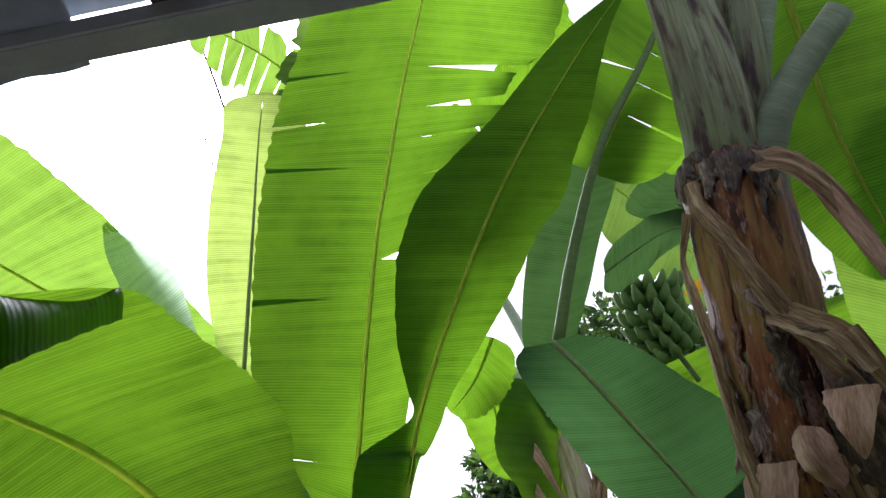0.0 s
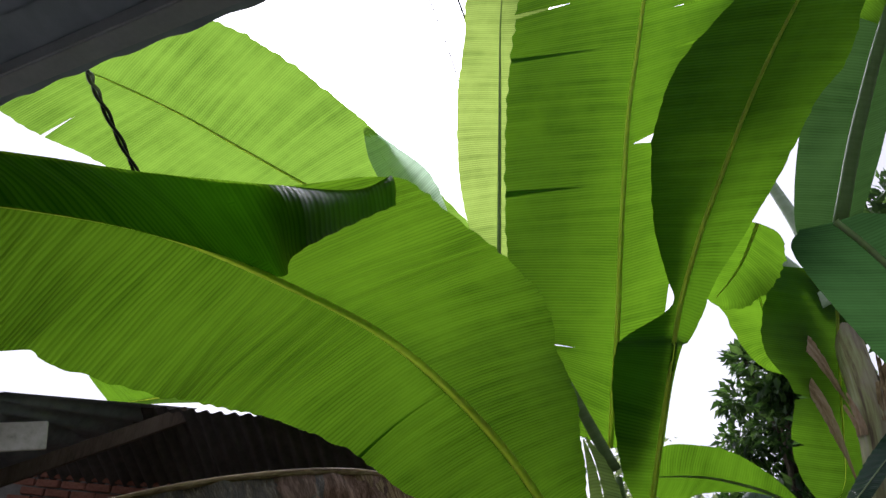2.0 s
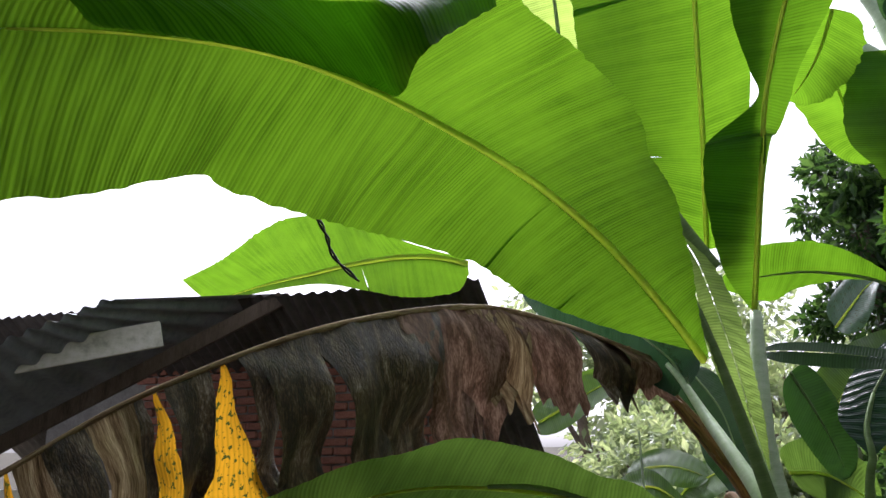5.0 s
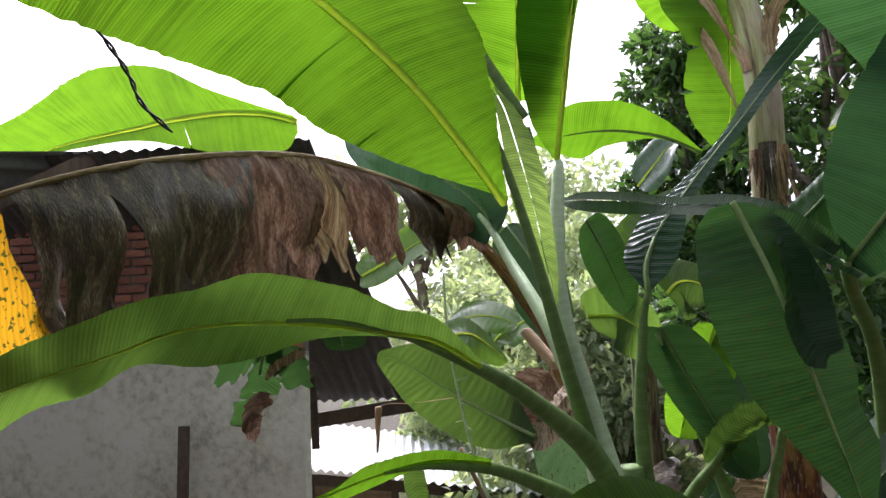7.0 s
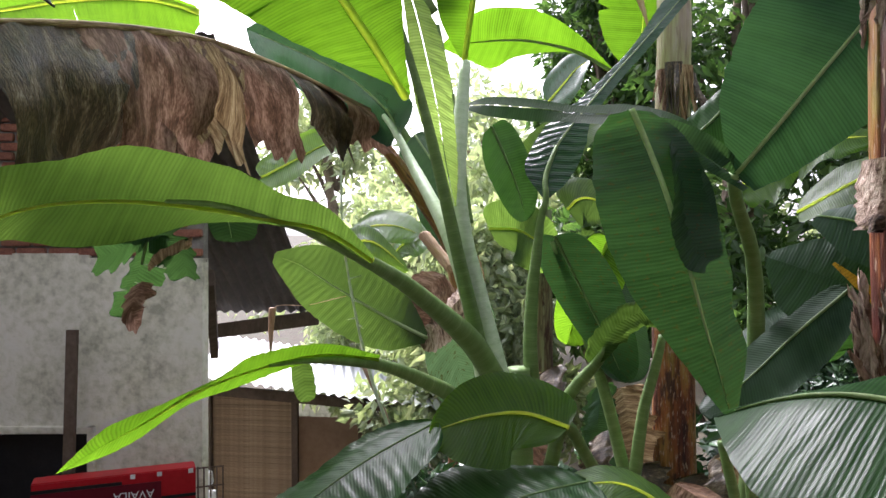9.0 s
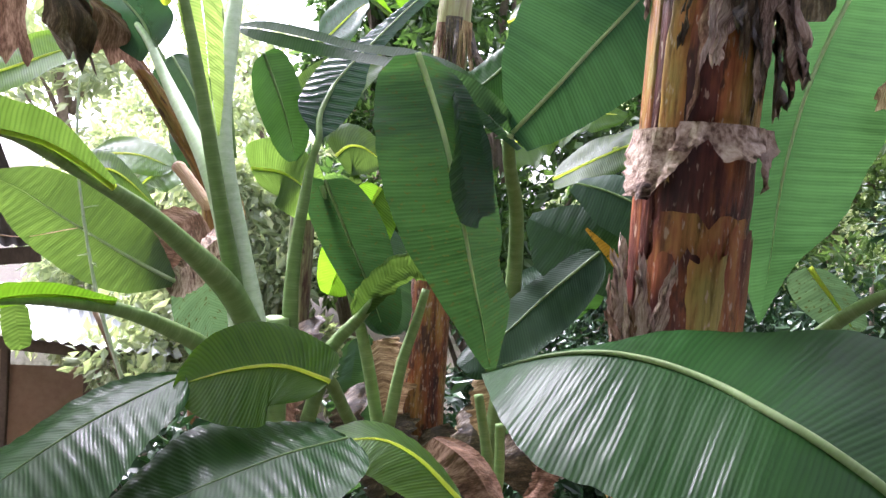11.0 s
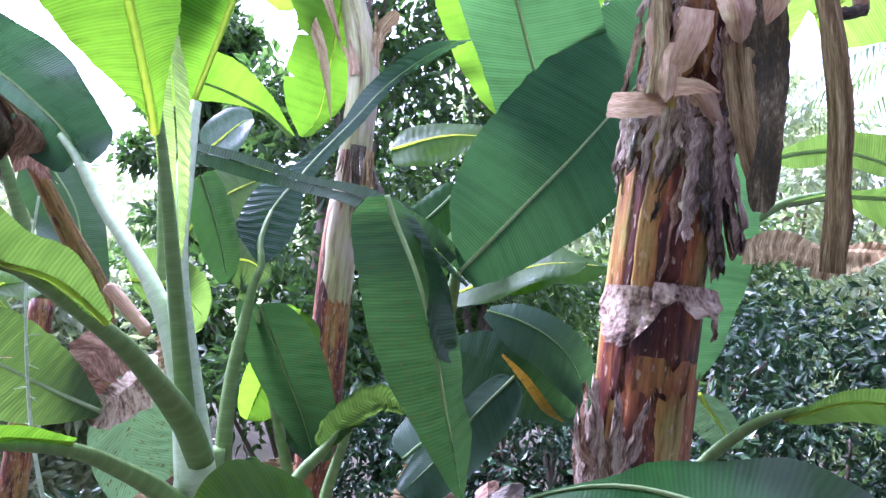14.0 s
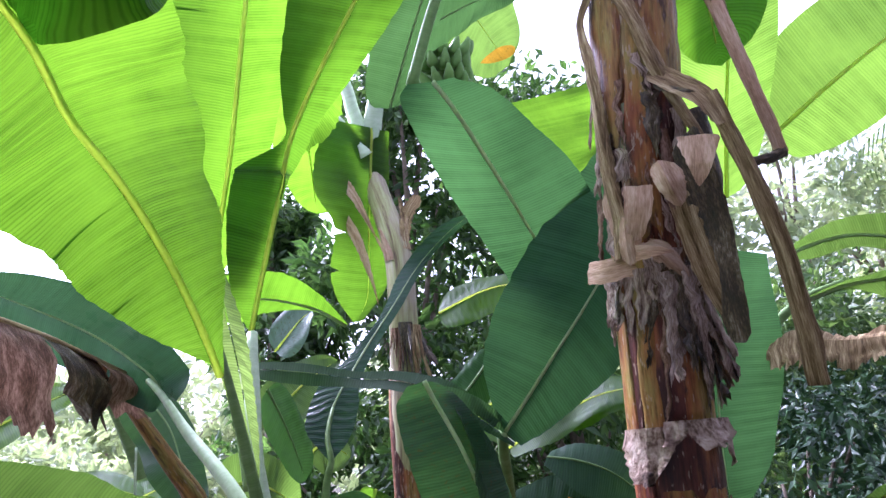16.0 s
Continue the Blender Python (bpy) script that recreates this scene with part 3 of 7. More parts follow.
    points = [(np.interp(z, q[:, 2], q[:, 0]) + r * math.cos(a), np.interp(z, q[:, 2], q[:, 1]) + r * math.sin(a), z) for a, z, r in way]
    mid, tan, length = through_points(points, 60)
    verts, faces, uvs = [], [], []
    nu = 9
    for i in range(60):
        c = np.array(mid[i], float)
        n = np.array((c[0] - np.interp(c[2], q[:, 2], q[:, 0]), c[1] - np.interp(c[2], q[:, 2], q[:, 1]), 0.0))
        n /= np.linalg.norm(n)
        side = np.cross(np.array(tan[i], float), n)
        side /= np.linalg.norm(side)
        w = width * (0.9 + 0.35 * noise.noise((i * 0.09, seed, 1.0)) + 0.12 * noise.noise((i * 0.4, seed, 4.0)))
        for j in range(nu):
            g = j / (nu - 1) - 0.5
            d = w * (0.32 * math.cos(g * math.pi) + 0.12 * noise.noise((g * 5, i * 0.06, seed)) + 0.05 * noise.noise((g * 14, i * 0.1, seed)))
            verts.append(c + side * w * g * (1 + 0.15 * noise.noise((i * 0.25, seed, j > 4))) + n * d)
            uvs.append((g * w + seed, i / 59 * length))
    for i in range(59):
        for j in range(nu - 1):
            k = i * nu + j
            faces.append((k, k + 1, k + nu + 1, k + nu))
    return part("dry_sheath", mesh_from("dry_sheath", verts, faces, uvs), mat, plant)


def dead_leaf(plant, points, cuts):
    """A withered leaf whose torn blade hangs down from the midrib in strips."""
    q, tan, length = through_points(points, 120)
    rng = random.Random(4)
    rib = part("dead_leaf", tube(points, (0.01, 0.01, 0.008, 0.005), 8, 60), DRY, plant, "withered black and brown leaf with yellow strips hanging from its rib")
    kinds = [DRY_RED, DRY_BLACK, None, DRY_RED, DRY, DRY_RED, DRY_BLACK, None, DRY_BLACK, DRY_BLACK, YELLOW, DRY_BLACK, YELLOW, DRY_BLACK, DRY, YELLOW, DRY_BLACK, DRY, YELLOW]
    drops = [0.12, 0.19, 0.2, 0.26, 0.33, 0.38, 0.42, 0.36, 0.38, 0.36, 0.33, 0.37, 0.34, 0.36, 0.34, 0.32, 0.36, 0.34, 0.34]
    for k, (mat, drop) in enumerate(zip(kinds, drops)):
        if mat is None:
            continue
        a, b = cuts[k], cuts[k + 1]
        verts, faces, uvs = [], [], []
        nu, nv = 14, 14
        tilt = rng.uniform(-0.02, 0.02)
        depth = rng.uniform(-0.02, 0.03) if mat is not YELLOW else 0.045
        for i in range(nu + 1):
            for j in range(nv + 1):
                s = j / nv
                f = i / nu
                pinch = (-0.1 * s - 0.35 * (1 - s) ** 2) if mat is not YELLOW else 0.46 * (1 - s) - 0.22 * s
                u = a + (b - a) * (pinch + f * (1 - 2 * pinch))
                x = min(max(u, 0) * 119, 118)
                m = int(x)
                p = q[m] + (q[m + 1] - q[m]) * (x - m)
                fr = np.cross(tan[m], (0, 0, 1))
                belly = 0.07 * math.sin(min(1, s * 1.25) * math.pi) if mat is not YELLOW else 0.03 * math.sin(s * math.pi)
                fold = -belly + noise.noise((u * 12, k * 2.0, s * 1.5)) * 0.1 * s + 0.012 * math.sin(f * 5 + k) * s + 0.02 * noise.noise((u * 26 + s * 2, s * 4, 7.0)) + 0.007 * noise.noise((u * 70, s * 12, 3.0))
                end = 1 + (0.4 if mat is not YELLOW else 0.1) * noise.noise((u * 60, k, 2.2)) * s
                verts.append(p + fr * (fold + depth * s + 0.02 * math.sin(s * 3)) + np.array((0, 0, -drop * s * end)) + tan[m] * (tilt * s - (0.08 if k >= 8 else 0.1) * s))
                uvs.append((u * length, s * drop))
        for i in range(nu):
            for j in range(nv):
                v = i * (nv + 1) + j
                faces.append((v, v + 1, v + nv + 2, v + nv + 1))
        part("leaf_strip", mesh_from("strip", verts, faces, uvs), mat, rib, "yellow strip with dark spots" if mat is YELLOW else "")
    return rib


def banana_mesh():
    pts = [(0, 0, 0), (0.012, 0, 0.03), (0.03, 0, 0.075), (0.028, 0, 0.125), (0.02, 0, 0.15)]
    return tube(pts, (0.007, 0.017, 0.021, 0.019, 0.013, 0.005), 7, 12, 0.95, 0.02)


def bunch(plant, points):
    """A hanging bunch of green bananas in hands round its stalk."""
    q, tan, length = through_points(points, 10)
    st = part("fruit_bunch", tube(points, (0.022, 0.02, 0.016), 8, 20), STALK, plant, "bunch of unripe green bananas on its stalk")
    me = banana_mesh()
    me.materials.append(FRUIT)
    rng = random.Random(2)
    for h in range(6):
        c = Vector(q[1 + h])
        d = Vector(tan[1 + h])
        side = d.orthogonal().normalized()
        for k in range(13):
            a = 2 * math.pi * k / 13 + h * 0.4
            out = Matrix.Rotation(a, 3, d) @ side
            up = (out * 0.7 - d * 0.75 + Vector((0, 0, 0.15))).normalized()
            z, x = up, (out - up * out.dot(up)).normalized()
            y = z.cross(x)
            m = Matrix((x, y, z)).transposed().to_4x4()
            m = Matrix.Translation(c + out * 0.055) @ m @ Matrix.Diagonal((2.0, 2.0, rng.uniform(1.1, 1.3), 1.0))
            b = part("banana", me, None, st)
            b.matrix_basis = m


# ground
gv, gf, n = [], [], 60
for i in range(n + 1):
    for j in range(n + 1):
        x, y = ((i / n * 2 - 1) ** 3) * 300, ((j / n * 2 - 1) ** 3) * 300
        gv.append((x, y + 4, GROUND + 0.05 * noise.noise((x * 0.8, y * 0.8, 0)) + (0 if math.hypot(x, y) < 15 else 0.02 * (math.hypot(x, y) - 15))))
for i in range(n):
    for j in range(n):
        k = i * (n + 1) + j
        gf.append((k, k + n + 1, k + n + 2, k + 1))
SOIL = plain_material("soil", [(0.3, (0.025, 0.02, 0.014)), (0.5, (0.055, 0.045, 0.03)), (0.7, (0.03, 0.05, 0.018))], 0.9, (1.5, 1.5), "Object", 0.8, 0.03)
tagged(part("ground", mesh_from("ground", gv, gf), SOIL), "damp brown soil with patches of weeds", "ground", "", "structure")


def box(x0, x1, y0, y1, z0, z1, bevel=0.0):
    bm = bmesh.new()
    bmesh.ops.create_cube(bm, size=1)
    for v in bm.verts:
        v.co = ((x0 + x1) / 2 + v.co.x * (x1 - x0), (y0 + y1) / 2 + v.co.y * (y1 - y0), (z0 + z1) / 2 + v.co.z * (z1 - z0))
    if bevel:
        bmesh.ops.bevel(bm, geom=bm.edges[:], offset=bevel, segments=2, affect="EDGES")
    return bm


def beam(a, b, w, h):
    """A squared timber from a to b."""
    a, b = Vector(a), Vector(b)
    d = (b - a).normalized()
    s = d.cross(Vector((0, 0, 1))).normalized() if abs(d.z) < 0.95 else Vector((1, 0, 0))
    u = s.cross(d)
    bm = box(-w / 2, w / 2, 0, (b - a).length, -h / 2, h / 2, min(w, h) * 0.1)
    bm.transform(Matrix.Translation(a) @ Matrix((s, d, u)).transposed().to_4x4())
    return bm


def corrugated(a, b, c, d, pitch=0.076, height=0.018, uneven=0.0, seed=0, thick=0.002):
    """A corrugated sheet over the corners a, b (one end) and d, c (other end); the waves run from a to d."""
    a, b, c, d = (Vector(p) for p in (a, b, c, d))
    n = max(8, int((b - a).length / pitch * 8))
    up = (b - a).cross(d - a).normalized()
    verts, faces = [], []
    rows = 6
    for layer in (0, 1):
        for i in range(n + 1):
            f = i / n
            wave = height * math.sin(f * (b - a).length / pitch * 2 * math.pi) / 2
            for j in range(rows + 1):
                g = j / rows
                end = 0
                if uneven and j in (0, rows):
                    end = uneven * noise.noise((f * 7 + seed, g, seed)) * (1 if j else -1)
                p = (a + (b - a) * f) * (1 - g - end) + (d + (c - d) * f) * (g + end)
                verts.append(p + up * (wave + layer * thick))
    m = (n + 1) * (rows + 1)
    for i in range(n):
        for j in range(rows):
            k = i * (rows + 1) + j
            faces.append((k, k + rows + 1, k + rows + 2, k + 1))
            faces.append((m + k, m + k + 1, m + k + rows + 2, m + k + rows + 1))
    return mesh_from("sheet", verts, faces)


PLASTER = plain_material("plaster_grey", [(0.38, (0.420, 0.414, 0.325)), (0.47, (0.658, 0.649, 0.525)), (0.54, (0.780, 0.760, 0.660)), (0.66, (0.800, 0.785, 0.710))], 0.9, (1.6, 0.9), "Object", 0.7, 0.01, 90)
CEMENT = plain_material("grey_cement", [(0.3, (0.22, 0.22, 0.2)), (0.7, (0.36, 0.36, 0.34))], 0.7, (1.3, 1.3), "Object", 0.4, 0.01)
BRICK = plain_material("brick_red", [(0.3, (0.12, 0.05, 0.035)), (0.5, (0.28, 0.12, 0.08)), (0.75, (0.42, 0.24, 0.18))], 0.9, (9, 9), "Object", 0.6, 0.006)
MORTAR = plain_material("mortar", [(0.3, (0.12, 0.11, 0.1)), (0.7, (0.26, 0.25, 0.23))], 0.95, (9, 9), "Object", 0.5, 0.006)
IRON = plain_material("weathered_sheet", [(0.3, (0.14, 0.15, 0.16)), (0.5, (0.26, 0.28, 0.3)), (0.75, (0.38, 0.39, 0.4))], 0.6, (3, 3), "Object", 0.3, 0.004, metal=0.3)
EAVE_SHEET = plain_material("blue_grey_sheet", [(0.3, (0.26, 0.31, 0.36)), (0.7, (0.46, 0.52, 0.58))], 0.6, (3, 3), "Object", 0.3, 0.004)
IRON_DARK = plain_material("dark_brown_sheet", [(0.3, (0.045, 0.04, 0.036)), (0.7, (0.13, 0.11, 0.095))], 0.7, (3, 3), "Object", 0.3, 0.004)
IRON_LIGHT = plain_material("bright_sheet", [(0.3, (0.4, 0.42, 0.44)), (0.7, (0.65, 0.67, 0.7))], 0.45, (3, 3), "Object", 0.2, 0.003, metal=0.2)
STEEL = plain_material("galvanised_bar", [(0.3, (0.5, 0.53, 0.56)), (0.7, (0.65, 0.68, 0.7))], 0.35, (12, 12), "Object", 0.1, metal=0.25)
TIMBER = plain_material("old_timber", [(0.3, (0.05, 0.035, 0.025)), (0.7, (0.16, 0.12, 0.09))], 0.85, (3, 30), "Object", 0.6, 0.004)
BAMBOO = plain_material("woven_bamboo", [(0.3, (0.14, 0.09, 0.055)), (0.5, (0.27, 0.19, 0.12)), (0.75, (0.4, 0.31, 0.21))], 0.8, (3, 20), "Object", 0.6, 0.004)
CARDBOARD = plain_material("brown_board", [(0.3, (0.26, 0.18, 0.12)), (0.7, (0.38, 0.28, 0.2))], 0.85, (3, 3), "Object", 0.2)
RED = plain_material("red_print", [(0.3, (0.35, 0.01, 0.015)), (0.7, (0.5, 0.02, 0.03))], 0.35, (5, 5), "Object", 0.05)
MAROON = plain_material("maroon_print", [(0.3, (0.1, 0.006, 0.015)), (0.7, (0.14, 0.01, 0.02))], 0.35, (5, 5), "Object", 0.05)
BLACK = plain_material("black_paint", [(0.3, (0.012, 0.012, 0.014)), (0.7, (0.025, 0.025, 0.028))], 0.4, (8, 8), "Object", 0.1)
WHITE = plain_material("white_print", [(0.3, (0.7, 0.7, 0.7)), (0.7, (0.82, 0.82, 0.82))], 0.4, (8, 8), "Object", 0.05)

# own house: the eave over the walk; the unseen wall and floor behind are added to set its light
# out of view: dark boards hold back fill, the floor returns some bounce
tagged(part("wall_south", box(-9, 9, -1.4, -1.2, GROUND, 3.3), TIMBER), "unseen dark timber wall behind the walk, added to cut stray light", "wall", "", "structure")
tagged(part("floor", box(-9, 9, -1.2, 0.75, -0.15, 0.0), CEMENT), "unseen grey cement terrace floor, toned for bounced light", "floor", "", "structure")
eave = thing("eave", (0, 1, 2.6), "dark corrugated eave with a galvanised steel bar", "eave", "", "structure")
part("roof_sheet", corrugated((9, -1.3, 3.0), (-9, -1.3, 3.0), (-9, 2.72, 2.63), (9, -0.7, 2.63), 0.2, 0.02, 0.006, 3), EAVE_SHEET, eave)
part("edge_strip", corrugated((-0.35, 0.98, 2.625), (-4, 1.68, 2.625), (-4, 1.86, 2.6), (-0.35, 1.135, 2.6), 0.16, 0.012, 0.05, 5), EAVE_SHEET, eave)
part("steel_bar", beam((-5, 1.963, 2.585), (5, 0.063, 2.585), 0.05, 0.04), STEEL, eave, "galvanised steel bar")
part("purlin", beam((-5, 1.36, 2.64), (5, -0.54, 2.64), 0.06, 0.05), IRON, eave)
for x in (-3.2, -2.2, -1.25, -0.2, 1.0, 2.2):
    part("rafter", beam((x, 1.0 - 0.19 * x, 2.63), (x - 0.2, -1.25, 2.95), 0.04, 0.06), TIMBER, eave)


# ---- neighbouring house and hut ----
HOUSE = pose(-2.022, 5.136, 0, 0, 0, 9.0)


house = thing("house", HOUSE.translation + Vector((0, 0, GROUND)), "small house with grey plastered wall, bare brick top and dark brown roof", "house")
# front wall in four pieces round the window opening
for x0, x1, z0, z1 in ((-5.2, -1.42, GROUND, 1.36), (-1.42, -0.74, 0.19, 1.36), (-1.42, -0.74, GROUND, -0.75), (-0.74, 0.0, GROUND, 1.33)):
    bm = box(x0, x1, 0, 0.14, z0, z1)
    bm.transform(HOUSE)
    part("wall", bm, PLASTER, house, "stained grey plaster")
# Black panel closes the opening and stands in for the unlit room.
window_dark = part("window", box(-1.42, -0.74, 0.1, 0.13, -0.75, 0.19), BLACK, house, "black panel in place of the dark room behind the open window")
window_dark.matrix_basis = HOUSE
for x0, x1, z0, z1 in ((-1.46, -1.41, -0.78, 0.22), (-0.75, -0.70, -0.78, 0.22), (-1.46, -0.70, 0.17, 0.22), (-1.46, -0.70, -0.8, -0.75)):
    bm = box(x0, x1, -0.025, 0.05, z0, z1, 0.006)
    bm.transform(HOUSE)
    part("window_frame", bm, PLASTER, house)
bm = box(-3.6, 0.0, 0.03, 0.13, 1.3, 2.62)
bm.transform(HOUSE)
gable = part("brick_gable", bm, MORTAR, house)
brick_shape = box(-0.095, 0.095, 0, 0.1, 0, 0.05, 0.006)
brick_mesh = bpy.data.meshes.new("brick")
brick_shape.to_mesh(brick_mesh)
brick_mesh.materials.append(BRICK)
rng = random.Random(9)
for row in range(20):
    for k in range(13):
        x = -0.1 - k * 0.205 - (row % 2) * 0.1
        z = 1.345 + row * 0.063
        if x < -2.7:
            continue
        b = part("brick", brick_mesh, None, gable)
        b.matrix_basis = HOUSE @ pose(x + rng.uniform(-0.006, 0.006), 0.002 + rng.uniform(-0.008, 0.01), z, rng.uniform(-1, 1), rng.uniform(-1.5, 1.5), rng.uniform(-2, 2))
part("roof_sheet", corrugated((-6.647, 3.838, 2.665), (-1.709, 4.620, 2.665), (-1.853, 7.099, 0.798), (-6.792, 6.317, 0.798), 0.1, 0.03, 0.004, 1), IRON_DARK, house, "dark brown corrugated roof seen from below")
part("eave_beam", beam((-2.779, 6.854, 0.625), (-1.813, 7.057, 0.751), 0.07, 0.13), TIMBER, house)
part("rafter", beam((-2.379, 6.110, 0.564), (-2.100, 5.422, 1.191), 0.06, 0.14), TIMBER, house)
part("front_roof", corrugated((-4.445, 2.321, 1.759), (-3.488, 3.350, 2.495), (-3.284, 4.725, 2.767), (-6.095, 2.903, 0.783), 0.1, 0.035, 0.0, 2), IRON, house, "grey corrugated front roof")
part("fascia", beam((-4.525, 2.888, 2.044), (-3.482, 3.733, 2.335), 0.04, 0.16), PLASTER, house)
part("rafter", beam((-4.717, 3.377, 1.563), (-3.142, 4.479, 2.658), 0.06, 0.1), TIMBER, house)
tagged(part("plank", beam((-2.800, 4.808, GROUND), (-2.772, 4.868, 0.872), 0.075, 0.03), TIMBER), "weathered plank leaning at the window of the house", "plank")
hut = thing("hut", (-2.140, 7.454, GROUND), "low hut with woven bamboo walls and corrugated roof", "hut")
wall_a, wall_b = Vector((-3.072, 7.454, 0)), Vector((-2.140, 7.454, 0))
bm = bmesh.new()
bm.faces.new([bm.verts.new(p) for p in (wall_a + Vector((0, 0, GROUND)), wall_b + Vector((0, 0, GROUND)), wall_b + Vector((0, 0, -0.062)), wall_a + Vector((0, 0, -0.019)))])
bmesh.ops.solidify(bm, geom=bm.faces[:], thickness=0.03)
panel = part("wall_panel", bm, BAMBOO, hut, "dark woven bamboo")
slat_shape = box(-0.5, 0.5, -0.006, 0.006, -0.016, 0.016, 0.003)
slat_mesh = bpy.data.meshes.new("slat")
slat_shape.to_mesh(slat_mesh)
slat_mesh.materials.append(BAMBOO)
for k in range(52):
    s = part("slat", slat_mesh, None, panel)
    mid = (wall_a + wall_b) / 2
    across = wall_b - wall_a
    s.matrix_basis = Matrix.Translation((mid.x, mid.y - 0.035 - 0.006 * (k % 2), GROUND + 0.03 + k * (-0.069 - GROUND) / 52)) @ Matrix.Rotation(math.atan2(across.y, across.x), 4, "Z") @ pose(0, 0, 0, 0, 0.7 * math.sin(k * 2.1), 0) @ Matrix.Diagonal((across.length, 1, 1, 1))
wall_a, wall_b = Vector((-2.135, 7.446, 0)), Vector((-0.941, 7.453, 0))
bm = bmesh.new()
bm.faces.new([bm.verts.new(p) for p in (wall_a + Vector((0, 0, GROUND)), wall_b + Vector((0, 0, GROUND)), wall_b + Vector((0, 0, -0.255)), wall_a + Vector((0, 0, -0.255)))])
bmesh.ops.solidify(bm, geom=bm.faces[:], thickness=0.03)
panel = part("wall_panel", bm, CARDBOARD, hut, "plain brown board")
part("roof_sheet", corrugated((-2.988, 7.065, 0.168), (-0.674, 7.059, -0.053), (-1.229, 9.066, 0.019), (-3.657, 9.076, 0.317), 0.1, 0.03, 0.01, 4), IRON_LIGHT, hut, "pale corrugated roof")
part("post", beam((-3.002, 7.371, GROUND), (-3.022, 7.404, -0.010), 0.06, 0.06), TIMBER, hut)
part("post", beam((-2.132, 7.377, GROUND), (-2.149, 7.404, -0.063), 0.06, 0.06), TIMBER, hut)
part("post", beam((-1.474, 7.380, GROUND), (-1.488, 7.404, -0.104), 0.06, 0.06), TIMBER, hut)
part("post", beam((-1.131, 7.383, GROUND), (-1.144, 7.404, -0.125), 0.06, 0.06), TIMBER, hut)
part("rail", beam((-3.025, 7.355, 0.001), (-0.924, 7.354, -0.127), 0.05, 0.1), TIMBER, hut)
far_house = thing("house", (-2.628, 11.423, GROUND), "far house with white roof and reddish brick wall", "house")
part("roof_sheet", corrugated((-3.379, 10.932, -0.451), (-2.570, 10.942, -0.340), (-2.906, 12.441, -0.385), (-4.180, 12.434, -0.434), 0.2, 0.03, 0.01, 6), IRON_LIGHT, far_house)
bm = box(-0.45, 0.45, -0.1, 0.1, 0, 0.75)
bm.transform(Matrix.Translation((-2.559, 11.407, -0.917)) @ Matrix.Rotation(0.3, 4, "Z"))
part("wall", bm, BRICK, far_house, "reddish brick wall")
bm = box(-0.6, 0.6, -0.1, 0.1, -2.2, 0.42)
bm.transform(Matrix.Translation((-3.176, 11.313, -0.780)) @ Matrix.Rotation(0.1, 4, "Z"))
part("wall", bm, PLASTER, far_house)
CRATE = pose(-1.909, 4.807, 0.045, 0, 0, 30)
crate = thing("printed_crate", CRATE.translation, "red and black printed box standing upside down", "box")


def crate_part(name, x0, x1, z0, z1, y0, mat, parent=crate, label=""):
    bm = box(x0, x1, y0, y0 + 0.004, z0, z1)
    bm.transform(CRATE)
    return part(name, bm, mat, parent, label)


bm = box(-0.9, 0, 0, 0.14, -1.445, 0, 0.006)
bm.transform(CRATE)
body = part("body", bm, RED, crate)
crate_part("black_panel", -0.9, 0, -0.55, -0.2, -0.006, BLACK, body)
crate_part("black_band", -0.2, 0, -0.175, -0.155, -0.006, BLACK, body)
crate_part("black_band", -0.9, -0.42, -0.1, -0.04, -0.006, BLACK, body)
label_panel = crate_part("label_panel", -0.9, -0.2, -0.26, -0.06, -0.011, MAROON, body)
for x in (-0.12, -0.3, -0.4, -0.5):
    crate_part("letter_bar", x - 0.035, x + 0.02, -0.42, -0.35, -0.011, WHITE, body)
for x in (-0.03, -0.21, -0.36):
    crate_part("clip", x - 0.014, x + 0.014, -0.03, -0.004, -0.011, WHITE, body)
words = bpy.data.curves.new("words", "FONT")
words.body, words.size, words.extrude = "AVAILA", 0.068, 0.001
words.materials.append(WHITE)
writing = new("words", words)
writing.parent = crate
writing.matrix_parent_inverse = crate.matrix_basis.inverted()
writing.matrix_basis = CRATE @ pose(-0.24, -0.013, -0.105, 90, 180, 0)
rack = thing("wire_rack", (-1.906, 4.991, GROUND), "rusty wire rack with bits of plastic beside the wall", "rack")
part("wire", tube(((-1.990, 5.003, -0.017), (-1.969, 4.968, -0.561)), (0.006, 0.006), 6, 3), TIMBER, rack)
part("wire", tube(((-1.904, 5.003, -0.013), (-1.883, 4.969, -0.557)), (0.006, 0.006), 6, 3), TIMBER, rack)
part("wire", tube(((-1.821, 5.004, -0.010), (-1.800, 4.969, -0.554)), (0.006, 0.006), 6, 3), TIMBER, rack)
part("wire", tube(((-2.000, 5.002, -0.027), (-1.814, 5.004, -0.003)), (0.006, 0.006), 6, 3), TIMBER, rack)
part("wire", tube(((-1.995, 4.995, -0.148), (-1.810, 4.997, -0.120)), (0.006, 0.006), 6, 3), TIMBER, rack)
part("wire", tube(((-1.991, 4.987, -0.268), (-1.805, 4.990, -0.237)), (0.006, 0.006), 6, 3), TIMBER, rack)
part("wire", tube(((-1.987, 4.980, -0.372), (-1.801, 4.983, -0.347)), (0.006, 0.006), 6, 3), TIMBER, rack)
part("wire", tube(((-1.983, 4.975, -0.458), (-1.797, 4.977, -0.437)), (0.006, 0.006), 6, 3), TIMBER, rack)
part("wire", tube(((-1.949, 5.003, -0.015), (-1.927, 4.969, -0.559)), (0.006, 0.006), 6, 3), TIMBER, rack)
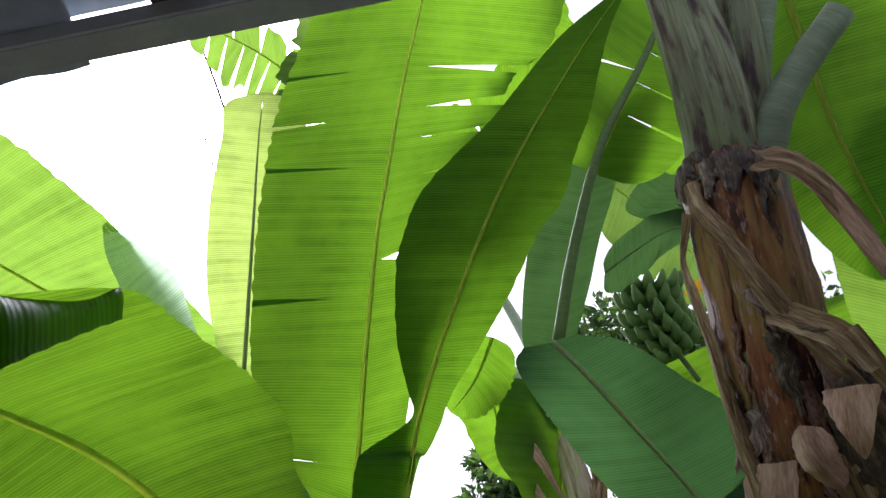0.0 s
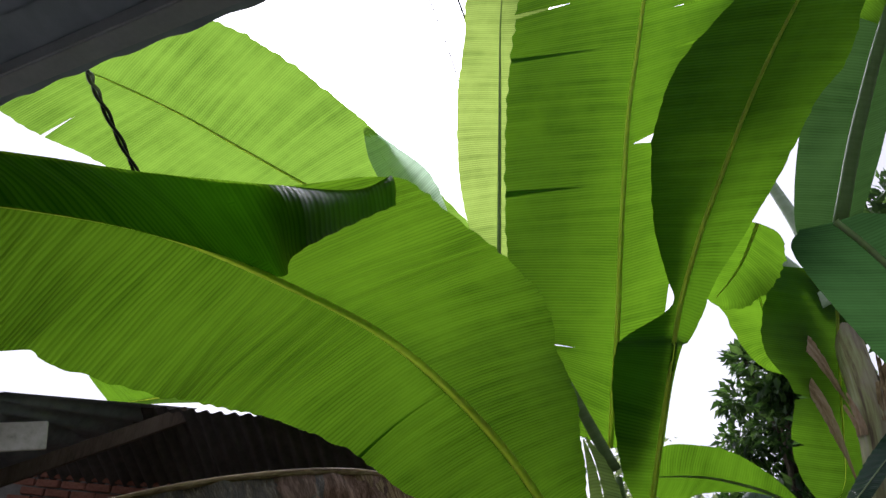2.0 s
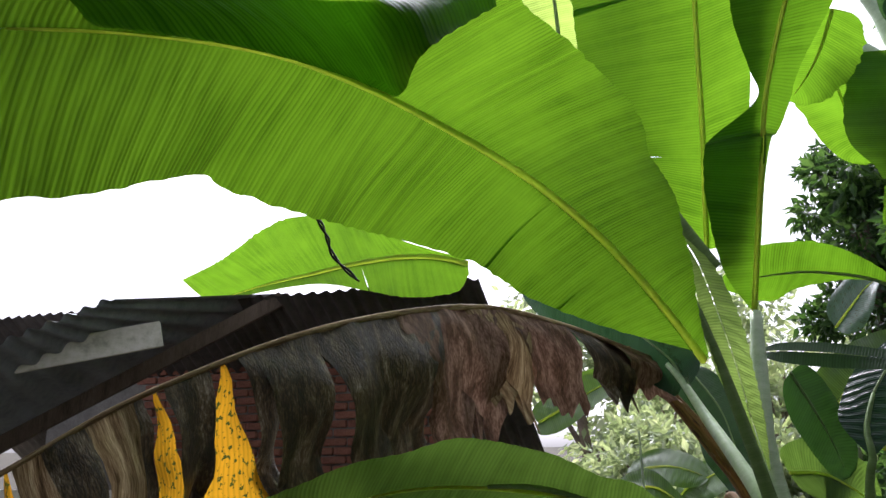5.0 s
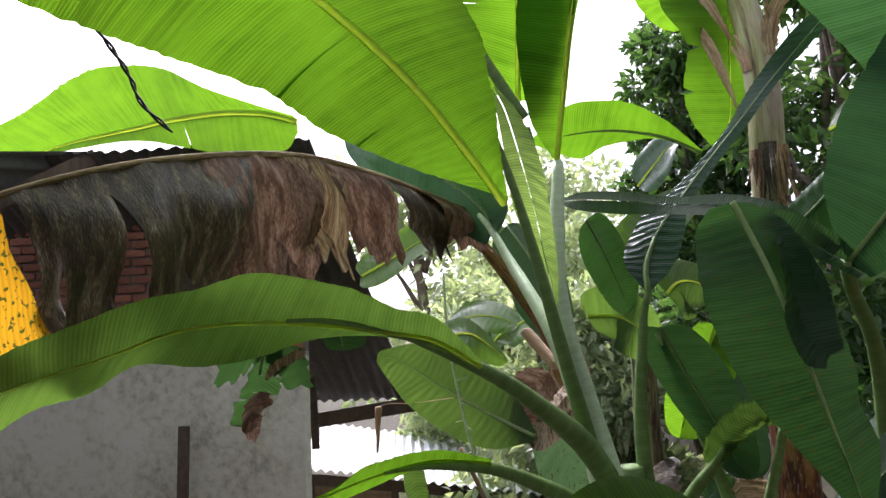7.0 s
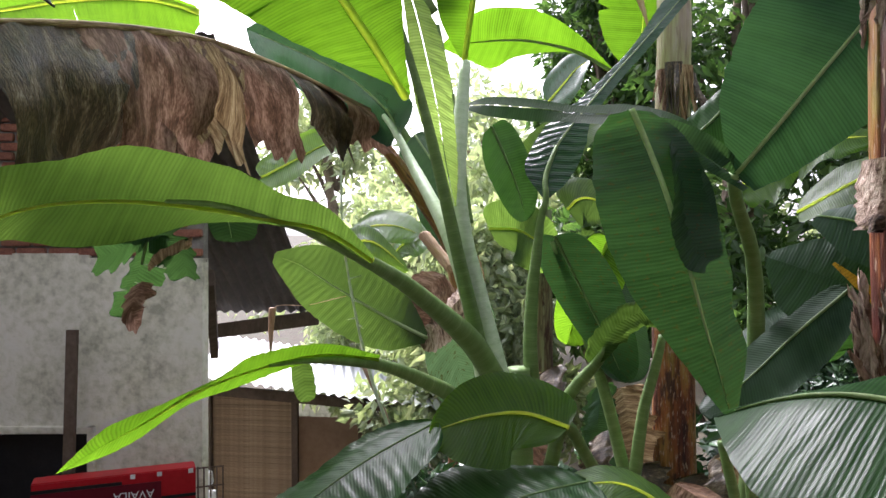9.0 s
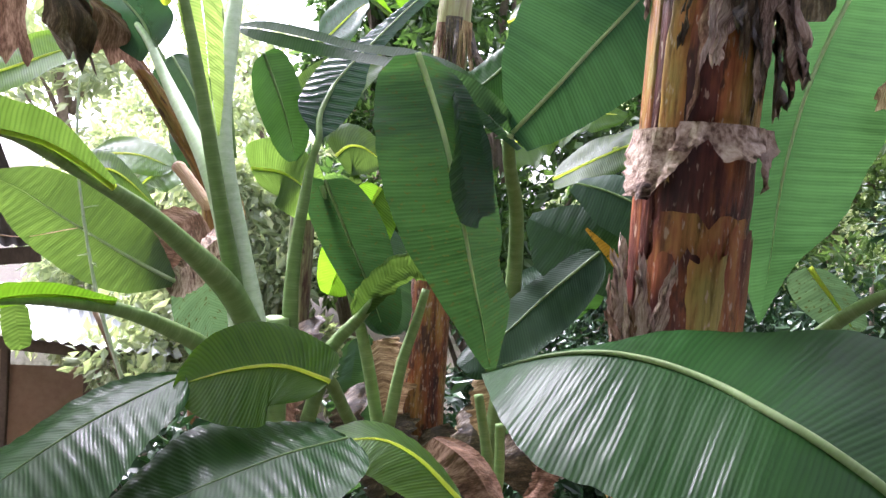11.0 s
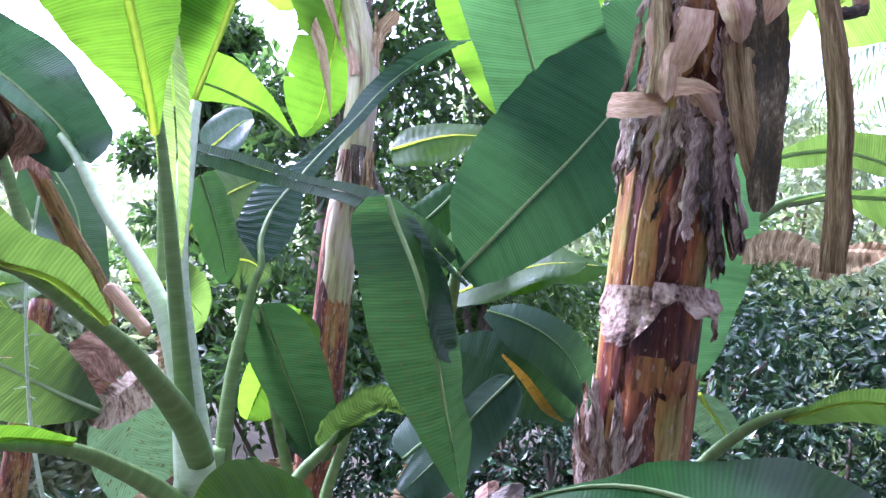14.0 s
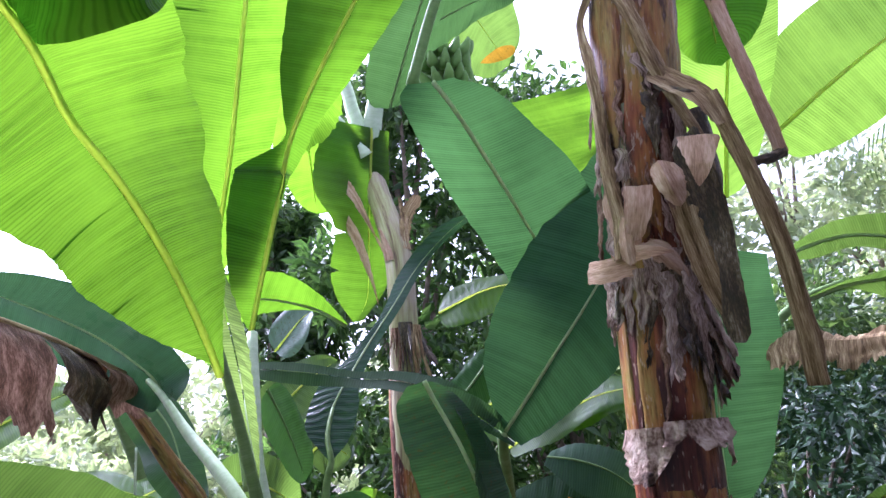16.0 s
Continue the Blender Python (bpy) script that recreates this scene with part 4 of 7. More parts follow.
part("wire", tube(((-1.862, 5.004, -0.012), (-1.841, 4.969, -0.556)), (0.006, 0.006), 6, 3), TIMBER, rack)
part("plastic_scrap", beam((-2.168, 5.439, -0.242), (-2.098, 5.459, -0.232), 0.07, 0.09), WHITE, rack)
part("plastic_scrap", beam((-2.078, 5.427, -0.428), (-2.008, 5.447, -0.418), 0.07, 0.09), DRY_RED, rack)
part("plastic_scrap", beam((-2.137, 5.431, -0.373), (-2.067, 5.451, -0.363), 0.07, 0.09), WHITE, rack)
part("plastic_scrap", beam((-2.072, 5.418, -0.579), (-2.002, 5.438, -0.569), 0.07, 0.09), WHITE, rack)
part("plastic_scrap", beam((-2.167, 5.417, -0.583), (-2.097, 5.437, -0.573), 0.07, 0.09), WHITE, rack)

# ---- banana plants ----
plant = thing("banana_plant", (0.048, 2.369, GROUND), "tall young banana plant with broad green leaves and pale waxy stalks", "banana plant", "banana plants")
pseudostem(plant, ((0.134, 2.444, GROUND), (0.084, 2.394, 0.608), (0.057, 2.390, 1.166)), (0.075, 0.072, 0.068, 0.064, 0.06, 0.052, 0.02), STALK_WAXY)
stalk(plant, ((0.089, 2.393, 1.028), (0.055, 2.402, 1.177), (0.026, 2.410, 1.313), (-0.005, 2.419, 1.451), (-0.023, 2.443, 1.593), (-0.020, 2.498, 1.778), (-0.013, 2.553, 1.945)), (0.058, 0.046, 0.035, 0.030, 0.027, 0.025, 0.018), STALK_WAXY, rough=0.06)
stalk(plant, ((0.044, 2.364, 1.168), (-0.015, 2.350, 1.422), (-0.060, 2.341, 1.622), (-0.106, 2.334, 1.807), (-0.151, 2.325, 1.962), (-0.190, 2.323, 2.077)), (0.025, 0.021, 0.019, 0.016, 0.012, 0.008), STALK)
stalk(plant, ((0.039, 2.395, 1.204), (-0.012, 2.430, 1.365), (-0.061, 2.482, 1.475), (-0.118, 2.571, 1.568), (-0.193, 2.698, 1.678), (-0.262, 2.779, 1.792), (-0.306, 2.823, 1.847)), (0.032, 0.028, 0.025, 0.023, 0.021, 0.016, 0.010), STALK_WAXY)
stalk(plant, ((0.083, 2.357, 1.089), (0.026, 2.315, 1.187), (-0.062, 2.232, 1.282), (-0.139, 2.158, 1.354), (-0.265, 2.048, 1.438), (-0.344, 1.978, 1.480), (-0.452, 1.867, 1.510), (-0.523, 1.808, 1.513)), (0.034, 0.035, 0.027, 0.022, 0.017, 0.013, 0.008, 0.005), STALK)
stalk(plant, ((0.079, 2.360, 0.968), (-0.017, 2.349, 1.037), (-0.090, 2.319, 1.080), (-0.160, 2.268, 1.119), (-0.223, 2.226, 1.140), (-0.333, 2.149, 1.155), (-0.428, 2.113, 1.147)), (0.031, 0.028, 0.023, 0.019, 0.015, 0.009, 0.006), STALK)
blade_a = broad_leaf(plant, ((-0.127, 2.232, 1.787), (-0.180, 2.092, 1.886), (-0.256, 1.904, 2.003), (-0.335, 1.700, 2.084), (-0.403, 1.523, 2.125), (-0.417, 1.214, 2.088), (-0.440, 1.034, 2.063), (-0.446, 0.999, 2.055), (-0.456, 0.910, 2.027), (-0.468, 0.814, 1.990), (-0.475, 0.731, 1.953), (-0.479, 0.662, 1.916), (-0.491, 0.583, 1.868)),
           ((-0.018, -0.045, 0.020), (-0.078, -0.114, -0.056), (-0.119, -0.151, -0.134), (-0.114, -0.119, -0.161), (-0.123, -0.112, -0.186), (-0.089, -0.065, -0.190), (-0.066, -0.059, -0.179), (-0.059, -0.056, -0.165), (-0.046, -0.046, -0.172), (-0.023, -0.027, -0.176), (-0.014, -0.017, -0.166), (-0.015, -0.013, -0.146), (0.004, 0.008, -0.039)),
           ((0.009, 0.011, 0.010), (0.058, 0.071, 0.066), (0.127, 0.191, 0.107), (0.169, 0.315, 0.182), (0.194, 0.319, 0.232), (0.171, 0.197, 0.207), (0.179, 0.187, 0.185), (0.093, 0.092, 0.106), (0.035, 0.027, 0.067), (0.026, 0.018, 0.058), (0.018, 0.010, 0.052), (0.015, 0.007, 0.048), (0.002, -0.003, 0.024)), BRIGHT, rib_r=0.0105, pleat=0.0012, wave=0.035, tears=((0, 0.335, 0.08, -0.006), (0, 0.2, 0.55, -0.004)), seed=8, bow=0.10)
folded_edge(blade_a, ((-0.260, 1.221, 2.247), (-0.293, 1.186, 2.206), (-0.352, 1.090, 2.162), (-0.382, 1.032, 2.137), (-0.421, 0.937, 2.095), (-0.442, 0.831, 2.050), (-0.457, 0.741, 2.007), (-0.464, 0.669, 1.965)), ((-0.245, 1.222, 2.197), (-0.256, 1.160, 2.144), (-0.284, 1.061, 2.046), (-0.404, 1.217, 2.091), (-0.418, 1.102, 2.069), (-0.435, 0.950, 2.032), (-0.447, 0.823, 1.988), (-0.452, 0.737, 1.952)), BRIGHT, 0.012, 8)
leaf(plant, ((-0.258, 2.799, 1.791), (-0.307, 2.864, 1.874), (-0.520, 3.040, 2.050), (-0.970, 3.304, 2.291)), (0.008, 0.018, -0.157), (0.201, -0.241, 0.010), GLOSSY, 0.48, seed=9, rib=RIB_PALE, rib_r=0.006, wave=0.05, shape=(0.35, 0.35))
# Dimmed blade: the shade of the leaf behind is put into its colour.
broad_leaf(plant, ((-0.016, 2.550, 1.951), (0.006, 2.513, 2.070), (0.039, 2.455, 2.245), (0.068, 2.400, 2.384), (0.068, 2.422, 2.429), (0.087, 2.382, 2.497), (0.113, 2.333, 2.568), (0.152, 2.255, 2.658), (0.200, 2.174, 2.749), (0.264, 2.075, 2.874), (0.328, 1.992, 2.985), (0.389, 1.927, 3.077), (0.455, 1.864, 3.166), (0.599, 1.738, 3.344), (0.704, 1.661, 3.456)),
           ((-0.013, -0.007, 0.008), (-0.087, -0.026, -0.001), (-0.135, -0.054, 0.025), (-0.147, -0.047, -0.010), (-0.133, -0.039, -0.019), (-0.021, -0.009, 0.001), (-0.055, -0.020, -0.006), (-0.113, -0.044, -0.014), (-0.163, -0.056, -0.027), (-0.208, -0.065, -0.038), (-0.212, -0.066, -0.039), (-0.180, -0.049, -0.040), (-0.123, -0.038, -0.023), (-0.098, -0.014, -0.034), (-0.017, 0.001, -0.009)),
           ((0.011, 0.001, 0.015), (0.014, -0.002, 0.030), (0.015, -0.002, 0.029), (0.017, 0.013, 0.001), (0.036, 0.036, -0.005), (0.058, 0.060, -0.004), (0.075, 0.061, 0.014), (0.121, 0.073, 0.046), (0.151, 0.091, 0.057), (0.173, 0.090, 0.075), (0.198, 0.119, 0.076), (0.176, 0.095, 0.074), (0.148, 0.081, 0.061), (0.059, 0.020, 0.033), (0.009, 0.001, 0.006)), GREEN_DIM, rib_r=0.0085, wave=0.03, seed=10)
broad_leaf(plant, ((-0.125, 2.585, 2.150), (-0.104, 2.491, 2.305), (-0.085, 2.416, 2.447), (-0.071, 2.351, 2.612), (-0.054, 2.292, 2.821), (-0.033, 2.230, 3.038), (-0.004, 2.177, 3.207), (0.049, 2.078, 3.506), (0.099, 2.013, 3.731), (0.152, 1.937, 3.959), (0.240, 1.834, 4.267)),
           ((-0.080, -0.062, 0.017), (-0.158, -0.118, 0.032), (-0.236, -0.116, -0.035), (-0.289, -0.128, -0.043), (-0.316, -0.125, -0.081), (-0.331, -0.135, -0.084), (-0.346, -0.138, -0.102), (-0.361, -0.115, -0.174), (-0.338, -0.113, -0.151), (-0.308, -0.098, -0.150), (-0.195, -0.062, -0.094)),
           ((0.038, 0.019, 0.005), (0.108, 0.044, 0.029), (0.124, 0.045, 0.047), (0.145, 0.052, 0.070), (0.156, 0.062, 0.061), (0.302, 0.103, 0.153), (0.356, 0.118, 0.177), (0.367, 0.135, 0.150), (0.489, 0.204, 0.143), (0.512, 0.179, 0.224), (0.212, 0.069, 0.105)), GREEN, rib_r=0.0085, wave=0.02, tears=((0, 0.12, 0.5, 0.004), (0, 0.2, 0.7, -0.006), (0, 0.335, 0.3, -0.009), (0, 0.52, 0.25, -0.009), (0, 0.6, 0.6, 0.008), (0, 0.68, 0.4, -0.006), (1, 0.385, 0.1, 0.05), (1, 0.45, 0.35, 0.01), (1, 0.5, 0.3, 0.016), (1, 0.56, 0.25, 0.012), (1, 0.61, 0.3, 0.02), (1, 0.68, 0.2, 0.02)), seed=11, bow=0.03)
stalk(plant, ((-0.015, 2.641, 1.491), (-0.059, 2.652, 1.807), (-0.105, 2.618, 2.075)), (0.022, 0.017, 0.011), STALK)
broad_leaf(plant, ((-0.173, 2.076, 1.393), (-0.261, 2.017, 1.458), (-0.349, 1.962, 1.479), (-0.443, 1.900, 1.498), (-0.543, 1.833, 1.511), (-0.639, 1.772, 1.513), (-0.732, 1.714, 1.499), (-0.821, 1.661, 1.462), (-0.906, 1.610, 1.433), (-0.990, 1.562, 1.402), (-1.086, 1.509, 1.363), (-1.186, 1.485, 1.316)),
           ((-0.007, 0.001, -0.002), (-0.013, 0.020, -0.019), (-0.021, 0.004, -0.008), (-0.047, 0.017, -0.027), (-0.074, 0.065, -0.067), (-0.111, 0.083, -0.094), (-0.096, 0.024, -0.064), (-0.099, 0.041, -0.076), (-0.108, 0.048, -0.085), (-0.128, 0.075, -0.106), (-0.086, 0.043, -0.069), (-0.007, 0.004, -0.006)),
           ((0.007, -0.016, 0.013), (0.023, -0.058, 0.046), (0.034, -0.061, 0.051), (0.062, -0.087, 0.082), (0.083, -0.064, 0.082), (0.092, -0.071, 0.097), (0.080, -0.044, 0.080), (0.072, -0.060, 0.087), (0.057, -0.066, 0.080), (0.051, -0.052, 0.068), (0.039, -0.024, 0.043), (0.005, -0.002, 0.005)), MID, rib_r=0.0075, wave=0.05, seed=13)
broad_leaf(plant, ((-0.192, 2.232, 1.149), (-0.326, 2.170, 1.165), (-0.447, 2.109, 1.142), (-0.563, 2.050, 1.099), (-0.660, 1.995, 1.039), (-0.745, 1.952, 0.992), (-0.846, 1.937, 0.930)),
           ((-0.008, 0.005, -0.009), (-0.030, 0.004, -0.023), (-0.033, 0.011, -0.040), (-0.028, -0.001, -0.033), (-0.031, 0.006, -0.047), (-0.029, 0.002, -0.039), (-0.002, -0.001, -0.002)),
           ((0.007, -0.012, 0.012), (0.024, -0.035, 0.032), (0.034, -0.073, 0.047), (0.037, 0.011, 0.027), (0.032, 0.004, 0.038), (0.068, -0.124, 0.059), (0.004, -0.002, 0.003)), GREEN, rib_r=0.007, wave=0.06, seed=14)
broad_leaf(plant, ((-0.023, 2.368, 1.529), (-0.045, 2.356, 1.649), (-0.066, 2.348, 1.785), (-0.095, 2.339, 1.923), (-0.126, 2.330, 2.047), (-0.156, 2.322, 2.118)),
           ((-0.007, -0.003, 0.008), (-0.028, -0.013, 0.008), (-0.052, -0.025, 0.008), (-0.036, -0.018, -0.008), (-0.021, -0.011, -0.008), (-0.003, -0.002, -0.005)),
           ((0.004, 0.005, -0.000), (0.029, 0.034, -0.015), (0.040, 0.047, -0.020), (0.048, 0.061, -0.008), (0.034, 0.046, 0.001), (0.004, 0.006, 0.005)), ROLLED, rib=None, wave=0.03, seed=15, pleat=0.0025)
broad_leaf(plant, ((-0.628, 3.393, 2.919), (-0.856, 3.167, 3.009), (-1.086, 2.928, 3.088), (-1.254, 2.721, 3.131), (-1.402, 2.515, 3.167), (-1.536, 2.320, 3.198), (-1.652, 2.132, 3.220), (-1.764, 1.972, 3.226), (-1.861, 1.819, 3.227), (-2.048, 1.700, 3.277), (-2.292, 1.587, 3.340)),
           ((-0.039, 0.007, -0.023), (-0.213, 0.053, -0.141), (-0.316, 0.071, -0.192), (-0.340, 0.074, -0.186), (-0.358, 0.074, -0.185), (-0.347, 0.066, -0.177), (-0.340, 0.031, -0.157), (-0.341, 0.014, -0.151), (-0.296, -0.004, -0.125), (-0.188, -0.013, -0.076), (-0.026, 0.007, -0.013)),
           ((0.028, -0.014, 0.020), (0.192, 0.031, 0.044), (0.313, 0.098, 0.063), (0.329, 0.058, 0.138), (0.317, -0.026, 0.198), (0.308, -0.086, 0.225), (0.300, -0.088, 0.228), (0.286, -0.074, 0.215), (0.263, -0.077, 0.201), (0.192, -0.046, 0.142), (0.022, -0.005, 0.016)), LIGHT, rib_r=0.009, wave=0.02, seed=16, tears=((0, 0.72, 0.6, 0.005),))
broad_leaf(plant, ((-0.705, 3.005, 2.819), (-0.768, 2.941, 2.892), (-0.851, 2.830, 3.016), (-0.934, 2.728, 3.131), (-1.027, 2.619, 3.265), (-1.084, 2.548, 3.358)),
           ((-0.007, -0.002, -0.005), (-0.036, -0.004, -0.035), (-0.070, -0.035, -0.016), (-0.040, 0.005, -0.068), (-0.041, -0.011, -0.031), (-0.006, 0.001, -0.012)),
           ((0.007, 0.001, 0.005), (0.032, -0.001, 0.033), (0.064, 0.009, 0.050), (0.079, -0.003, 0.095), (0.051, 0.009, 0.042), (0.008, 0.001, 0.008)), WAXY, rib=None, wave=0.06, seed=17)
stalk(plant, ((-0.096, 2.481, 2.067), (-0.321, 2.379, 2.433), (-0.580, 2.354, 2.656), (-0.688, 2.286, 2.718)), (0.02, 0.016, 0.013, 0.011), STALK)
broad_leaf(plant, ((-0.124, 2.561, 1.161), (-0.234, 2.655, 1.195), (-0.361, 2.747, 1.244), (-0.498, 2.838, 1.303), (-0.621, 2.914, 1.360), (-0.735, 2.981, 1.389)),
           ((-0.007, 0.003, -0.017), (-0.051, 0.031, -0.091), (-0.106, 0.080, -0.105), (-0.117, 0.086, -0.084), (-0.078, 0.058, -0.059), (-0.010, 0.010, -0.027)),
           ((0.003, 0.003, 0.013), (0.046, -0.011, 0.073), (0.073, -0.035, 0.102), (0.069, -0.037, 0.099), (0.063, -0.037, 0.067), (0.016, -0.010, 0.014)), MID, rib=RIB_PALE, rib_r=0.006, wave=0.015, seed=3)
leaf(plant, ((-0.001, 2.607, 1.298), (-0.039, 2.614, 1.174), (-0.038, 2.624, 1.075), (0.003, 2.619, 0.965)), (-0.094, 0.025, -0.061), (0.121, -0.002, -0.020), BLUISH, 0.5, seed=4, rib=None, wave=0.03, shape=(0.3, 0.3))
leaf(plant, ((-0.081, 2.635, 1.336), (-0.149, 2.646, 1.292), (-0.184, 2.666, 1.228), (-0.157, 2.663, 1.155)), (-0.048, 0.042, 0.005), (0.075, -0.046, -0.041), DRY_RED, 0.5, seed=5, rib=None, wave=0.2, shape=(0.2, 0.3), ragged=0.25, name='dry_rag')
leaf(plant, ((0.037, 2.523, 1.328), (-0.031, 2.535, 1.271), (-0.091, 2.567, 1.199), (-0.147, 2.618, 1.136)), (-0.012, 0.04, 0.03), (0.04, -0.03, -0.045), DRY_CRUMPLED, 0.5, seed=6, rib=None, wave=0.22, shape=(0.15, 0.3), ragged=0.3, name='dry_rag')
leaf(plant, ((0.001, 2.542, 1.391), (0.018, 2.519, 1.334), (0.021, 2.514, 1.276), (0.017, 2.522, 1.217)), (-0.037, 0.022, -0.006), (0.026, -0.006, 0.015), DRY, 0.5, seed=7, rib=None, wave=0.2, shape=(0.15, 0.3), ragged=0.3, name='dry_rag')
stalk(plant, ((-0.141, 2.625, 1.456), (-0.096, 2.579, 1.409), (-0.050, 2.533, 1.361)), (0.021, 0.02, 0.018), DRY_PALE, rough=0.15, name='cut_stalk')
stalk(plant, ((-0.464, 2.975, 1.930), (-0.348, 3.108, 1.766), (-0.239, 3.191, 1.601), (-0.136, 3.221, 1.440), (-0.085, 3.224, 1.212), (-0.041, 3.239, 0.906)), (0.015, 0.025, 0.036, 0.044, 0.044, 0.046), UPPER_OLIVE, rough=0.1, sides=14)
dead_leaf(plant, ((-0.372, 2.942, 1.881), (-0.618, 2.691, 1.987), (-0.814, 2.426, 2.018), (-0.929, 1.845, 1.885), (-1.069, 1.433, 1.709), (-1.139, 1.162, 1.546)), (0.014, 0.086, 0.148, 0.185, 0.263, 0.334, 0.471, 0.619, 0.673, 0.725, 0.749, 0.799, 0.829, 0.866, 0.880, 0.908, 0.924, 0.949, 0.973, 0.999))
leaf(plant, ((-0.556, 2.157, 1.562), (-0.567, 2.187, 1.521), (-0.568, 2.210, 1.478), (-0.568, 2.232, 1.434)), (-0.045, -0.024, 0.002), (0.061, 0.035, 0.007), DARK, 0.6, seed=11, wave=0.06, shape=(0.3, 0.2), ragged=0.08, rib=RIB_PALE, rib_r=0.003)
stalk(plant, ((-0.578, 2.183, 1.564), (-0.696, 2.207, 1.502), (-0.780, 2.224, 1.466), (-0.817, 2.242, 1.377)), (0.006, 0.005, 0.005, 0.004), STALK)
leaf(plant, ((-0.644, 2.194, 1.525), (-0.725, 2.202, 1.495), (-0.812, 2.218, 1.478), (-0.908, 2.221, 1.490)), (-0.026, 0.011, -0.046), (-0.000, -0.008, 0.027), DARK, 0.5, seed=13, rib=None, wave=0.08, shape=(0.2, 0.3), ragged=0.2)
leaf(plant, ((-0.783, 2.224, 1.463), (-0.828, 2.217, 1.437), (-0.872, 2.211, 1.411), (-0.913, 2.205, 1.394)), (-0.020, -0.001, -0.058), (-0.025, -0.006, 0.034), DARK, 0.55, seed=14, rib=None, wave=0.1, shape=(0.2, 0.15), ragged=0.3)
leaf(plant, ((-0.780, 2.224, 1.463), (-0.740, 2.233, 1.433), (-0.709, 2.240, 1.397), (-0.695, 2.245, 1.347)), (-0.031, -0.003, -0.046), (0.047, 0.008, -0.003), DARK, 0.5, seed=15, rib=None, wave=0.1, shape=(0.2, 0.2), ragged=0.45)
leaf(plant, ((-0.788, 2.233, 1.474), (-0.817, 2.242, 1.377), (-0.856, 2.239, 1.303), (-0.886, 2.237, 1.241)), (-0.030, -0.006, 0.002), (0.058, 0.010, -0.017), DARK, 0.6, seed=16, rib=None, wave=0.1, shape=(0.25, 0.25), ragged=0.35, tears=((1, 0.4, 0.03), (1, 0.6, 0.05), (0, 0.7, 0.04)))
leaf(plant, ((-0.813, 2.235, 1.333), (-0.828, 2.224, 1.289), (-0.835, 2.225, 1.253), (-0.818, 2.230, 1.215)), (-0.031, -0.004, -0.021), (0.038, 0.007, 0.000), DRY_RED, 0.5, seed=17, rib=None, wave=0.3, shape=(0.15, 0.3), ragged=0.4, name='dry_rag')
leaf(plant, ((-0.682, 2.243, 1.435), (-0.729, 2.225, 1.414), (-0.765, 2.220, 1.393), (-0.788, 2.218, 1.363)), (0.004, 0.002, -0.013), (0.004, 0.001, 0.016), DRY, 0.5, seed=1, rib=None, wave=0.3, shape=(0.15, 0.3), ragged=0.4, name='dry_rag')
leaf(plant, ((-0.416, 2.312, 1.130), (-0.411, 2.309, 1.097), (-0.404, 2.307, 1.064), (-0.394, 2.304, 1.022)), (-0.032, 0.001, -0.007), (0.027, -0.000, 0.010), MID, 0.5, seed=2, rib=None, wave=0.1, shape=(0.2, 0.2), ragged=0.1)
plant_b = thing("banana_plant", (0.143, 2.512, GROUND), "young banana plant with dark wet leaves on thick green stalks", "banana plant", "banana plants")
pseudostem(plant_b, ((0.178, 2.599, GROUND), (0.148, 2.549, 0.673), (0.138, 2.525, 1.084)), (0.06, 0.045, 0.035), STALK)
stalk(plant_b, ((0.187, 2.548, 0.937), (0.173, 2.555, 1.130), (0.177, 2.569, 1.282), (0.190, 2.572, 1.407), (0.201, 2.579, 1.503), (0.216, 2.575, 1.560), (0.214, 2.617, 1.628), (0.246, 2.668, 1.719)), (0.029, 0.025, 0.023, 0.020, 0.017, 0.012, 0.009, 0.006), STALK)
broad_leaf(plant_b, ((0.216, 2.580, 1.554), (0.214, 2.622, 1.628), (0.246, 2.673, 1.719), (0.312, 2.726, 1.813), (0.416, 2.811, 1.947), (0.531, 2.895, 2.086), (0.703, 3.024, 2.297), (0.855, 2.949, 2.446), (0.950, 2.879, 2.485)),
           ((-0.003, -0.000, -0.000), (-0.055, 0.007, 0.006), (-0.085, 0.001, -0.026), (-0.095, 0.014, -0.021), (-0.073, -0.010, -0.042), (-0.051, -0.008, -0.032), (-0.074, 0.013, -0.019), (-0.074, 0.023, -0.008), (-0.012, -0.002, -0.007)),
           ((0.004, 0.001, 0.003), (0.071, -0.007, -0.005), (0.084, 0.000, -0.003), (0.042, -0.002, -0.005), (0.039, 0.004, 0.005), (0.025, -0.007, -0.012), (0.059, 0.023, 0.036), (0.103, 0.033, 0.052), (0.014, 0.006, 0.009)), GLOSSY, rib=RIB_PALE, rib_r=0.004, wave=0.03, seed=6, pleat=0.002)
broad_leaf(plant_b, ((0.627, 2.284, 1.612), (0.534, 2.349, 1.703), (0.425, 2.454, 1.769), (0.296, 2.548, 1.796), (0.163, 2.625, 1.828), (0.037, 2.696, 1.852), (-0.040, 2.744, 1.858)),
           ((-0.020, -0.009, -0.015), (-0.029, -0.001, -0.029), (-0.023, -0.006, -0.028), (-0.012, -0.013, -0.028), (-0.007, -0.014, -0.040), (-0.006, -0.016, -0.034), (-0.001, -0.004, -0.004)),
           ((0.022, 0.007, 0.018), (0.023, 0.004, 0.037), (0.016, 0.007, 0.031), (0.008, 0.008, 0.022), (0.008, 0.012, 0.028), (0.006, 0.011, 0.025), (0.001, 0.001, 0.003)), DARK, rib=None, wave=0.03, seed=7, pleat=0.0004)
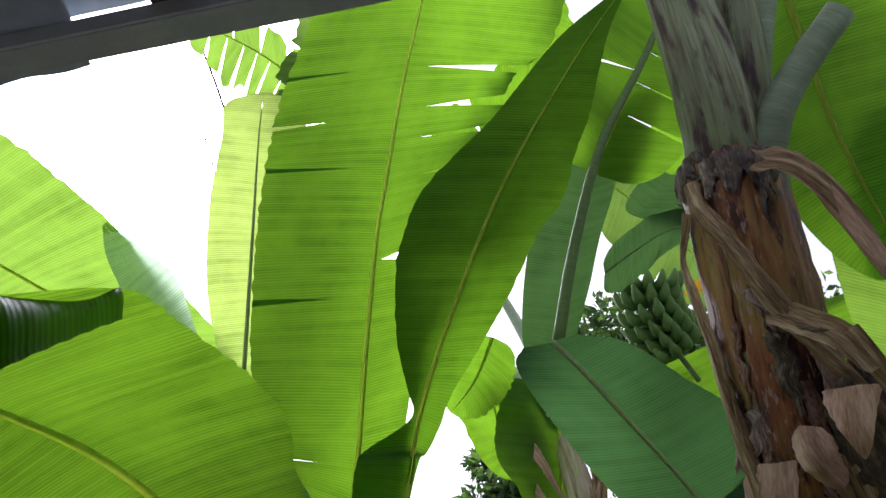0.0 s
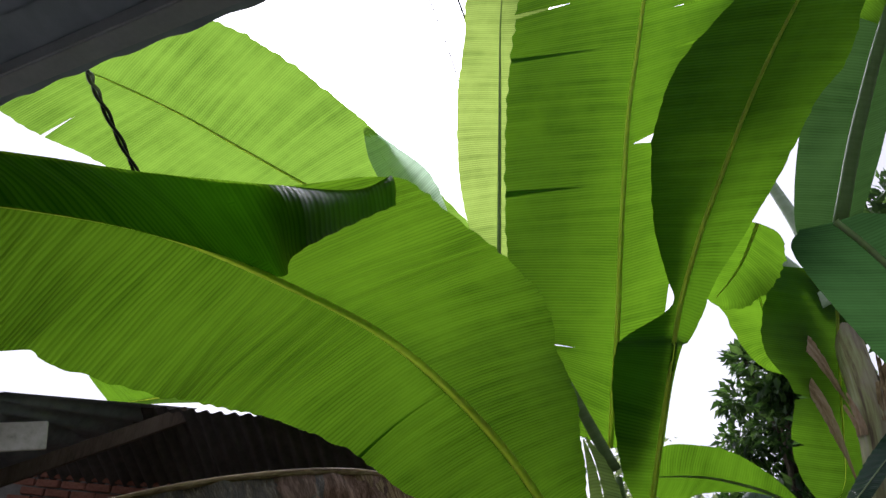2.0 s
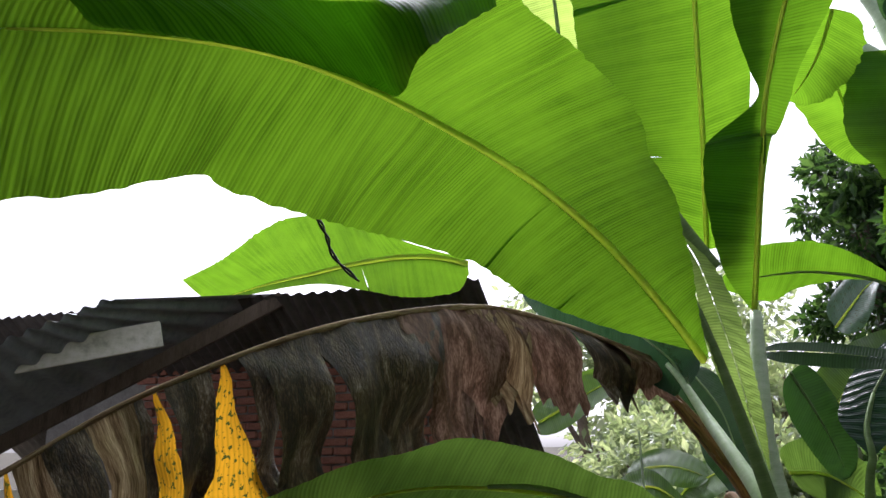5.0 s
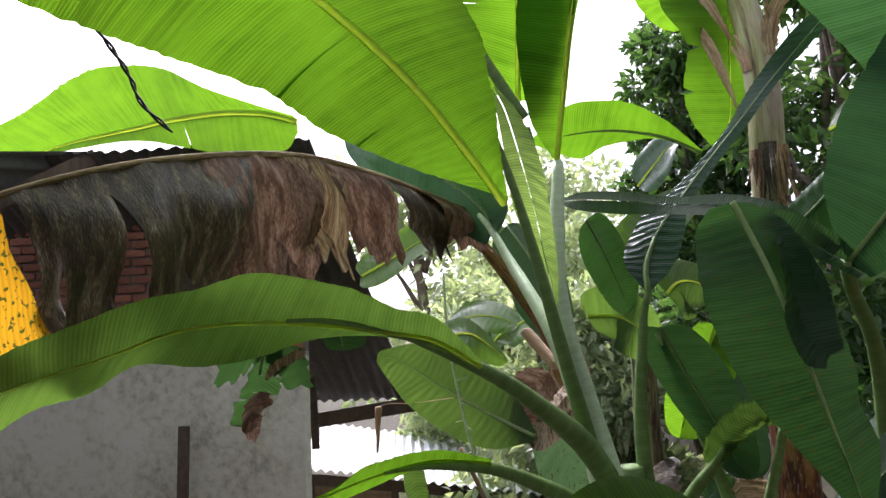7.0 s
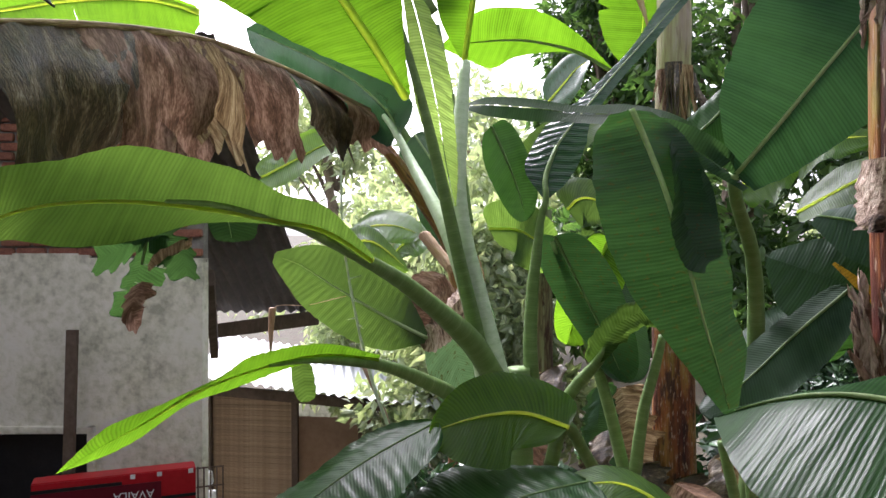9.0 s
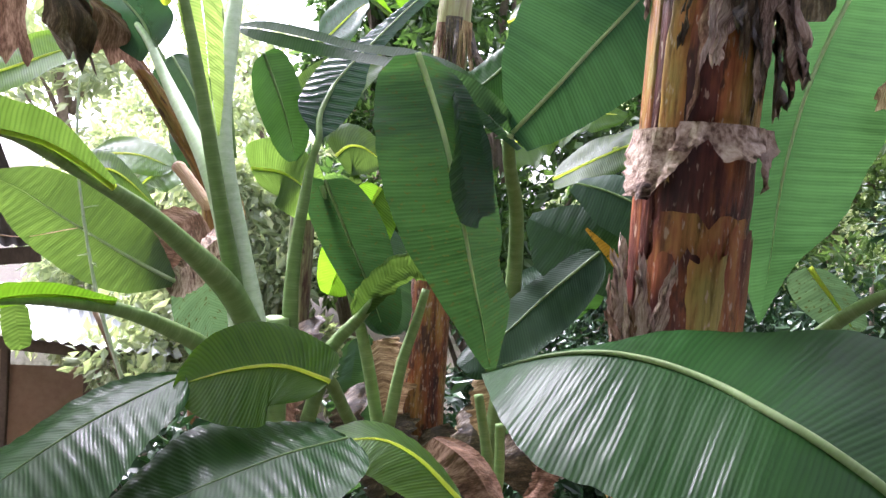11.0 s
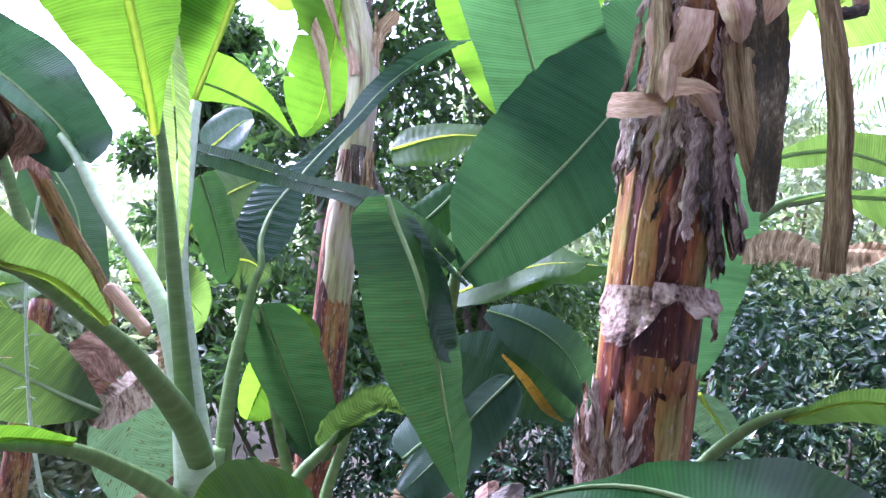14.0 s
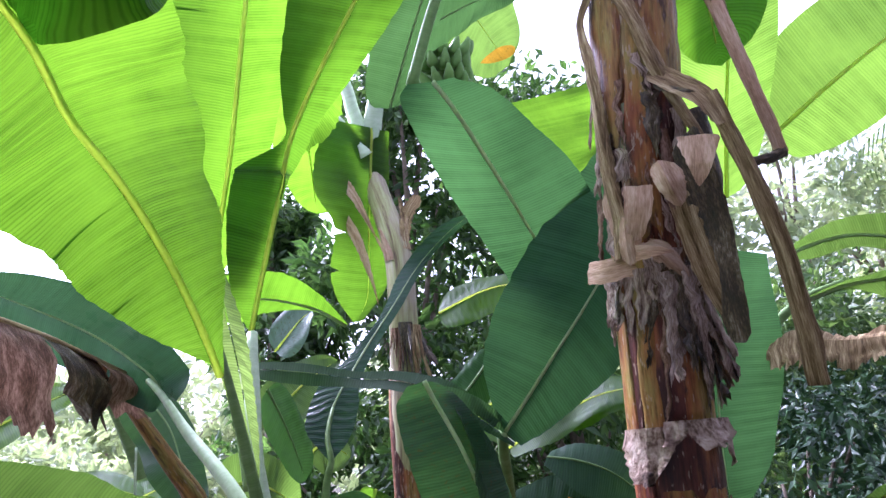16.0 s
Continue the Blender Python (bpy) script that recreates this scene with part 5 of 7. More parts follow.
blade_k = broad_leaf(plant_b, ((0.412, 2.243, 1.750), (0.435, 2.230, 1.691), (0.469, 2.150, 1.565), (0.497, 2.108, 1.451), (0.522, 2.088, 1.354), (0.544, 2.072, 1.261), (0.567, 2.059, 1.175), (0.584, 2.049, 1.103), (0.602, 2.052, 1.057)),
           ((-0.054, -0.009, -0.015), (-0.112, -0.010, -0.017), (-0.149, -0.012, -0.023), (-0.152, -0.007, -0.017), (-0.130, -0.009, -0.029), (-0.087, -0.006, -0.024), (-0.046, -0.004, -0.023), (-0.017, -0.002, -0.011), (-0.002, 0.000, 0.002)),
           ((0.050, 0.032, 0.000), (0.102, 0.069, 0.005), (0.125, 0.075, -0.005), (0.101, 0.066, 0.011), (0.098, 0.063, 0.008), (0.070, 0.053, 0.030), (0.071, 0.054, 0.033), (0.036, 0.028, 0.018), (0.003, 0.003, 0.004)), SPOTTED, rib=RIB_PALE, rib_r=0.0085, wave=0.04, seed=8)
folded_edge(blade_k, ((0.525, 2.292, 1.702), (0.566, 2.261, 1.629), (0.593, 2.221, 1.559), (0.596, 2.170, 1.462), (0.597, 2.157, 1.412)), ((0.489, 2.181, 1.643), (0.488, 2.113, 1.537), (0.476, 2.082, 1.469), (0.501, 2.062, 1.386), (0.540, 2.064, 1.370)), DARK, 0.012, 5)
broad_leaf(plant_b, ((0.688, 2.279, 1.567), (0.613, 2.299, 1.631), (0.535, 2.297, 1.675), (0.462, 2.284, 1.701), (0.394, 2.270, 1.690), (0.363, 2.263, 1.653)),
           ((-0.019, -0.023, -0.011), (-0.032, -0.025, -0.015), (-0.024, -0.024, -0.009), (-0.017, -0.023, -0.013), (-0.000, 0.001, -0.014), (0.003, 0.001, -0.006)),
           ((0.010, 0.001, 0.020), (0.021, 0.002, 0.041), (0.032, 0.024, 0.043), (0.018, 0.021, 0.040), (0.003, 0.020, 0.020), (-0.002, 0.010, 0.007)), DARK, rib=None, wave=0.03, seed=9, pleat=0.0004)
stalk(plant_b, ((0.215, 2.228, 0.987), (0.277, 2.236, 1.083), (0.332, 2.228, 1.151), (0.377, 2.213, 1.222), (0.427, 2.199, 1.266)), (0.021, 0.018, 0.016, 0.011, 0.005), STALK, rough=0.1)
leaf(plant_b, ((0.316, 2.235, 1.150), (0.360, 2.208, 1.226), (0.424, 2.178, 1.275), (0.492, 2.152, 1.255)), (-0.018, 0.012, 0.024), (0.024, -0.02, -0.022), MID, 0.5, seed=11, rib=None, wave=0.25, shape=(0.3, 0.4), ragged=0.2)
stalk(plant_b, ((0.468, 2.607, 0.779), (0.493, 2.618, 0.955), (0.528, 2.627, 1.084), (0.548, 2.632, 1.172)), (0.02, 0.018, 0.016, 0.012), STALK)
stalk(plant_b, ((0.450, 2.655, 0.747), (0.391, 2.670, 0.989), (0.317, 2.684, 1.215), (0.235, 2.648, 1.439)), (0.022, 0.02, 0.016, 0.01), STALK)
leaf(plant_b, ((0.242, 2.649, 1.455), (0.311, 2.620, 1.315), (0.378, 2.592, 1.178), (0.438, 2.583, 1.040)), (-0.100, 0.028, 0.025), (0.089, -0.070, 0.037), SPOTTED, 0.45, seed=14, rib=RIB, wave=0.08, shape=(0.3, 0.5))
leaf(plant_b, ((0.418, 2.850, 1.450), (0.367, 2.793, 1.345), (0.320, 2.786, 1.240), (0.282, 2.778, 1.120)), (-0.071, -0.045, 0.031), (0.083, -0.049, -0.047), GREEN, 0.45, seed=15, wave=0.08)
leaf(plant_b, ((0.050, 2.720, 1.791), (0.094, 2.714, 1.695), (0.131, 2.708, 1.599), (0.159, 2.702, 1.502)), (-0.052, -0.053, -0.043), (0.054, 0.054, 0.055), WET, 0.5, seed=16, wave=0.1)
leaf(plant_b, ((0.261, 2.071, 1.035), (0.167, 2.043, 1.069), (0.077, 1.973, 1.075), (-0.019, 1.902, 1.058)), (0.006, -0.143, -0.072), (-0.007, 0.126, 0.068), GREEN, 0.42, seed=17, rib=RIB, rib_r=0.006, wave=0.06, shape=(0.35, 0.6))
leaf(plant_b, ((-0.006, 1.942, 1.071), (-0.117, 1.839, 1.024), (-0.199, 1.736, 0.978), (-0.286, 1.611, 0.914)), (-0.082, 0.074, -0.010), (0.091, -0.147, -0.033), WET, 0.45, seed=1, rib=RIB, rib_r=0.004, wave=0.14, shape=(0.4, 0.4), pleat=0.0013)
leaf(plant_b, ((0.295, 1.937, 0.962), (0.186, 1.856, 0.959), (0.066, 1.774, 0.937), (-0.082, 1.691, 0.897)), (-0.085, 0.108, 0.028), (0.074, -0.174, -0.011), WET, 0.4, seed=2, rib=RIB, rib_r=0.004, wave=0.14, shape=(0.35, 0.5), pleat=0.0013)
leaf(plant_b, ((0.508, 1.871, 0.867), (0.428, 1.915, 0.933), (0.354, 1.937, 0.961), (0.268, 1.936, 0.954)), (-0.067, -0.090, -0.020), (-0.011, 0.093, 0.018), LIGHT, 0.5, seed=3, rib=RIB, rib_r=0.006, wave=0.1, shape=(0.35, 0.4))
leaf(plant_b, ((0.475, 2.016, 0.941), (0.512, 1.965, 0.930), (0.551, 1.934, 0.898), (0.592, 1.909, 0.833)), (-0.057, 0.020, -0.027), (0.058, 0.071, -0.007), DRY_RED, 0.5, seed=4, rib=None, wave=0.2, shape=(0.3, 0.3), name='dry_rag')
stalk(plant_b, ((0.223, 2.115, 0.937), (0.255, 2.101, 1.033), (0.326, 2.214, 0.905), (0.447, 2.302, 0.717)), (0.016, 0.016, 0.016, 0.016), STALK)
plant_c = thing("banana_plant", (1.046, 1.281, GROUND), "banana sucker with one large wet glossy leaf", "banana plant", "banana plants")
pseudostem(plant_c, ((1.019, 1.194, GROUND), (0.969, 1.194, 1.106)), (0.05, 0.02), STALK)
broad_leaf(plant_c, ((0.911, 1.238, 1.075), (0.868, 1.286, 1.123), (0.819, 1.344, 1.161), (0.785, 1.401, 1.182), (0.755, 1.486, 1.199), (0.700, 1.562, 1.211), (0.637, 1.619, 1.209), (0.570, 1.672, 1.188), (0.488, 1.740, 1.143)),
           ((-0.011, -0.005, -0.004), (-0.146, -0.134, -0.092), (-0.169, -0.162, -0.120), (-0.160, -0.160, -0.127), (-0.157, -0.166, -0.135), (-0.149, -0.164, -0.130), (-0.142, -0.144, -0.121), (-0.090, -0.082, -0.074), (-0.001, -0.009, -0.003)),
           ((0.036, 0.012, 0.005), (0.310, 0.091, 0.041), (0.314, 0.109, 0.062), (0.267, 0.156, 0.080), (0.161, 0.139, 0.057), (0.088, 0.106, 0.031), (0.032, 0.030, 0.010), (-0.000, 0.011, 0.000), (0.004, 0.005, 0.001)), WET, rib=RIB_PALE, rib_r=0.0075, wave=0.035, seed=8, pleat=0.0006)
broad_leaf(plant_c, ((1.493, 2.162, 2.120), (1.415, 2.174, 1.939), (1.348, 2.162, 1.776), (1.295, 2.141, 1.590), (1.271, 2.123, 1.455), (1.258, 2.112, 1.323), (1.247, 2.107, 1.199)),
           ((-0.056, -0.007, -0.011), (-0.157, -0.019, -0.023), (-0.179, -0.022, -0.033), (-0.144, -0.014, -0.023), (-0.106, -0.013, -0.017), (-0.065, -0.010, -0.013), (-0.004, -0.001, 0.000)),
           ((0.123, -0.009, -0.015), (0.204, -0.011, 0.008), (0.246, -0.016, -0.010), (0.226, -0.013, 0.013), (0.172, -0.009, 0.005), (0.066, -0.001, 0.015), (0.007, 0.000, 0.007)), SHEEN, rib=RIB_PALE, rib_r=0.008, wave=0.035, seed=9)
stalk(plant_c, ((0.591, 2.121, 1.005), (0.620, 2.113, 0.873), (0.637, 2.105, 0.752)), (0.012, 0.014, 0.016), STALK)
stalk(plant_c, ((0.674, 2.215, 0.912), (0.681, 2.209, 0.803), (0.675, 2.203, 0.713)), (0.012, 0.014, 0.016), STALK)
trunk_plant = thing("banana_plant", (0.893, 1.878, GROUND), "mature banana plant with thick brown peeling stem and dry sheaths", "banana plant", "banana plants")
TRUNK_AXIS = ((0.923, 1.858, GROUND), (0.913, 1.858, 1.000), (0.896, 1.839, 1.215), (0.880, 1.815, 1.430), (0.863, 1.785, 1.645), (0.846, 1.748, 1.860), (0.829, 1.707, 2.075), (0.812, 1.659, 2.290), (0.794, 1.605, 2.505), (0.777, 1.546, 2.720))
pseudostem(trunk_plant, TRUNK_AXIS[:7], (0.14, 0.106, 0.104, 0.102, 0.1, 0.099, 0.098, 0.098), TRUNK, 30, 0.05)
pseudostem(trunk_plant, TRUNK_AXIS[5:], (0.092, 0.097, 0.1, 0.101, 0.1, 0.096), TRUNK_DARK, 30, 0.07)
stalk(trunk_plant, ((0.780, 1.634, 2.510), (0.759, 1.525, 2.698), (0.730, 1.446, 2.846), (0.666, 1.334, 3.075)), (0.075, 0.078, 0.07, 0.06), TRUNK_TOP, rough=0.05, flat=0.9, sides=16)
stalk(trunk_plant, ((0.809, 1.579, 2.637), (0.825, 1.487, 2.834), (0.812, 1.382, 3.033)), (0.05, 0.05, 0.045), TRUNK_TOP, rough=0.06, flat=0.8)
stalk(trunk_plant, ((0.817, 1.553, 2.569), (0.830, 1.472, 2.700), (0.882, 1.412, 2.799), (0.977, 1.332, 2.905)), (0.05, 0.036, 0.032, 0.03), STALK_GREY, rough=0.04)
stalk(trunk_plant, ((0.864, 1.585, 2.799), (0.880, 1.499, 2.953), (0.896, 1.413, 3.072)), (0.04, 0.03, 0.03), STALK_GREY)
for a0, a1, z0, z1, mat, lift in (
        (2.4, 2.98, 0.88, 1.95, OLIVE, 0.003), (2.85, 3.3, 0.9, 1.95, TRUNK, 0.006), (-3.15, -2.72, 1.35, 1.95, PURPLE, 0.004), (-2.8, -2.42, 1.5, 1.96, OLIVE, 0.009),
        (-2.5, -1.85, 1.5, 1.9, PURPLE, 0.005), (-1.98, -0.7, 1.45, 1.9, RUST, 0.003), (-2.75, -0.7, 1.38, 1.56, PURPLE, 0.006), (-2.7, -0.9, 1.24, 1.43, RUST, 0.009),
        (-2.6, -1.85, 0.88, 1.36, PURPLE, 0.012), (-2.0, -1.45, 0.88, 1.37, OLIVE, 0.015), (-1.55, -0.7, 0.9, 1.4, TRUNK, 0.012), (-3.6, -2.5, 0.88, 1.35, RUST, 0.004),
        (-3.6, -2.55, 2.22, 2.665, UPPER_OLIVE, 0.008), (-2.5, -1.95, 2.0, 2.62, TRUNK_DARK, 0.012), (-2.1, -1.1, 2.34, 2.6, UPPER_OLIVE, 0.01), (-3.3, -2.5, 1.95, 2.3, TRUNK_TOP, 0.006), (-2.3, -1.2, 1.93, 2.36, TRUNK_DARK, 0.006)):
    sheath_panel(trunk_plant, a0, a1, z0, z1, mat, lift, round(a0 * 7 + z1 * 13, 2))
leaf(trunk_plant, ((0.999, 1.492, 3.180), (1.065, 1.608, 3.013), (1.121, 1.692, 2.841), (1.229, 1.800, 2.563)), (-0.186, 0.024, 0.001), (0.238, -0.086, 0.132), GREEN, 0.45, seed=1, rib=RIB, rib_r=0.01, wave=0.03, shape=(0.2, 0.3))
leaf(trunk_plant, ((1.361, 2.017, 2.244), (1.322, 1.911, 2.476), (1.291, 1.809, 2.680), (1.266, 1.676, 2.984)), (-0.188, 0.049, 0.021), (0.125, -0.068, 0.011), LIGHT, 0.5, seed=2, wave=0.04, shape=(0.4, 0.3))
leaf(trunk_plant, ((1.494, 1.917, 2.417), (1.585, 1.799, 2.511), (1.683, 1.681, 2.599), (1.911, 1.489, 2.772)), (-0.158, 0.066, 0.144), (0.103, 0.052, -0.157), LIGHT, 0.45, seed=3, wave=0.06, shape=(0.35, 0.35))
leaf(trunk_plant, ((0.679, 1.530, 2.651), (0.698, 1.492, 2.641), (0.725, 1.475, 2.622), (0.748, 1.479, 2.588)), (-0.003, 0.007, -0.012), (0.008, -0.002, 0.012), DRY_BLACK, 0.5, seed=3, rib=None, name='dry_sheath', nu=26, nv=4, ragged=.25, fibre=True, wave=0.3, shape=(0.06, 0.35))
leaf(trunk_plant, ((0.767, 1.463, 2.629), (0.808, 1.453, 2.649), (0.843, 1.463, 2.660), (0.875, 1.504, 2.651)), (0.003, 0.006, -0.016), (-0.006, 0.002, 0.016), DRY_BLACK, 0.5, seed=4, rib=None, name='dry_sheath', nu=26, nv=4, ragged=.25, fibre=True, wave=0.3, shape=(0.06, 0.35))
leaf(trunk_plant, ((0.785, 1.427, 2.610), (0.831, 1.418, 2.586), (0.887, 1.431, 2.531), (0.966, 1.474, 2.431)), (-0.043, -0.003, 0.007), (-0.007, -0.009, 0.048), DRY, 0.5, seed=9, rib=None, name='dry_sheath', nu=40, nv=5, wave=0.03, shape=(0.08, 0.25), ragged=0.12, fibre=True)
leaf(trunk_plant, ((0.760, 1.528, 2.360), (0.794, 1.484, 2.310), (0.826, 1.443, 2.258), (0.853, 1.430, 2.188)), (-0.024, -0.001, -0.035), (0.003, -0.004, 0.016), DRY, 0.5, seed=10, rib=None, name='dry_sheath', nu=40, nv=5, wave=0.06, shape=(0.08, 0.25), ragged=0.12, fibre=True)
stalk(trunk_plant, ((0.832, 1.441, 2.258), (0.909, 1.438, 2.047), (0.971, 1.454, 1.868), (1.033, 1.497, 1.635)), (0.018, 0.022, 0.022, 0.026), DRY, rough=0.3, flat=0.5, name='dry_stalk')
stalk(trunk_plant, ((0.865, 1.443, 2.595), (0.926, 1.448, 2.417), (0.979, 1.451, 2.256), (1.028, 1.465, 2.141)), (0.018, 0.018, 0.017, 0.015), DRY_PALE, rough=0.2, flat=0.5, name='dry_stalk')
stalk(trunk_plant, ((1.032, 1.463, 2.145), (0.999, 1.478, 2.133), (0.958, 1.496, 2.128)), (0.014, 0.013, 0.01), DRY_BLACK, rough=0.3, name='dry_stalk')
stalk(trunk_plant, ((0.906, 1.572, 2.290), (0.922, 1.581, 2.153), (0.929, 1.595, 2.015), (0.933, 1.612, 1.877)), (0.024, 0.024, 0.022, 0.018), DRY_BLACK, rough=0.3, flat=0.6, name='dry_stalk')
leaf(trunk_plant, ((0.827, 1.525, 2.203), (0.871, 1.532, 2.040), (0.892, 1.545, 1.890), (0.931, 1.573, 1.739)), (-0.023, 0.048, -0.018), (0.018, -0.022, 0.014), DRY_BLACK, 0.5, seed=15, rib=None, name='dry_sheath', nu=40, nv=5, wave=0.2, shape=(0.08, 0.25), ragged=0.12, fibre=True)
leaf(trunk_plant, ((0.824, 1.579, 2.095), (0.848, 1.581, 1.977), (0.877, 1.578, 1.872), (0.941, 1.585, 1.759)), (-0.022, 0.023, -0.003), (0.020, -0.023, 0.024), DRY, 0.5, seed=16, rib=None, name='dry_sheath', nu=40, nv=5, wave=0.2, shape=(0.08, 0.25), ragged=0.12, fibre=True)
leaf(trunk_plant, ((0.780, 1.612, 2.214), (0.816, 1.601, 2.193), (0.874, 1.596, 2.196), (0.945, 1.608, 2.210)), (-0.021, 0.078, -0.088), (-0.013, 0.005, 0.014), DRY_PALE, 0.5, seed=17, rib=None, name='dry_sheath', nu=40, nv=5, wave=0.12, shape=(0.3, 0.3), ragged=0.12, fibre=True)
leaf(trunk_plant, ((0.743, 1.692, 2.137), (0.765, 1.657, 2.152), (0.799, 1.642, 2.153), (0.818, 1.697, 2.092)), (0.000, 0.055, -0.060), (-0.036, 0.016, 0.031), DRY_RED, 0.5, seed=1, rib=None, name='dry_sheath', nu=40, nv=5, wave=0.12, shape=(0.3, 0.3), ragged=0.12, fibre=True)
leaf(trunk_plant, ((0.755, 1.548, 2.141), (0.745, 1.520, 2.098), (0.755, 1.516, 2.059), (0.793, 1.542, 2.033)), (-0.008, 0.031, -0.006), (0.041, -0.011, -0.002), DRY_PALE, 0.4, seed=2, rib=None, name='dry_sheath', nu=40, nv=5, wave=0.1, shape=(0.12, 0.3), ragged=0.12, fibre=True)
leaf(trunk_plant, ((0.714, 1.578, 2.090), (0.703, 1.572, 2.048), (0.701, 1.585, 2.007), (0.709, 1.614, 1.973)), (-0.021, 0.024, 0.008), (0.030, -0.016, 0.001), DRY_PALE, 0.25, seed=3, rib=None, name='dry_sheath', nu=40, nv=5, wave=0.05, shape=(0.03, 0.3), ragged=0.12, fibre=True)
leaf(trunk_plant, ((0.693, 1.615, 2.030), (0.690, 1.615, 1.994), (0.689, 1.615, 1.957), (0.703, 1.631, 1.921)), (-0.005, 0.020, 0.014), (0.016, -0.010, 0.013), DRY_PALE, 0.6, seed=4, rib=None, name='dry_sheath', nu=40, nv=5, wave=0.04, shape=(0.4, 0.1), ragged=0.12, fibre=True)
leaf(trunk_plant, ((0.708, 1.610, 1.948), (0.721, 1.584, 1.944), (0.740, 1.566, 1.941), (0.768, 1.557, 1.936)), (-0.003, 0.004, -0.020), (-0.006, -0.005, 0.014), DRY_PALE, 0.12, seed=5, rib=None, name='dry_sheath', nu=40, nv=5, wave=0.05, shape=(0.03, 0.8), ragged=0.12, fibre=True)
leaf(trunk_plant, ((0.755, 1.522, 2.309), (0.777, 1.487, 2.285), (0.798, 1.462, 2.267), (0.840, 1.442, 2.242)), (0.003, -0.002, -0.010), (0.003, -0.006, 0.004), DRY_BLACK, 0.3, seed=6, rib=None, name='dry_sheath', nu=40, nv=5, wave=0.05, shape=(0.08, 0.25), ragged=0.12, fibre=True)
leaf(trunk_plant, ((0.836, 1.503, 2.189), (0.819, 1.489, 2.146), (0.815, 1.490, 2.107), (0.829, 1.517, 2.073)), (-0.031, 0.034, 0.007), (0.034, -0.031, -0.008), DRY_PALE, 0.14, seed=7, rib=None, name='dry_sheath', nu=40, nv=5, wave=0.06, shape=(0.03, 0.75), ragged=0.12, fibre=True)
leaf(trunk_plant, ((0.678, 1.770, 1.939), (0.690, 1.721, 1.933), (0.720, 1.689, 1.936), (0.755, 1.671, 1.942)), (0.003, -0.003, -0.029), (0.006, 0.006, 0.027), DRY_PALE, 0.5, seed=8, rib=None, name='dry_sheath', nu=40, nv=5, wave=0.02, shape=(0.02, 0.02), ragged=0.12, fibre=True)
leaf(trunk_plant, ((0.728, 1.686, 2.136), (0.726, 1.672, 2.073), (0.731, 1.666, 2.003), (0.745, 1.666, 1.939)), (-0.025, 0.023, -0.035), (0.052, -0.023, 0.058), DRY_PALE, 0.5, seed=9, rib=None, name='dry_sheath', nu=40, nv=5, wave=0.08, shape=(0.1, 0.5), ragged=0.12, fibre=True)
leaf(trunk_plant, ((0.791, 1.656, 2.227), (0.791, 1.616, 2.165), (0.815, 1.608, 2.110), (0.842, 1.622, 2.062)), (-0.011, 0.027, -0.027), (0.042, -0.013, 0.015), DRY_PALE, 0.5, seed=10, rib=None, name='dry_sheath', nu=40, nv=5, wave=0.1, shape=(0.2, 0.4), ragged=0.12, fibre=True)
leaf(trunk_plant, ((0.751, 1.658, 1.968), (0.777, 1.619, 1.953), (0.806, 1.616, 1.926), (0.857, 1.625, 1.885)), (-0.012, 0.026, -0.006), (0.011, -0.005, 0.028), DRY_PALE, 0.5, seed=11, rib=None, name='dry_sheath', nu=40, nv=5, wave=0.1, shape=(0.1, 0.5), ragged=0.12, fibre=True)
# dry sheaths round the thick stem
ribbon(trunk_plant, TRUNK_AXIS, ((-2.75, 2.63, 0.118), (-2.6, 2.57, 0.13), (-2.25, 2.48, 0.135), (-1.9, 2.36, 0.135), (-1.55, 2.27, 0.14), (-1.1, 2.19, 0.15), (-0.8, 2.1, 0.16)), 0.042, DRY, 3)
ribbon(trunk_plant, TRUNK_AXIS, ((-3.1, 2.6, 0.11), (-3.5, 2.53, 0.125), (-3.25, 2.43, 0.125), (-3.1, 2.33, 0.12), (-3.05, 2.24, 0.118), (-2.95, 2.14, 0.118), (-2.8, 2.04, 0.12), (-2.75, 1.95, 0.122)), 0.05, DRY, 8)
shag(trunk_plant, TRUNK_AXIS, -4.0, -0.2, 1.97, 1.88, 26, (DRY_GREY, DRY_GREY, DRY_GREY, DRY_BLACK), 0.1, 0.14, 0.05, 0.01, 11)
shag(trunk_plant, TRUNK_AXIS, -2.1, -0.1, 1.95, 1.78, 20, (DRY_GREY, DRY_RED, DRY_BLACK), 0.102, 0.2, 0.045, 0.035, 47)
shag(trunk_plant, TRUNK_AXIS, -3.9, -1.2, 2.42, 2.05, 22, (DRY_GREY, DRY_BLACK, DRY_RED), 0.1, 0.15, 0.04, 0.012, 71)
shag(trunk_plant, TRUNK_AXIS, -4.1, -2.45, 1.06, 1.2, 24, (DRY_GREY, DRY_GREY, DRY_RED), 0.112, 0.16, 0.045, 0.022, 93, True)
torn_sheath(trunk_plant, TRUNK_AXIS, -3.25, -2.2, 1.575, 1.43, DRY_CRUMPLED, 0.1, 0.022, 0.025, 2, 0.016, 5)
torn_sheath(trunk_plant, TRUNK_AXIS, -2.3, -0.95, 1.585, 1.45, DRY_CRUMPLED, 0.1, 0.024, 0.03, 3, 0.018, 8)
torn_sheath(trunk_plant, TRUNK_AXIS, -3.6, -2.5, 2.69, 2.61, DRY_BLACK, 0.1, 0.012, 0.004, 5, 0.008, 31)
torn_sheath(trunk_plant, TRUNK_AXIS, -2.5, -1.2, 2.66, 2.54, DRY_BLACK, 0.1, 0.014, 0.006, 6, 0.01, 37)
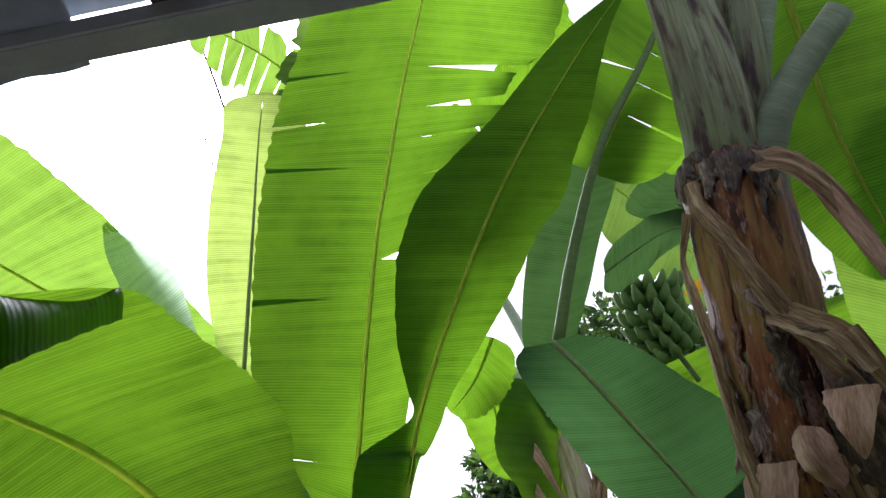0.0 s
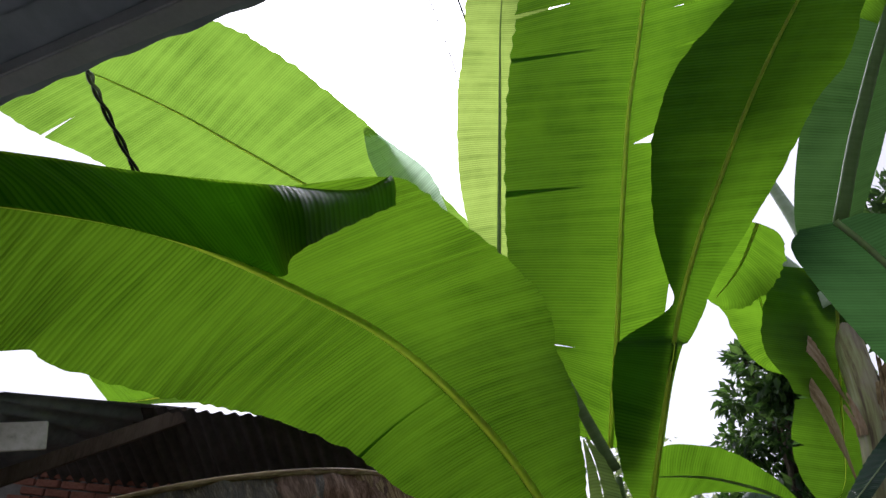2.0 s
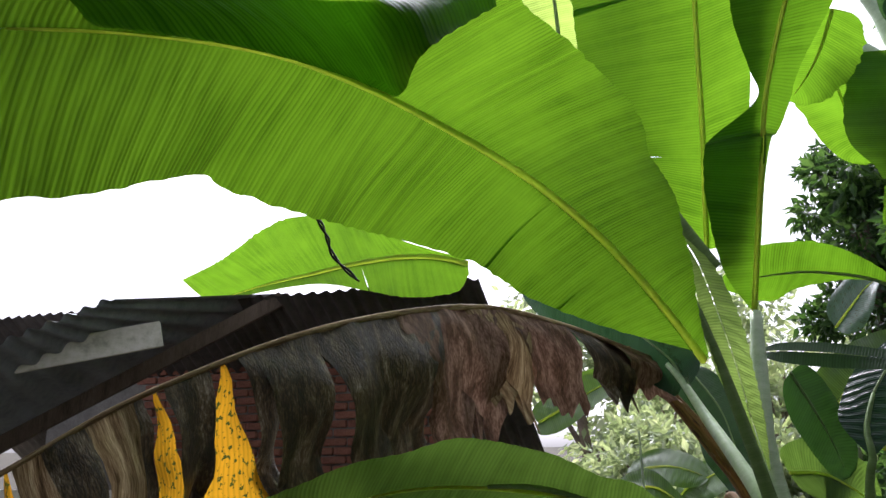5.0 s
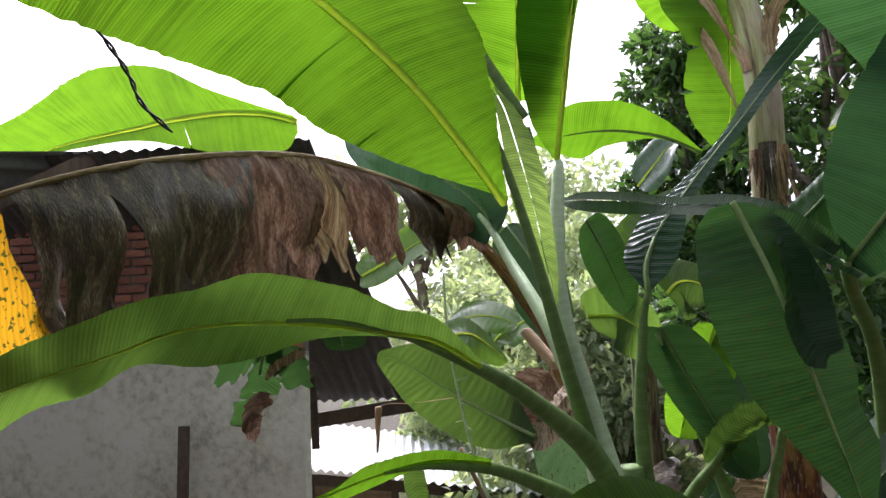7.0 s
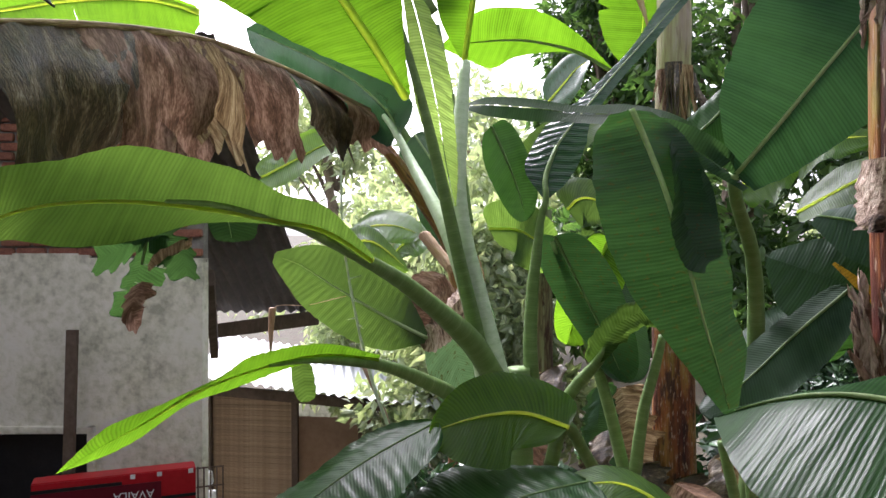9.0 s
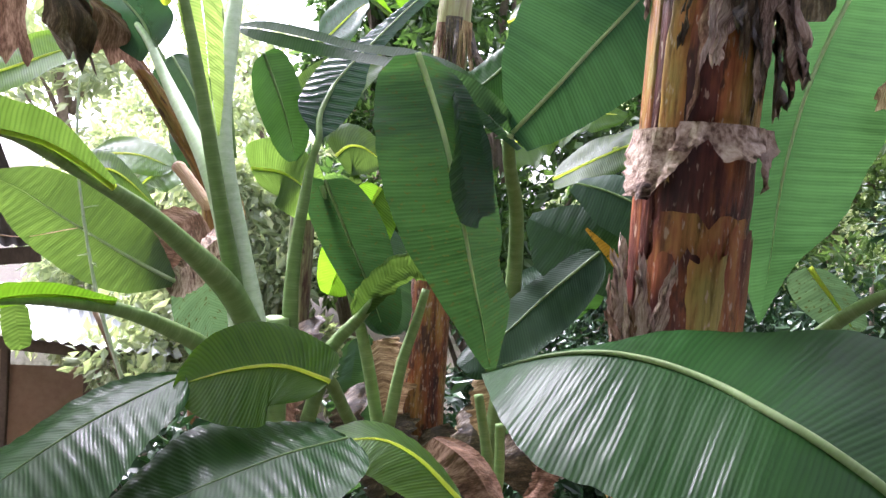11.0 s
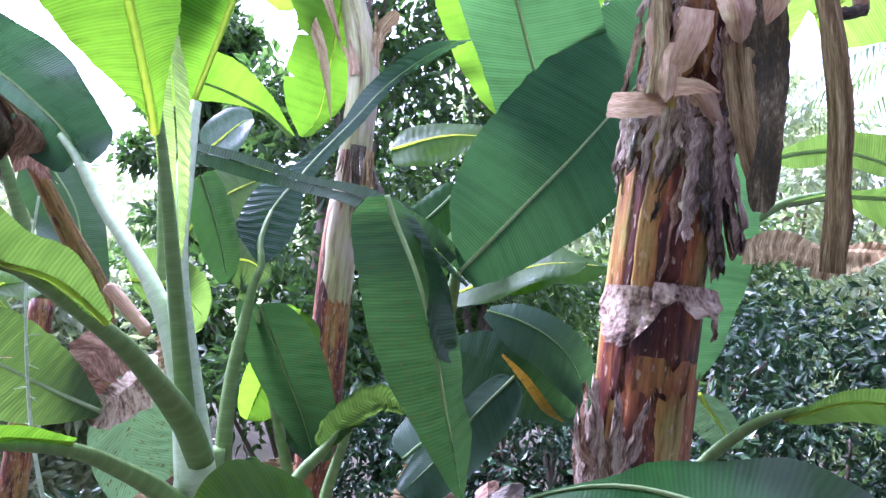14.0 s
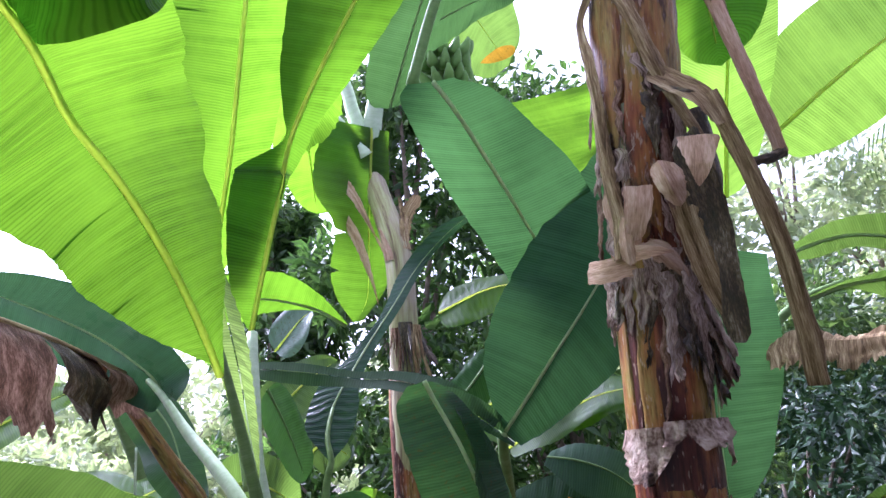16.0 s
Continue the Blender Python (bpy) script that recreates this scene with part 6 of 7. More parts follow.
fruit_plant = thing("banana_plant", (0.687, 3.312, GROUND), "fruiting banana plant with green bunch and dry sheaths", "banana plant", "banana plants")
pseudostem(fruit_plant, ((0.737, 3.312, GROUND), (0.687, 3.312, 1.445), (0.678, 3.253, 1.902)), (0.105, 0.085, 0.066), TRUNK_DARK, 18, 0.08)
pseudostem(fruit_plant, ((0.687, 3.312, 1.445), (0.678, 3.253, 1.902), (0.677, 3.248, 2.374), (0.659, 3.465, 2.778), (0.642, 3.546, 3.101)), (0.064, 0.062, 0.06, 0.055, 0.05), PALE_STEM, 18, 0.06)
stalk(fruit_plant, ((0.631, 3.481, 2.954), (0.565, 3.453, 3.141), (0.525, 3.430, 3.274), (0.385, 3.352, 3.542)), (0.05, 0.035, 0.028, 0.02), STALK_WAXY)
stalk(fruit_plant, ((0.643, 3.469, 2.979), (0.665, 3.402, 3.185), (0.714, 3.381, 3.388), (0.790, 3.380, 3.678)), (0.05, 0.04, 0.03, 0.02), STALK_WAXY)
stalk(fruit_plant, ((0.607, 3.448, 2.910), (0.518, 3.443, 3.046), (0.441, 3.445, 3.142), (0.403, 3.441, 3.209)), (0.05, 0.03, 0.025, 0.02), STALK_WAXY)
stalk(fruit_plant, ((0.522, 2.476, 2.774), (0.586, 2.350, 3.034), (0.693, 2.190, 3.338), (0.856, 2.056, 3.604), (0.984, 1.936, 3.851)), (0.02, 0.018, 0.015, 0.012, 0.009), RIB_DIM)
leaf(fruit_plant, ((0.671, 2.280, 3.299), (0.769, 2.163, 3.458), (0.855, 2.061, 3.596), (1.003, 1.936, 3.850)), (-0.190, 0.002, 0.099), (0.253, 0.108, -0.073), GREEN, 0.5, seed=8, wave=0.04, shape=(0.3, 0.3), tears=((1, 0.3, 0.02), (1, 0.45, 0.015), (1, 0.6, 0.02), (0, 0.5, 0.02)))
broad_leaf(fruit_plant, ((0.445, 2.075, 2.575), (0.509, 2.098, 2.513), (0.607, 2.147, 2.408), (0.720, 2.220, 2.298), (0.828, 2.290, 2.186), (0.956, 2.353, 2.054), (1.103, 2.430, 1.879)),
           ((-0.076, 0.002, -0.015), (-0.158, -0.006, 0.000), (-0.188, -0.010, 0.000), (-0.187, -0.002, -0.018), (-0.166, 0.005, -0.029), (-0.142, 0.014, -0.052), (-0.022, 0.002, -0.009)),
           ((0.056, -0.015, 0.011), (0.118, -0.045, 0.043), (0.159, -0.052, 0.067), (0.209, -0.053, 0.093), (0.210, -0.064, 0.080), (0.161, -0.069, 0.078), (0.017, -0.012, 0.017)), SHEEN, rib=RIB_PALE, rib_r=0.008, wave=0.02, seed=9)
broad_leaf(fruit_plant, ((1.920, 4.650, 3.877), (2.099, 4.596, 3.529), (2.269, 4.558, 3.217), (2.396, 4.519, 2.931), (2.467, 4.493, 2.751)),
           ((-0.394, 0.147, -0.126), (-0.397, 0.151, -0.190), (-0.387, 0.147, -0.182), (-0.274, 0.104, -0.131), (-0.017, 0.007, -0.020)),
           ((0.816, -0.472, 0.114), (0.507, -0.286, 0.061), (0.199, -0.128, 0.116), (0.055, -0.048, 0.109), (0.015, -0.011, 0.015)), GREEN, rib_r=0.016, wave=0.03, seed=10, step=0.014)
leaf(fruit_plant, ((1.207, 4.186, 4.818), (1.454, 4.298, 4.648), (1.681, 4.416, 4.470), (2.030, 4.604, 4.186)), (-0.248, 0.059, -0.242), (0.168, -0.122, 0.334), MID, 0.5, seed=11, rib=RIB, wave=0.05, shape=(0.3, 0.3))
leaf(fruit_plant, ((1.109, 3.327, 3.874), (1.258, 3.233, 3.998), (1.321, 3.169, 4.084), (1.271, 3.120, 4.155)), (-0.112, -0.015, 0.027), (0.229, 0.022, -0.044), DARK, 0.5, seed=12, wave=0.15, rib=None)
leaf(fruit_plant, ((0.540, 2.792, 2.846), (0.618, 2.552, 3.179), (0.698, 2.404, 3.382), (0.806, 2.210, 3.648)), (-0.159, 0.018, -0.017), (0.095, -0.001, -0.004), DARK, 0.5, seed=13, wave=0.1)
leaf(fruit_plant, ((1.381, 3.709, 3.639), (1.441, 3.693, 3.667), (1.500, 3.674, 3.698), (1.581, 3.653, 3.735)), (-0.043, -0.008, 0.010), (0.021, 0.022, -0.031), YELLOW_SOFT, 0.55, seed=14, wave=0.03, rib=None, shape=(0.9, 0.4))
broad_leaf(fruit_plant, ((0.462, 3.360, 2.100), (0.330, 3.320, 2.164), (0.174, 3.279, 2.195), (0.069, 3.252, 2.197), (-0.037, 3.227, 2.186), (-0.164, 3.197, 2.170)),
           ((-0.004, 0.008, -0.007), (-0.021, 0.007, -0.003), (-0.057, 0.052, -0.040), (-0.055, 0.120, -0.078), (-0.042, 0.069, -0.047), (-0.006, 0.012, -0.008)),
           ((0.006, -0.011, 0.006), (0.011, -0.062, 0.045), (0.027, -0.093, 0.082), (0.031, -0.093, 0.092), (0.013, -0.092, 0.084), (0.006, -0.008, 0.009)), GREEN_DIM, rib=RIB_PALE, rib_r=0.009, wave=0.05, seed=15)
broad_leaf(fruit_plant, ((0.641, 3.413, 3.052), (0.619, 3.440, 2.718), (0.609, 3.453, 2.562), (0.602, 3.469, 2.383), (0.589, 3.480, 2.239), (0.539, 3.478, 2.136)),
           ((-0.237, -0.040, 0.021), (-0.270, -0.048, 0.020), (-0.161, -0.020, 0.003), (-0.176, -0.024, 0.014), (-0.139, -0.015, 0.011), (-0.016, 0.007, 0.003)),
           ((0.083, 0.001, -0.014), (0.094, 0.004, -0.012), (0.100, 0.005, -0.012), (0.100, 0.005, -0.010), (0.075, -0.005, 0.025), (0.032, -0.008, 0.011)), GREEN_DIM, rib_r=0.008, wave=0.09, seed=17, tears=((0, 0.55, 0.7, 0.03), (0, 0.75, 0.75, 0.03)))
leaf(fruit_plant, ((0.460, 3.464, 2.857), (0.532, 3.401, 2.708), (0.586, 3.383, 2.583), (0.635, 3.393, 2.481)), (-0.006, 0.006, -0.048), (0.036, -0.016, -0.027), DRY_PALE, 0.5, seed=1, rib=None, name='dry_sheath', nu=30, nv=4, shape=(0.05, 0.9), wave=0.2, ragged=0.25, fibre=True)
leaf(fruit_plant, ((0.477, 3.464, 2.638), (0.537, 3.411, 2.510), (0.582, 3.409, 2.379), (0.632, 3.440, 2.206)), (-0.023, 0.026, 0.002), (0.019, -0.017, 0.017), DRY_PALE, 0.5, seed=2, rib=None, name='dry_sheath', nu=30, nv=4, shape=(0.05, 0.9), wave=0.2, ragged=0.25, fibre=True)
leaf(fruit_plant, ((0.787, 3.279, 2.676), (0.738, 3.311, 2.591), (0.716, 3.354, 2.471), (0.711, 3.390, 2.349)), (-0.019, 0.008, 0.000), (0.047, -0.023, 0.019), DRY, 0.5, seed=3, rib=None, name='dry_sheath', nu=30, nv=4, wave=0.2, shape=(0.3, 0.4), ragged=0.25, fibre=True)
FRUIT_AXIS = ((0.687, 3.312, 1.0), (0.687, 3.312, 1.445), (0.678, 3.253, 1.902), (0.677, 3.248, 2.374), (0.659, 3.465, 2.778), (0.642, 3.546, 3.101))
for a0, a1, z0, z1, mat, lift, flare, strips in (
        (-2.6, -1.9, 2.06, 1.78, DRY_RED, 0.01, 0.02, 6), (-2.1, -1.3, 2.08, 1.74, DRY_BLACK, 0.015, 0.035, 7), (-1.5, -0.7, 2.07, 1.72, DRY, 0.015, 0.05, 7), (-0.9, -0.1, 2.05, 1.76, DRY_BLACK, 0.012, 0.05, 5),
        (-2.9, -2.2, 2.35, 2.72, DRY_PALE, 0.004, 0.02, 3), (-1.4, -0.6, 2.4, 2.7, DRY, 0.004, 0.03, 3)):
    torn_sheath(fruit_plant, FRUIT_AXIS, a0, a1, z0, z1, mat, 0.062, lift, flare, strips, 0.008, seed=int(a0 * -31 + z0 * 7))
bunch(fruit_plant, ((1.405, 4.318, 4.105), (1.412, 4.391, 3.916), (1.526, 4.503, 3.753), (1.683, 4.630, 3.566)))
plant_d = thing("banana_plant", (0.710, 2.336, GROUND), "banana sucker with broad dark blue-green leaves", "banana plant", "banana plants")
pseudostem(plant_d, ((0.602, 2.439, GROUND), (0.796, 2.616, 1.039), (0.652, 2.289, 1.598)), (0.06, 0.04, 0.015), STALK)
broad_leaf(plant_d, ((0.661, 2.284, 1.599), (0.740, 2.260, 1.700), (0.824, 2.233, 1.812), (0.909, 2.202, 1.925), (0.996, 2.169, 2.052), (1.087, 2.136, 2.187), (1.172, 2.102, 2.323), (1.242, 2.049, 2.451)),
           ((0.033, -0.023, -0.042), (0.039, -0.034, -0.100), (0.062, -0.052, -0.132), (0.072, -0.062, -0.162), (0.080, -0.066, -0.152), (0.076, -0.061, -0.127), (0.052, -0.043, -0.099), (0.012, -0.009, -0.017)),
           ((-0.019, 0.016, 0.042), (-0.109, 0.069, 0.086), (-0.162, 0.099, 0.094), (-0.191, 0.115, 0.098), (-0.194, 0.117, 0.100), (-0.170, 0.105, 0.108), (-0.123, 0.082, 0.129), (-0.018, 0.014, 0.033)), SHEEN, rib=RIB_PALE, rib_r=0.006, wave=0.03, seed=6)
broad_leaf(plant_d, ((0.835, 2.641, 1.394), (0.928, 2.582, 1.357), (1.021, 2.524, 1.317), (1.115, 2.468, 1.252), (1.188, 2.425, 1.197)),
           ((-0.012, -0.014, -0.019), (-0.082, -0.043, -0.109), (-0.076, -0.050, -0.098), (-0.057, -0.036, -0.056), (-0.023, -0.008, -0.009)),
           ((0.019, 0.026, 0.019), (0.064, 0.059, 0.096), (0.088, 0.039, 0.113), (0.098, 0.036, 0.087), (0.074, 0.062, 0.008)), DARK, rib=None, wave=0.05, seed=7)
leaf(plant_d, ((0.721, 2.625, 1.044), (0.813, 2.630, 1.119), (0.907, 2.634, 1.186), (1.031, 2.641, 1.278)), (0.003, -0.103, -0.050), (-0.037, 0.103, 0.051), DARK, 0.5, seed=8, wave=0.1)
broad_leaf(plant_d, ((0.966, 2.634, 1.511), (1.047, 2.582, 1.493), (1.136, 2.526, 1.450), (1.212, 2.484, 1.372), (1.271, 2.460, 1.242)),
           ((-0.030, -0.028, -0.023), (-0.047, -0.054, -0.095), (-0.063, -0.043, -0.096), (-0.073, -0.039, -0.081), (-0.035, -0.026, -0.018)),
           ((0.041, 0.047, 0.019), (0.050, 0.057, 0.057), (0.068, 0.045, 0.062), (0.086, 0.034, 0.047), (0.070, 0.049, 0.014)), DARK, rib=RIB_DIM, rib_r=0.005, wave=0.04, seed=9)
leaf(plant_d, ((1.026, 2.729, 1.088), (0.990, 2.681, 1.127), (1.002, 2.635, 1.198), (1.046, 2.642, 1.295)), (-0.070, 0.086, -0.058), (0.088, -0.011, -0.006), WET, 0.5, seed=10, wave=0.12)
leaf(plant_d, ((0.890, 3.164, 1.632), (1.024, 3.171, 1.736), (1.160, 3.175, 1.790), (1.357, 3.176, 1.808)), (-0.049, -0.108, -0.125), (-0.010, 0.104, 0.058), GREEN, 0.5, seed=11, wave=0.15, ragged=0.3)
broad_leaf(plant_d, ((0.964, 2.518, 1.383), (1.028, 2.483, 1.317), (1.096, 2.446, 1.234), (1.142, 2.419, 1.202)),
           ((-0.004, -0.002, -0.004), (-0.013, -0.005, -0.008), (-0.018, -0.005, -0.006), (-0.004, -0.001, -0.002)),
           ((0.005, 0.001, 0.004), (0.015, 0.001, 0.009), (0.018, 0.001, 0.008), (0.004, 0.000, 0.002)), YELLOW_SOFT, rib=None, wave=0.04, seed=12)
leaf(plant_d, ((1.114, 3.253, 1.547), (1.277, 3.096, 1.660), (1.398, 2.966, 1.725), (1.516, 2.840, 1.746)), (-0.044, -0.071, -0.088), (0.027, 0.112, 0.073), GREEN, 0.5, seed=13, wave=0.12)
leaf(plant_d, ((1.005, 2.501, 1.321), (0.854, 2.467, 1.199), (0.726, 2.422, 1.090), (0.603, 2.372, 1.007)), (-0.041, 0.055, 0.017), (0.040, -0.077, -0.071), DARK, 0.5, seed=14, wave=0.12)
leaf(plant_d, ((0.366, 2.838, 1.378), (0.416, 2.756, 1.281), (0.442, 2.671, 1.162), (0.450, 2.581, 1.041)), (-0.105, 0.035, -0.032), (0.091, 0.081, -0.007), DARK, 0.5, seed=15, wave=0.1)
leaf(plant_d, ((0.723, 2.466, 1.843), (0.633, 2.453, 1.746), (0.545, 2.438, 1.678), (0.450, 2.473, 1.613)), (-0.006, 0.047, 0.055), (0.019, -0.037, -0.073), WET, 0.5, seed=16, wave=0.1)
plant_e = thing("banana_plant", (1.440, 2.128, GROUND), "banana plant with light arching leaves beside the bush", "banana plant", "banana plants")
pseudostem(plant_e, ((1.296, 2.095, GROUND), (1.296, 2.095, 1.107)), (0.07, 0.05), DRY)
stalk(plant_e, ((1.298, 2.097, 1.077), (1.351, 2.022, 1.201), (1.408, 1.935, 1.295), (1.465, 1.853, 1.342)), (0.024, 0.02, 0.016, 0.01), STALK)
leaf(plant_e, ((1.442, 1.898, 1.304), (1.541, 1.773, 1.373), (1.636, 1.650, 1.357), (1.786, 1.502, 1.233)), (0.063, 0.035, -0.068), (-0.082, -0.026, 0.041), MID, 0.5, seed=3, wave=0.06, shape=(0.5, 0.4))
stalk(plant_e, ((1.571, 2.324, 1.674), (1.637, 2.259, 1.837), (1.736, 2.178, 1.946), (1.853, 2.092, 1.997)), (0.022, 0.02, 0.016, 0.01), STALK)
broad_leaf(plant_e, ((1.751, 2.167, 1.946), (1.832, 2.076, 1.978), (1.911, 1.989, 1.981), (1.990, 1.905, 1.975), (2.070, 1.808, 1.944), (2.153, 1.705, 1.894), (2.242, 1.604, 1.830)),
           ((0.008, 0.002, -0.006), (0.024, -0.003, -0.013), (0.093, 0.024, -0.079), (0.144, 0.072, -0.135), (0.147, 0.084, -0.125), (0.063, 0.032, -0.052), (0.008, 0.007, -0.007)),
           ((-0.014, -0.007, 0.005), (-0.017, -0.017, 0.010), (-0.035, -0.053, 0.023), (-0.147, -0.108, 0.063), (-0.233, -0.113, 0.102), (-0.158, -0.066, 0.074), (-0.015, -0.009, 0.006)), MID, rib=RIB_PALE, rib_r=0.008, wave=0.03, seed=5)
broad_leaf(plant_e, ((1.918, 2.393, 2.156), (2.000, 2.333, 2.191), (2.109, 2.256, 2.210), (2.220, 2.183, 2.189), (2.325, 2.118, 2.141), (2.413, 2.065, 2.080)),
           ((0.008, 0.002, -0.007), (0.039, 0.020, -0.043), (0.031, 0.012, -0.039), (0.016, 0.024, -0.044), (0.006, 0.016, -0.026), (-0.001, 0.004, -0.004)),
           ((-0.008, -0.005, 0.006), (-0.036, -0.017, 0.026), (-0.053, -0.029, 0.052), (-0.058, -0.041, 0.074), (-0.058, -0.061, 0.099), (-0.003, -0.006, 0.007)), MID, rib=RIB_PALE, rib_r=0.008, wave=0.03, seed=6)
leaf(plant_e, ((1.500, 2.116, 1.779), (1.609, 2.039, 1.796), (1.707, 1.974, 1.787), (1.844, 1.880, 1.796)), (-0.072, -0.004, -0.062), (0.034, 0.033, 0.032), DRY, 0.5, seed=7, rib=None, wave=0.5, ragged=0.5, name='dry_leaf')
leaf(plant_e, ((1.382, 2.129, 1.340), (1.404, 2.118, 1.308), (1.440, 2.100, 1.260), (1.483, 2.078, 1.197)), (-0.059, 0.043, -0.025), (0.045, -0.031, 0.007), BLUISH, 0.5, seed=8, wave=0.1)
plant_f = thing("banana_plant", (0.237, 3.840, GROUND), "banana plant with bright leaves further back", "banana plant", "banana plants")
pseudostem(plant_f, ((0.202, 3.811, GROUND), (0.202, 3.811, 1.584)), (0.08, 0.05), TRUNK_TOP)
leaf(plant_f, ((0.161, 3.583, 1.698), (0.237, 3.591, 1.812), (0.334, 3.606, 1.902), (0.477, 3.633, 1.990)), (0.049, -0.082, -0.096), (-0.095, 0.073, 0.074), MID, 0.5, seed=11, wave=0.1)
leaf(plant_f, ((0.309, 3.529, 1.572), (0.356, 3.536, 1.615), (0.422, 3.553, 1.613), (0.507, 3.579, 1.564)), (-0.044, -0.101, -0.138), (0.007, 0.096, 0.094), MID, 0.5, seed=12, wave=0.1)
leaf(plant_f, ((-0.012, 3.560, 1.494), (0.102, 3.589, 1.489), (0.190, 3.512, 1.441), (0.274, 3.540, 1.369)), (-0.051, -0.055, -0.116), (0.008, 0.039, 0.135), MID, 0.5, seed=13, wave=0.1)
leaf(plant_f, ((-0.948, 3.411, 1.703), (-0.825, 3.435, 1.770), (-0.703, 3.458, 1.838), (-0.558, 3.488, 1.904)), (0.004, -0.093, -0.097), (-0.095, 0.073, 0.068), LIGHT, 0.5, seed=14, wave=0.1)
leaf(plant_f, ((-0.635, 3.516, 1.423), (-0.539, 3.538, 1.443), (-0.470, 3.558, 1.416), (-0.359, 3.595, 1.315)), (-0.020, -0.103, -0.060), (-0.054, 0.082, 0.080), LIGHT, 0.5, seed=15, wave=0.1)
leaf(plant_f, ((0.233, 3.874, 2.074), (0.315, 3.885, 2.174), (0.369, 3.892, 2.236), (0.421, 3.901, 2.272)), (0.035, -0.087, -0.079), (-0.048, 0.082, 0.094), BLUISH, 0.5, seed=16, wave=0.1)
leaf(plant_f, ((-0.711, 3.937, 1.477), (-0.588, 3.883, 1.512), (-0.461, 3.832, 1.512), (-0.328, 3.783, 1.468)), (-0.011, -0.097, -0.070), (-0.020, 0.109, 0.074), LIGHT, 0.5, seed=17, wave=0.12)
leaf(plant_f, ((-0.361, 3.748, 1.921), (-0.238, 3.609, 1.740), (-0.181, 3.497, 1.564), (-0.120, 3.381, 1.401)), (-0.137, 0.099, -0.033), (0.081, 0.004, 0.032), DARK, 0.5, seed=1, wave=0.12)
leaf(plant_f, ((-0.500, 3.869, 1.315), (-0.448, 3.838, 1.411), (-0.349, 3.792, 1.466), (-0.208, 3.728, 1.525)), (0.062, -0.126, -0.073), (-0.041, 0.119, 0.056), LIGHT, 0.5, seed=2, wave=0.12)
leaf(plant_f, ((0.978, 3.611, 2.196), (1.114, 3.549, 2.261), (1.230, 3.498, 2.298), (1.372, 3.439, 2.311)), (-0.037, -0.078, -0.140), (0.028, 0.087, 0.088), GREEN, 0.5, seed=3, wave=0.12)
leaf(plant_f, ((1.280, 3.112, 1.668), (1.421, 3.048, 1.727), (1.524, 3.004, 1.749), (1.693, 2.936, 1.754)), (-0.066, -0.070, -0.109), (0.059, 0.079, 0.048), GREEN, 0.5, seed=4, wave=0.12)
leaf(plant_f, ((-0.422, 2.965, 4.381), (-0.629, 2.867, 4.530), (-0.786, 2.809, 4.620), (-1.050, 2.734, 4.740)), (-0.088, 0.128, -0.174), (0.019, -0.077, 0.108), LIGHT, 0.5, seed=5, wave=0.1, shape=(0.2, 0.3), tears=((0, 0.2, 0.03), (0, 0.3, 0.02), (0, 0.42, 0.03), (0, 0.52, 0.03), (0, 0.62, 0.03), (0, 0.74, 0.03), (0, 0.86, 0.03), (1, 0.3, 0.05), (1, 0.5, 0.05), (1, 0.7, 0.05)), ragged=0.3)
leaf(plant_f, ((-0.270, 2.451, 4.749), (-0.395, 2.630, 4.505), (-0.516, 2.778, 4.304), (-0.626, 2.942, 4.080)), (-0.080, -0.023, 0.037), (0.093, 0.039, -0.060), MID, 0.5, seed=6, wave=0.1, shape=(0.3, 0.5), tears=((0, 0.3, 0.06), (0, 0.5, 0.05), (0, 0.7, 0.05), (1, 0.4, 0.06), (1, 0.6, 0.06)), ragged=0.3)
# Blown-out leaf: the glare behind it is put into the blade colour.
broad_leaf(plant_f, ((-0.636, 3.051, 2.883), (-0.617, 2.896, 3.215), (-0.600, 2.752, 3.534), (-0.584, 2.622, 3.810), (-0.567, 2.552, 3.944), (-0.559, 2.526, 3.996)),
           ((-0.042, -0.018, -0.006), (-0.139, -0.047, -0.041), (-0.160, -0.064, -0.026), (-0.133, -0.053, -0.023), (-0.129, -0.048, -0.030), (-0.011, -0.002, -0.006)),
           ((0.085, 0.036, 0.011), (0.150, 0.062, 0.022), (0.173, 0.070, 0.028), (0.174, 0.069, 0.031), (0.158, 0.057, 0.040), (0.011, 0.004, 0.002)), OVERLIT, rib=RIB_PALE, rib_r=0.009, wave=0.02, seed=7)
leaf(plant_f, ((0.003, 2.637, 3.267), (0.206, 2.472, 3.486), (0.382, 2.368, 3.623), (0.598, 2.275, 3.741)), (-0.083, -0.082, 0.119), (0.149, 0.029, -0.049), GREEN, 0.5, seed=8, wave=0.1, shape=(0.3, 0.3), ragged=0.3, tears=((0, 0.4, 0.04), (0, 0.6, 0.05), (1, 0.5, 0.04), (1, 0.7, 0.05)))
leaf(fruit_plant, ((0.575, 2.344, 4.507), (0.607, 2.486, 4.306), (0.687, 2.629, 4.102), (0.763, 2.799, 3.858)), (-0.207, 0.023, -0.021), (0.159, 0.000, -0.009), GREEN, 0.5, seed=9, wave=0.1, ragged=0.1)
leaf(fruit_plant, ((1.476, 2.505, 4.576), (1.376, 2.684, 4.330), (1.307, 2.833, 4.125), (1.260, 3.013, 3.876)), (-0.206, 0.015, -0.009), (0.154, 0.020, -0.036), GREEN, 0.5, seed=10, wave=0.1, ragged=0.1)
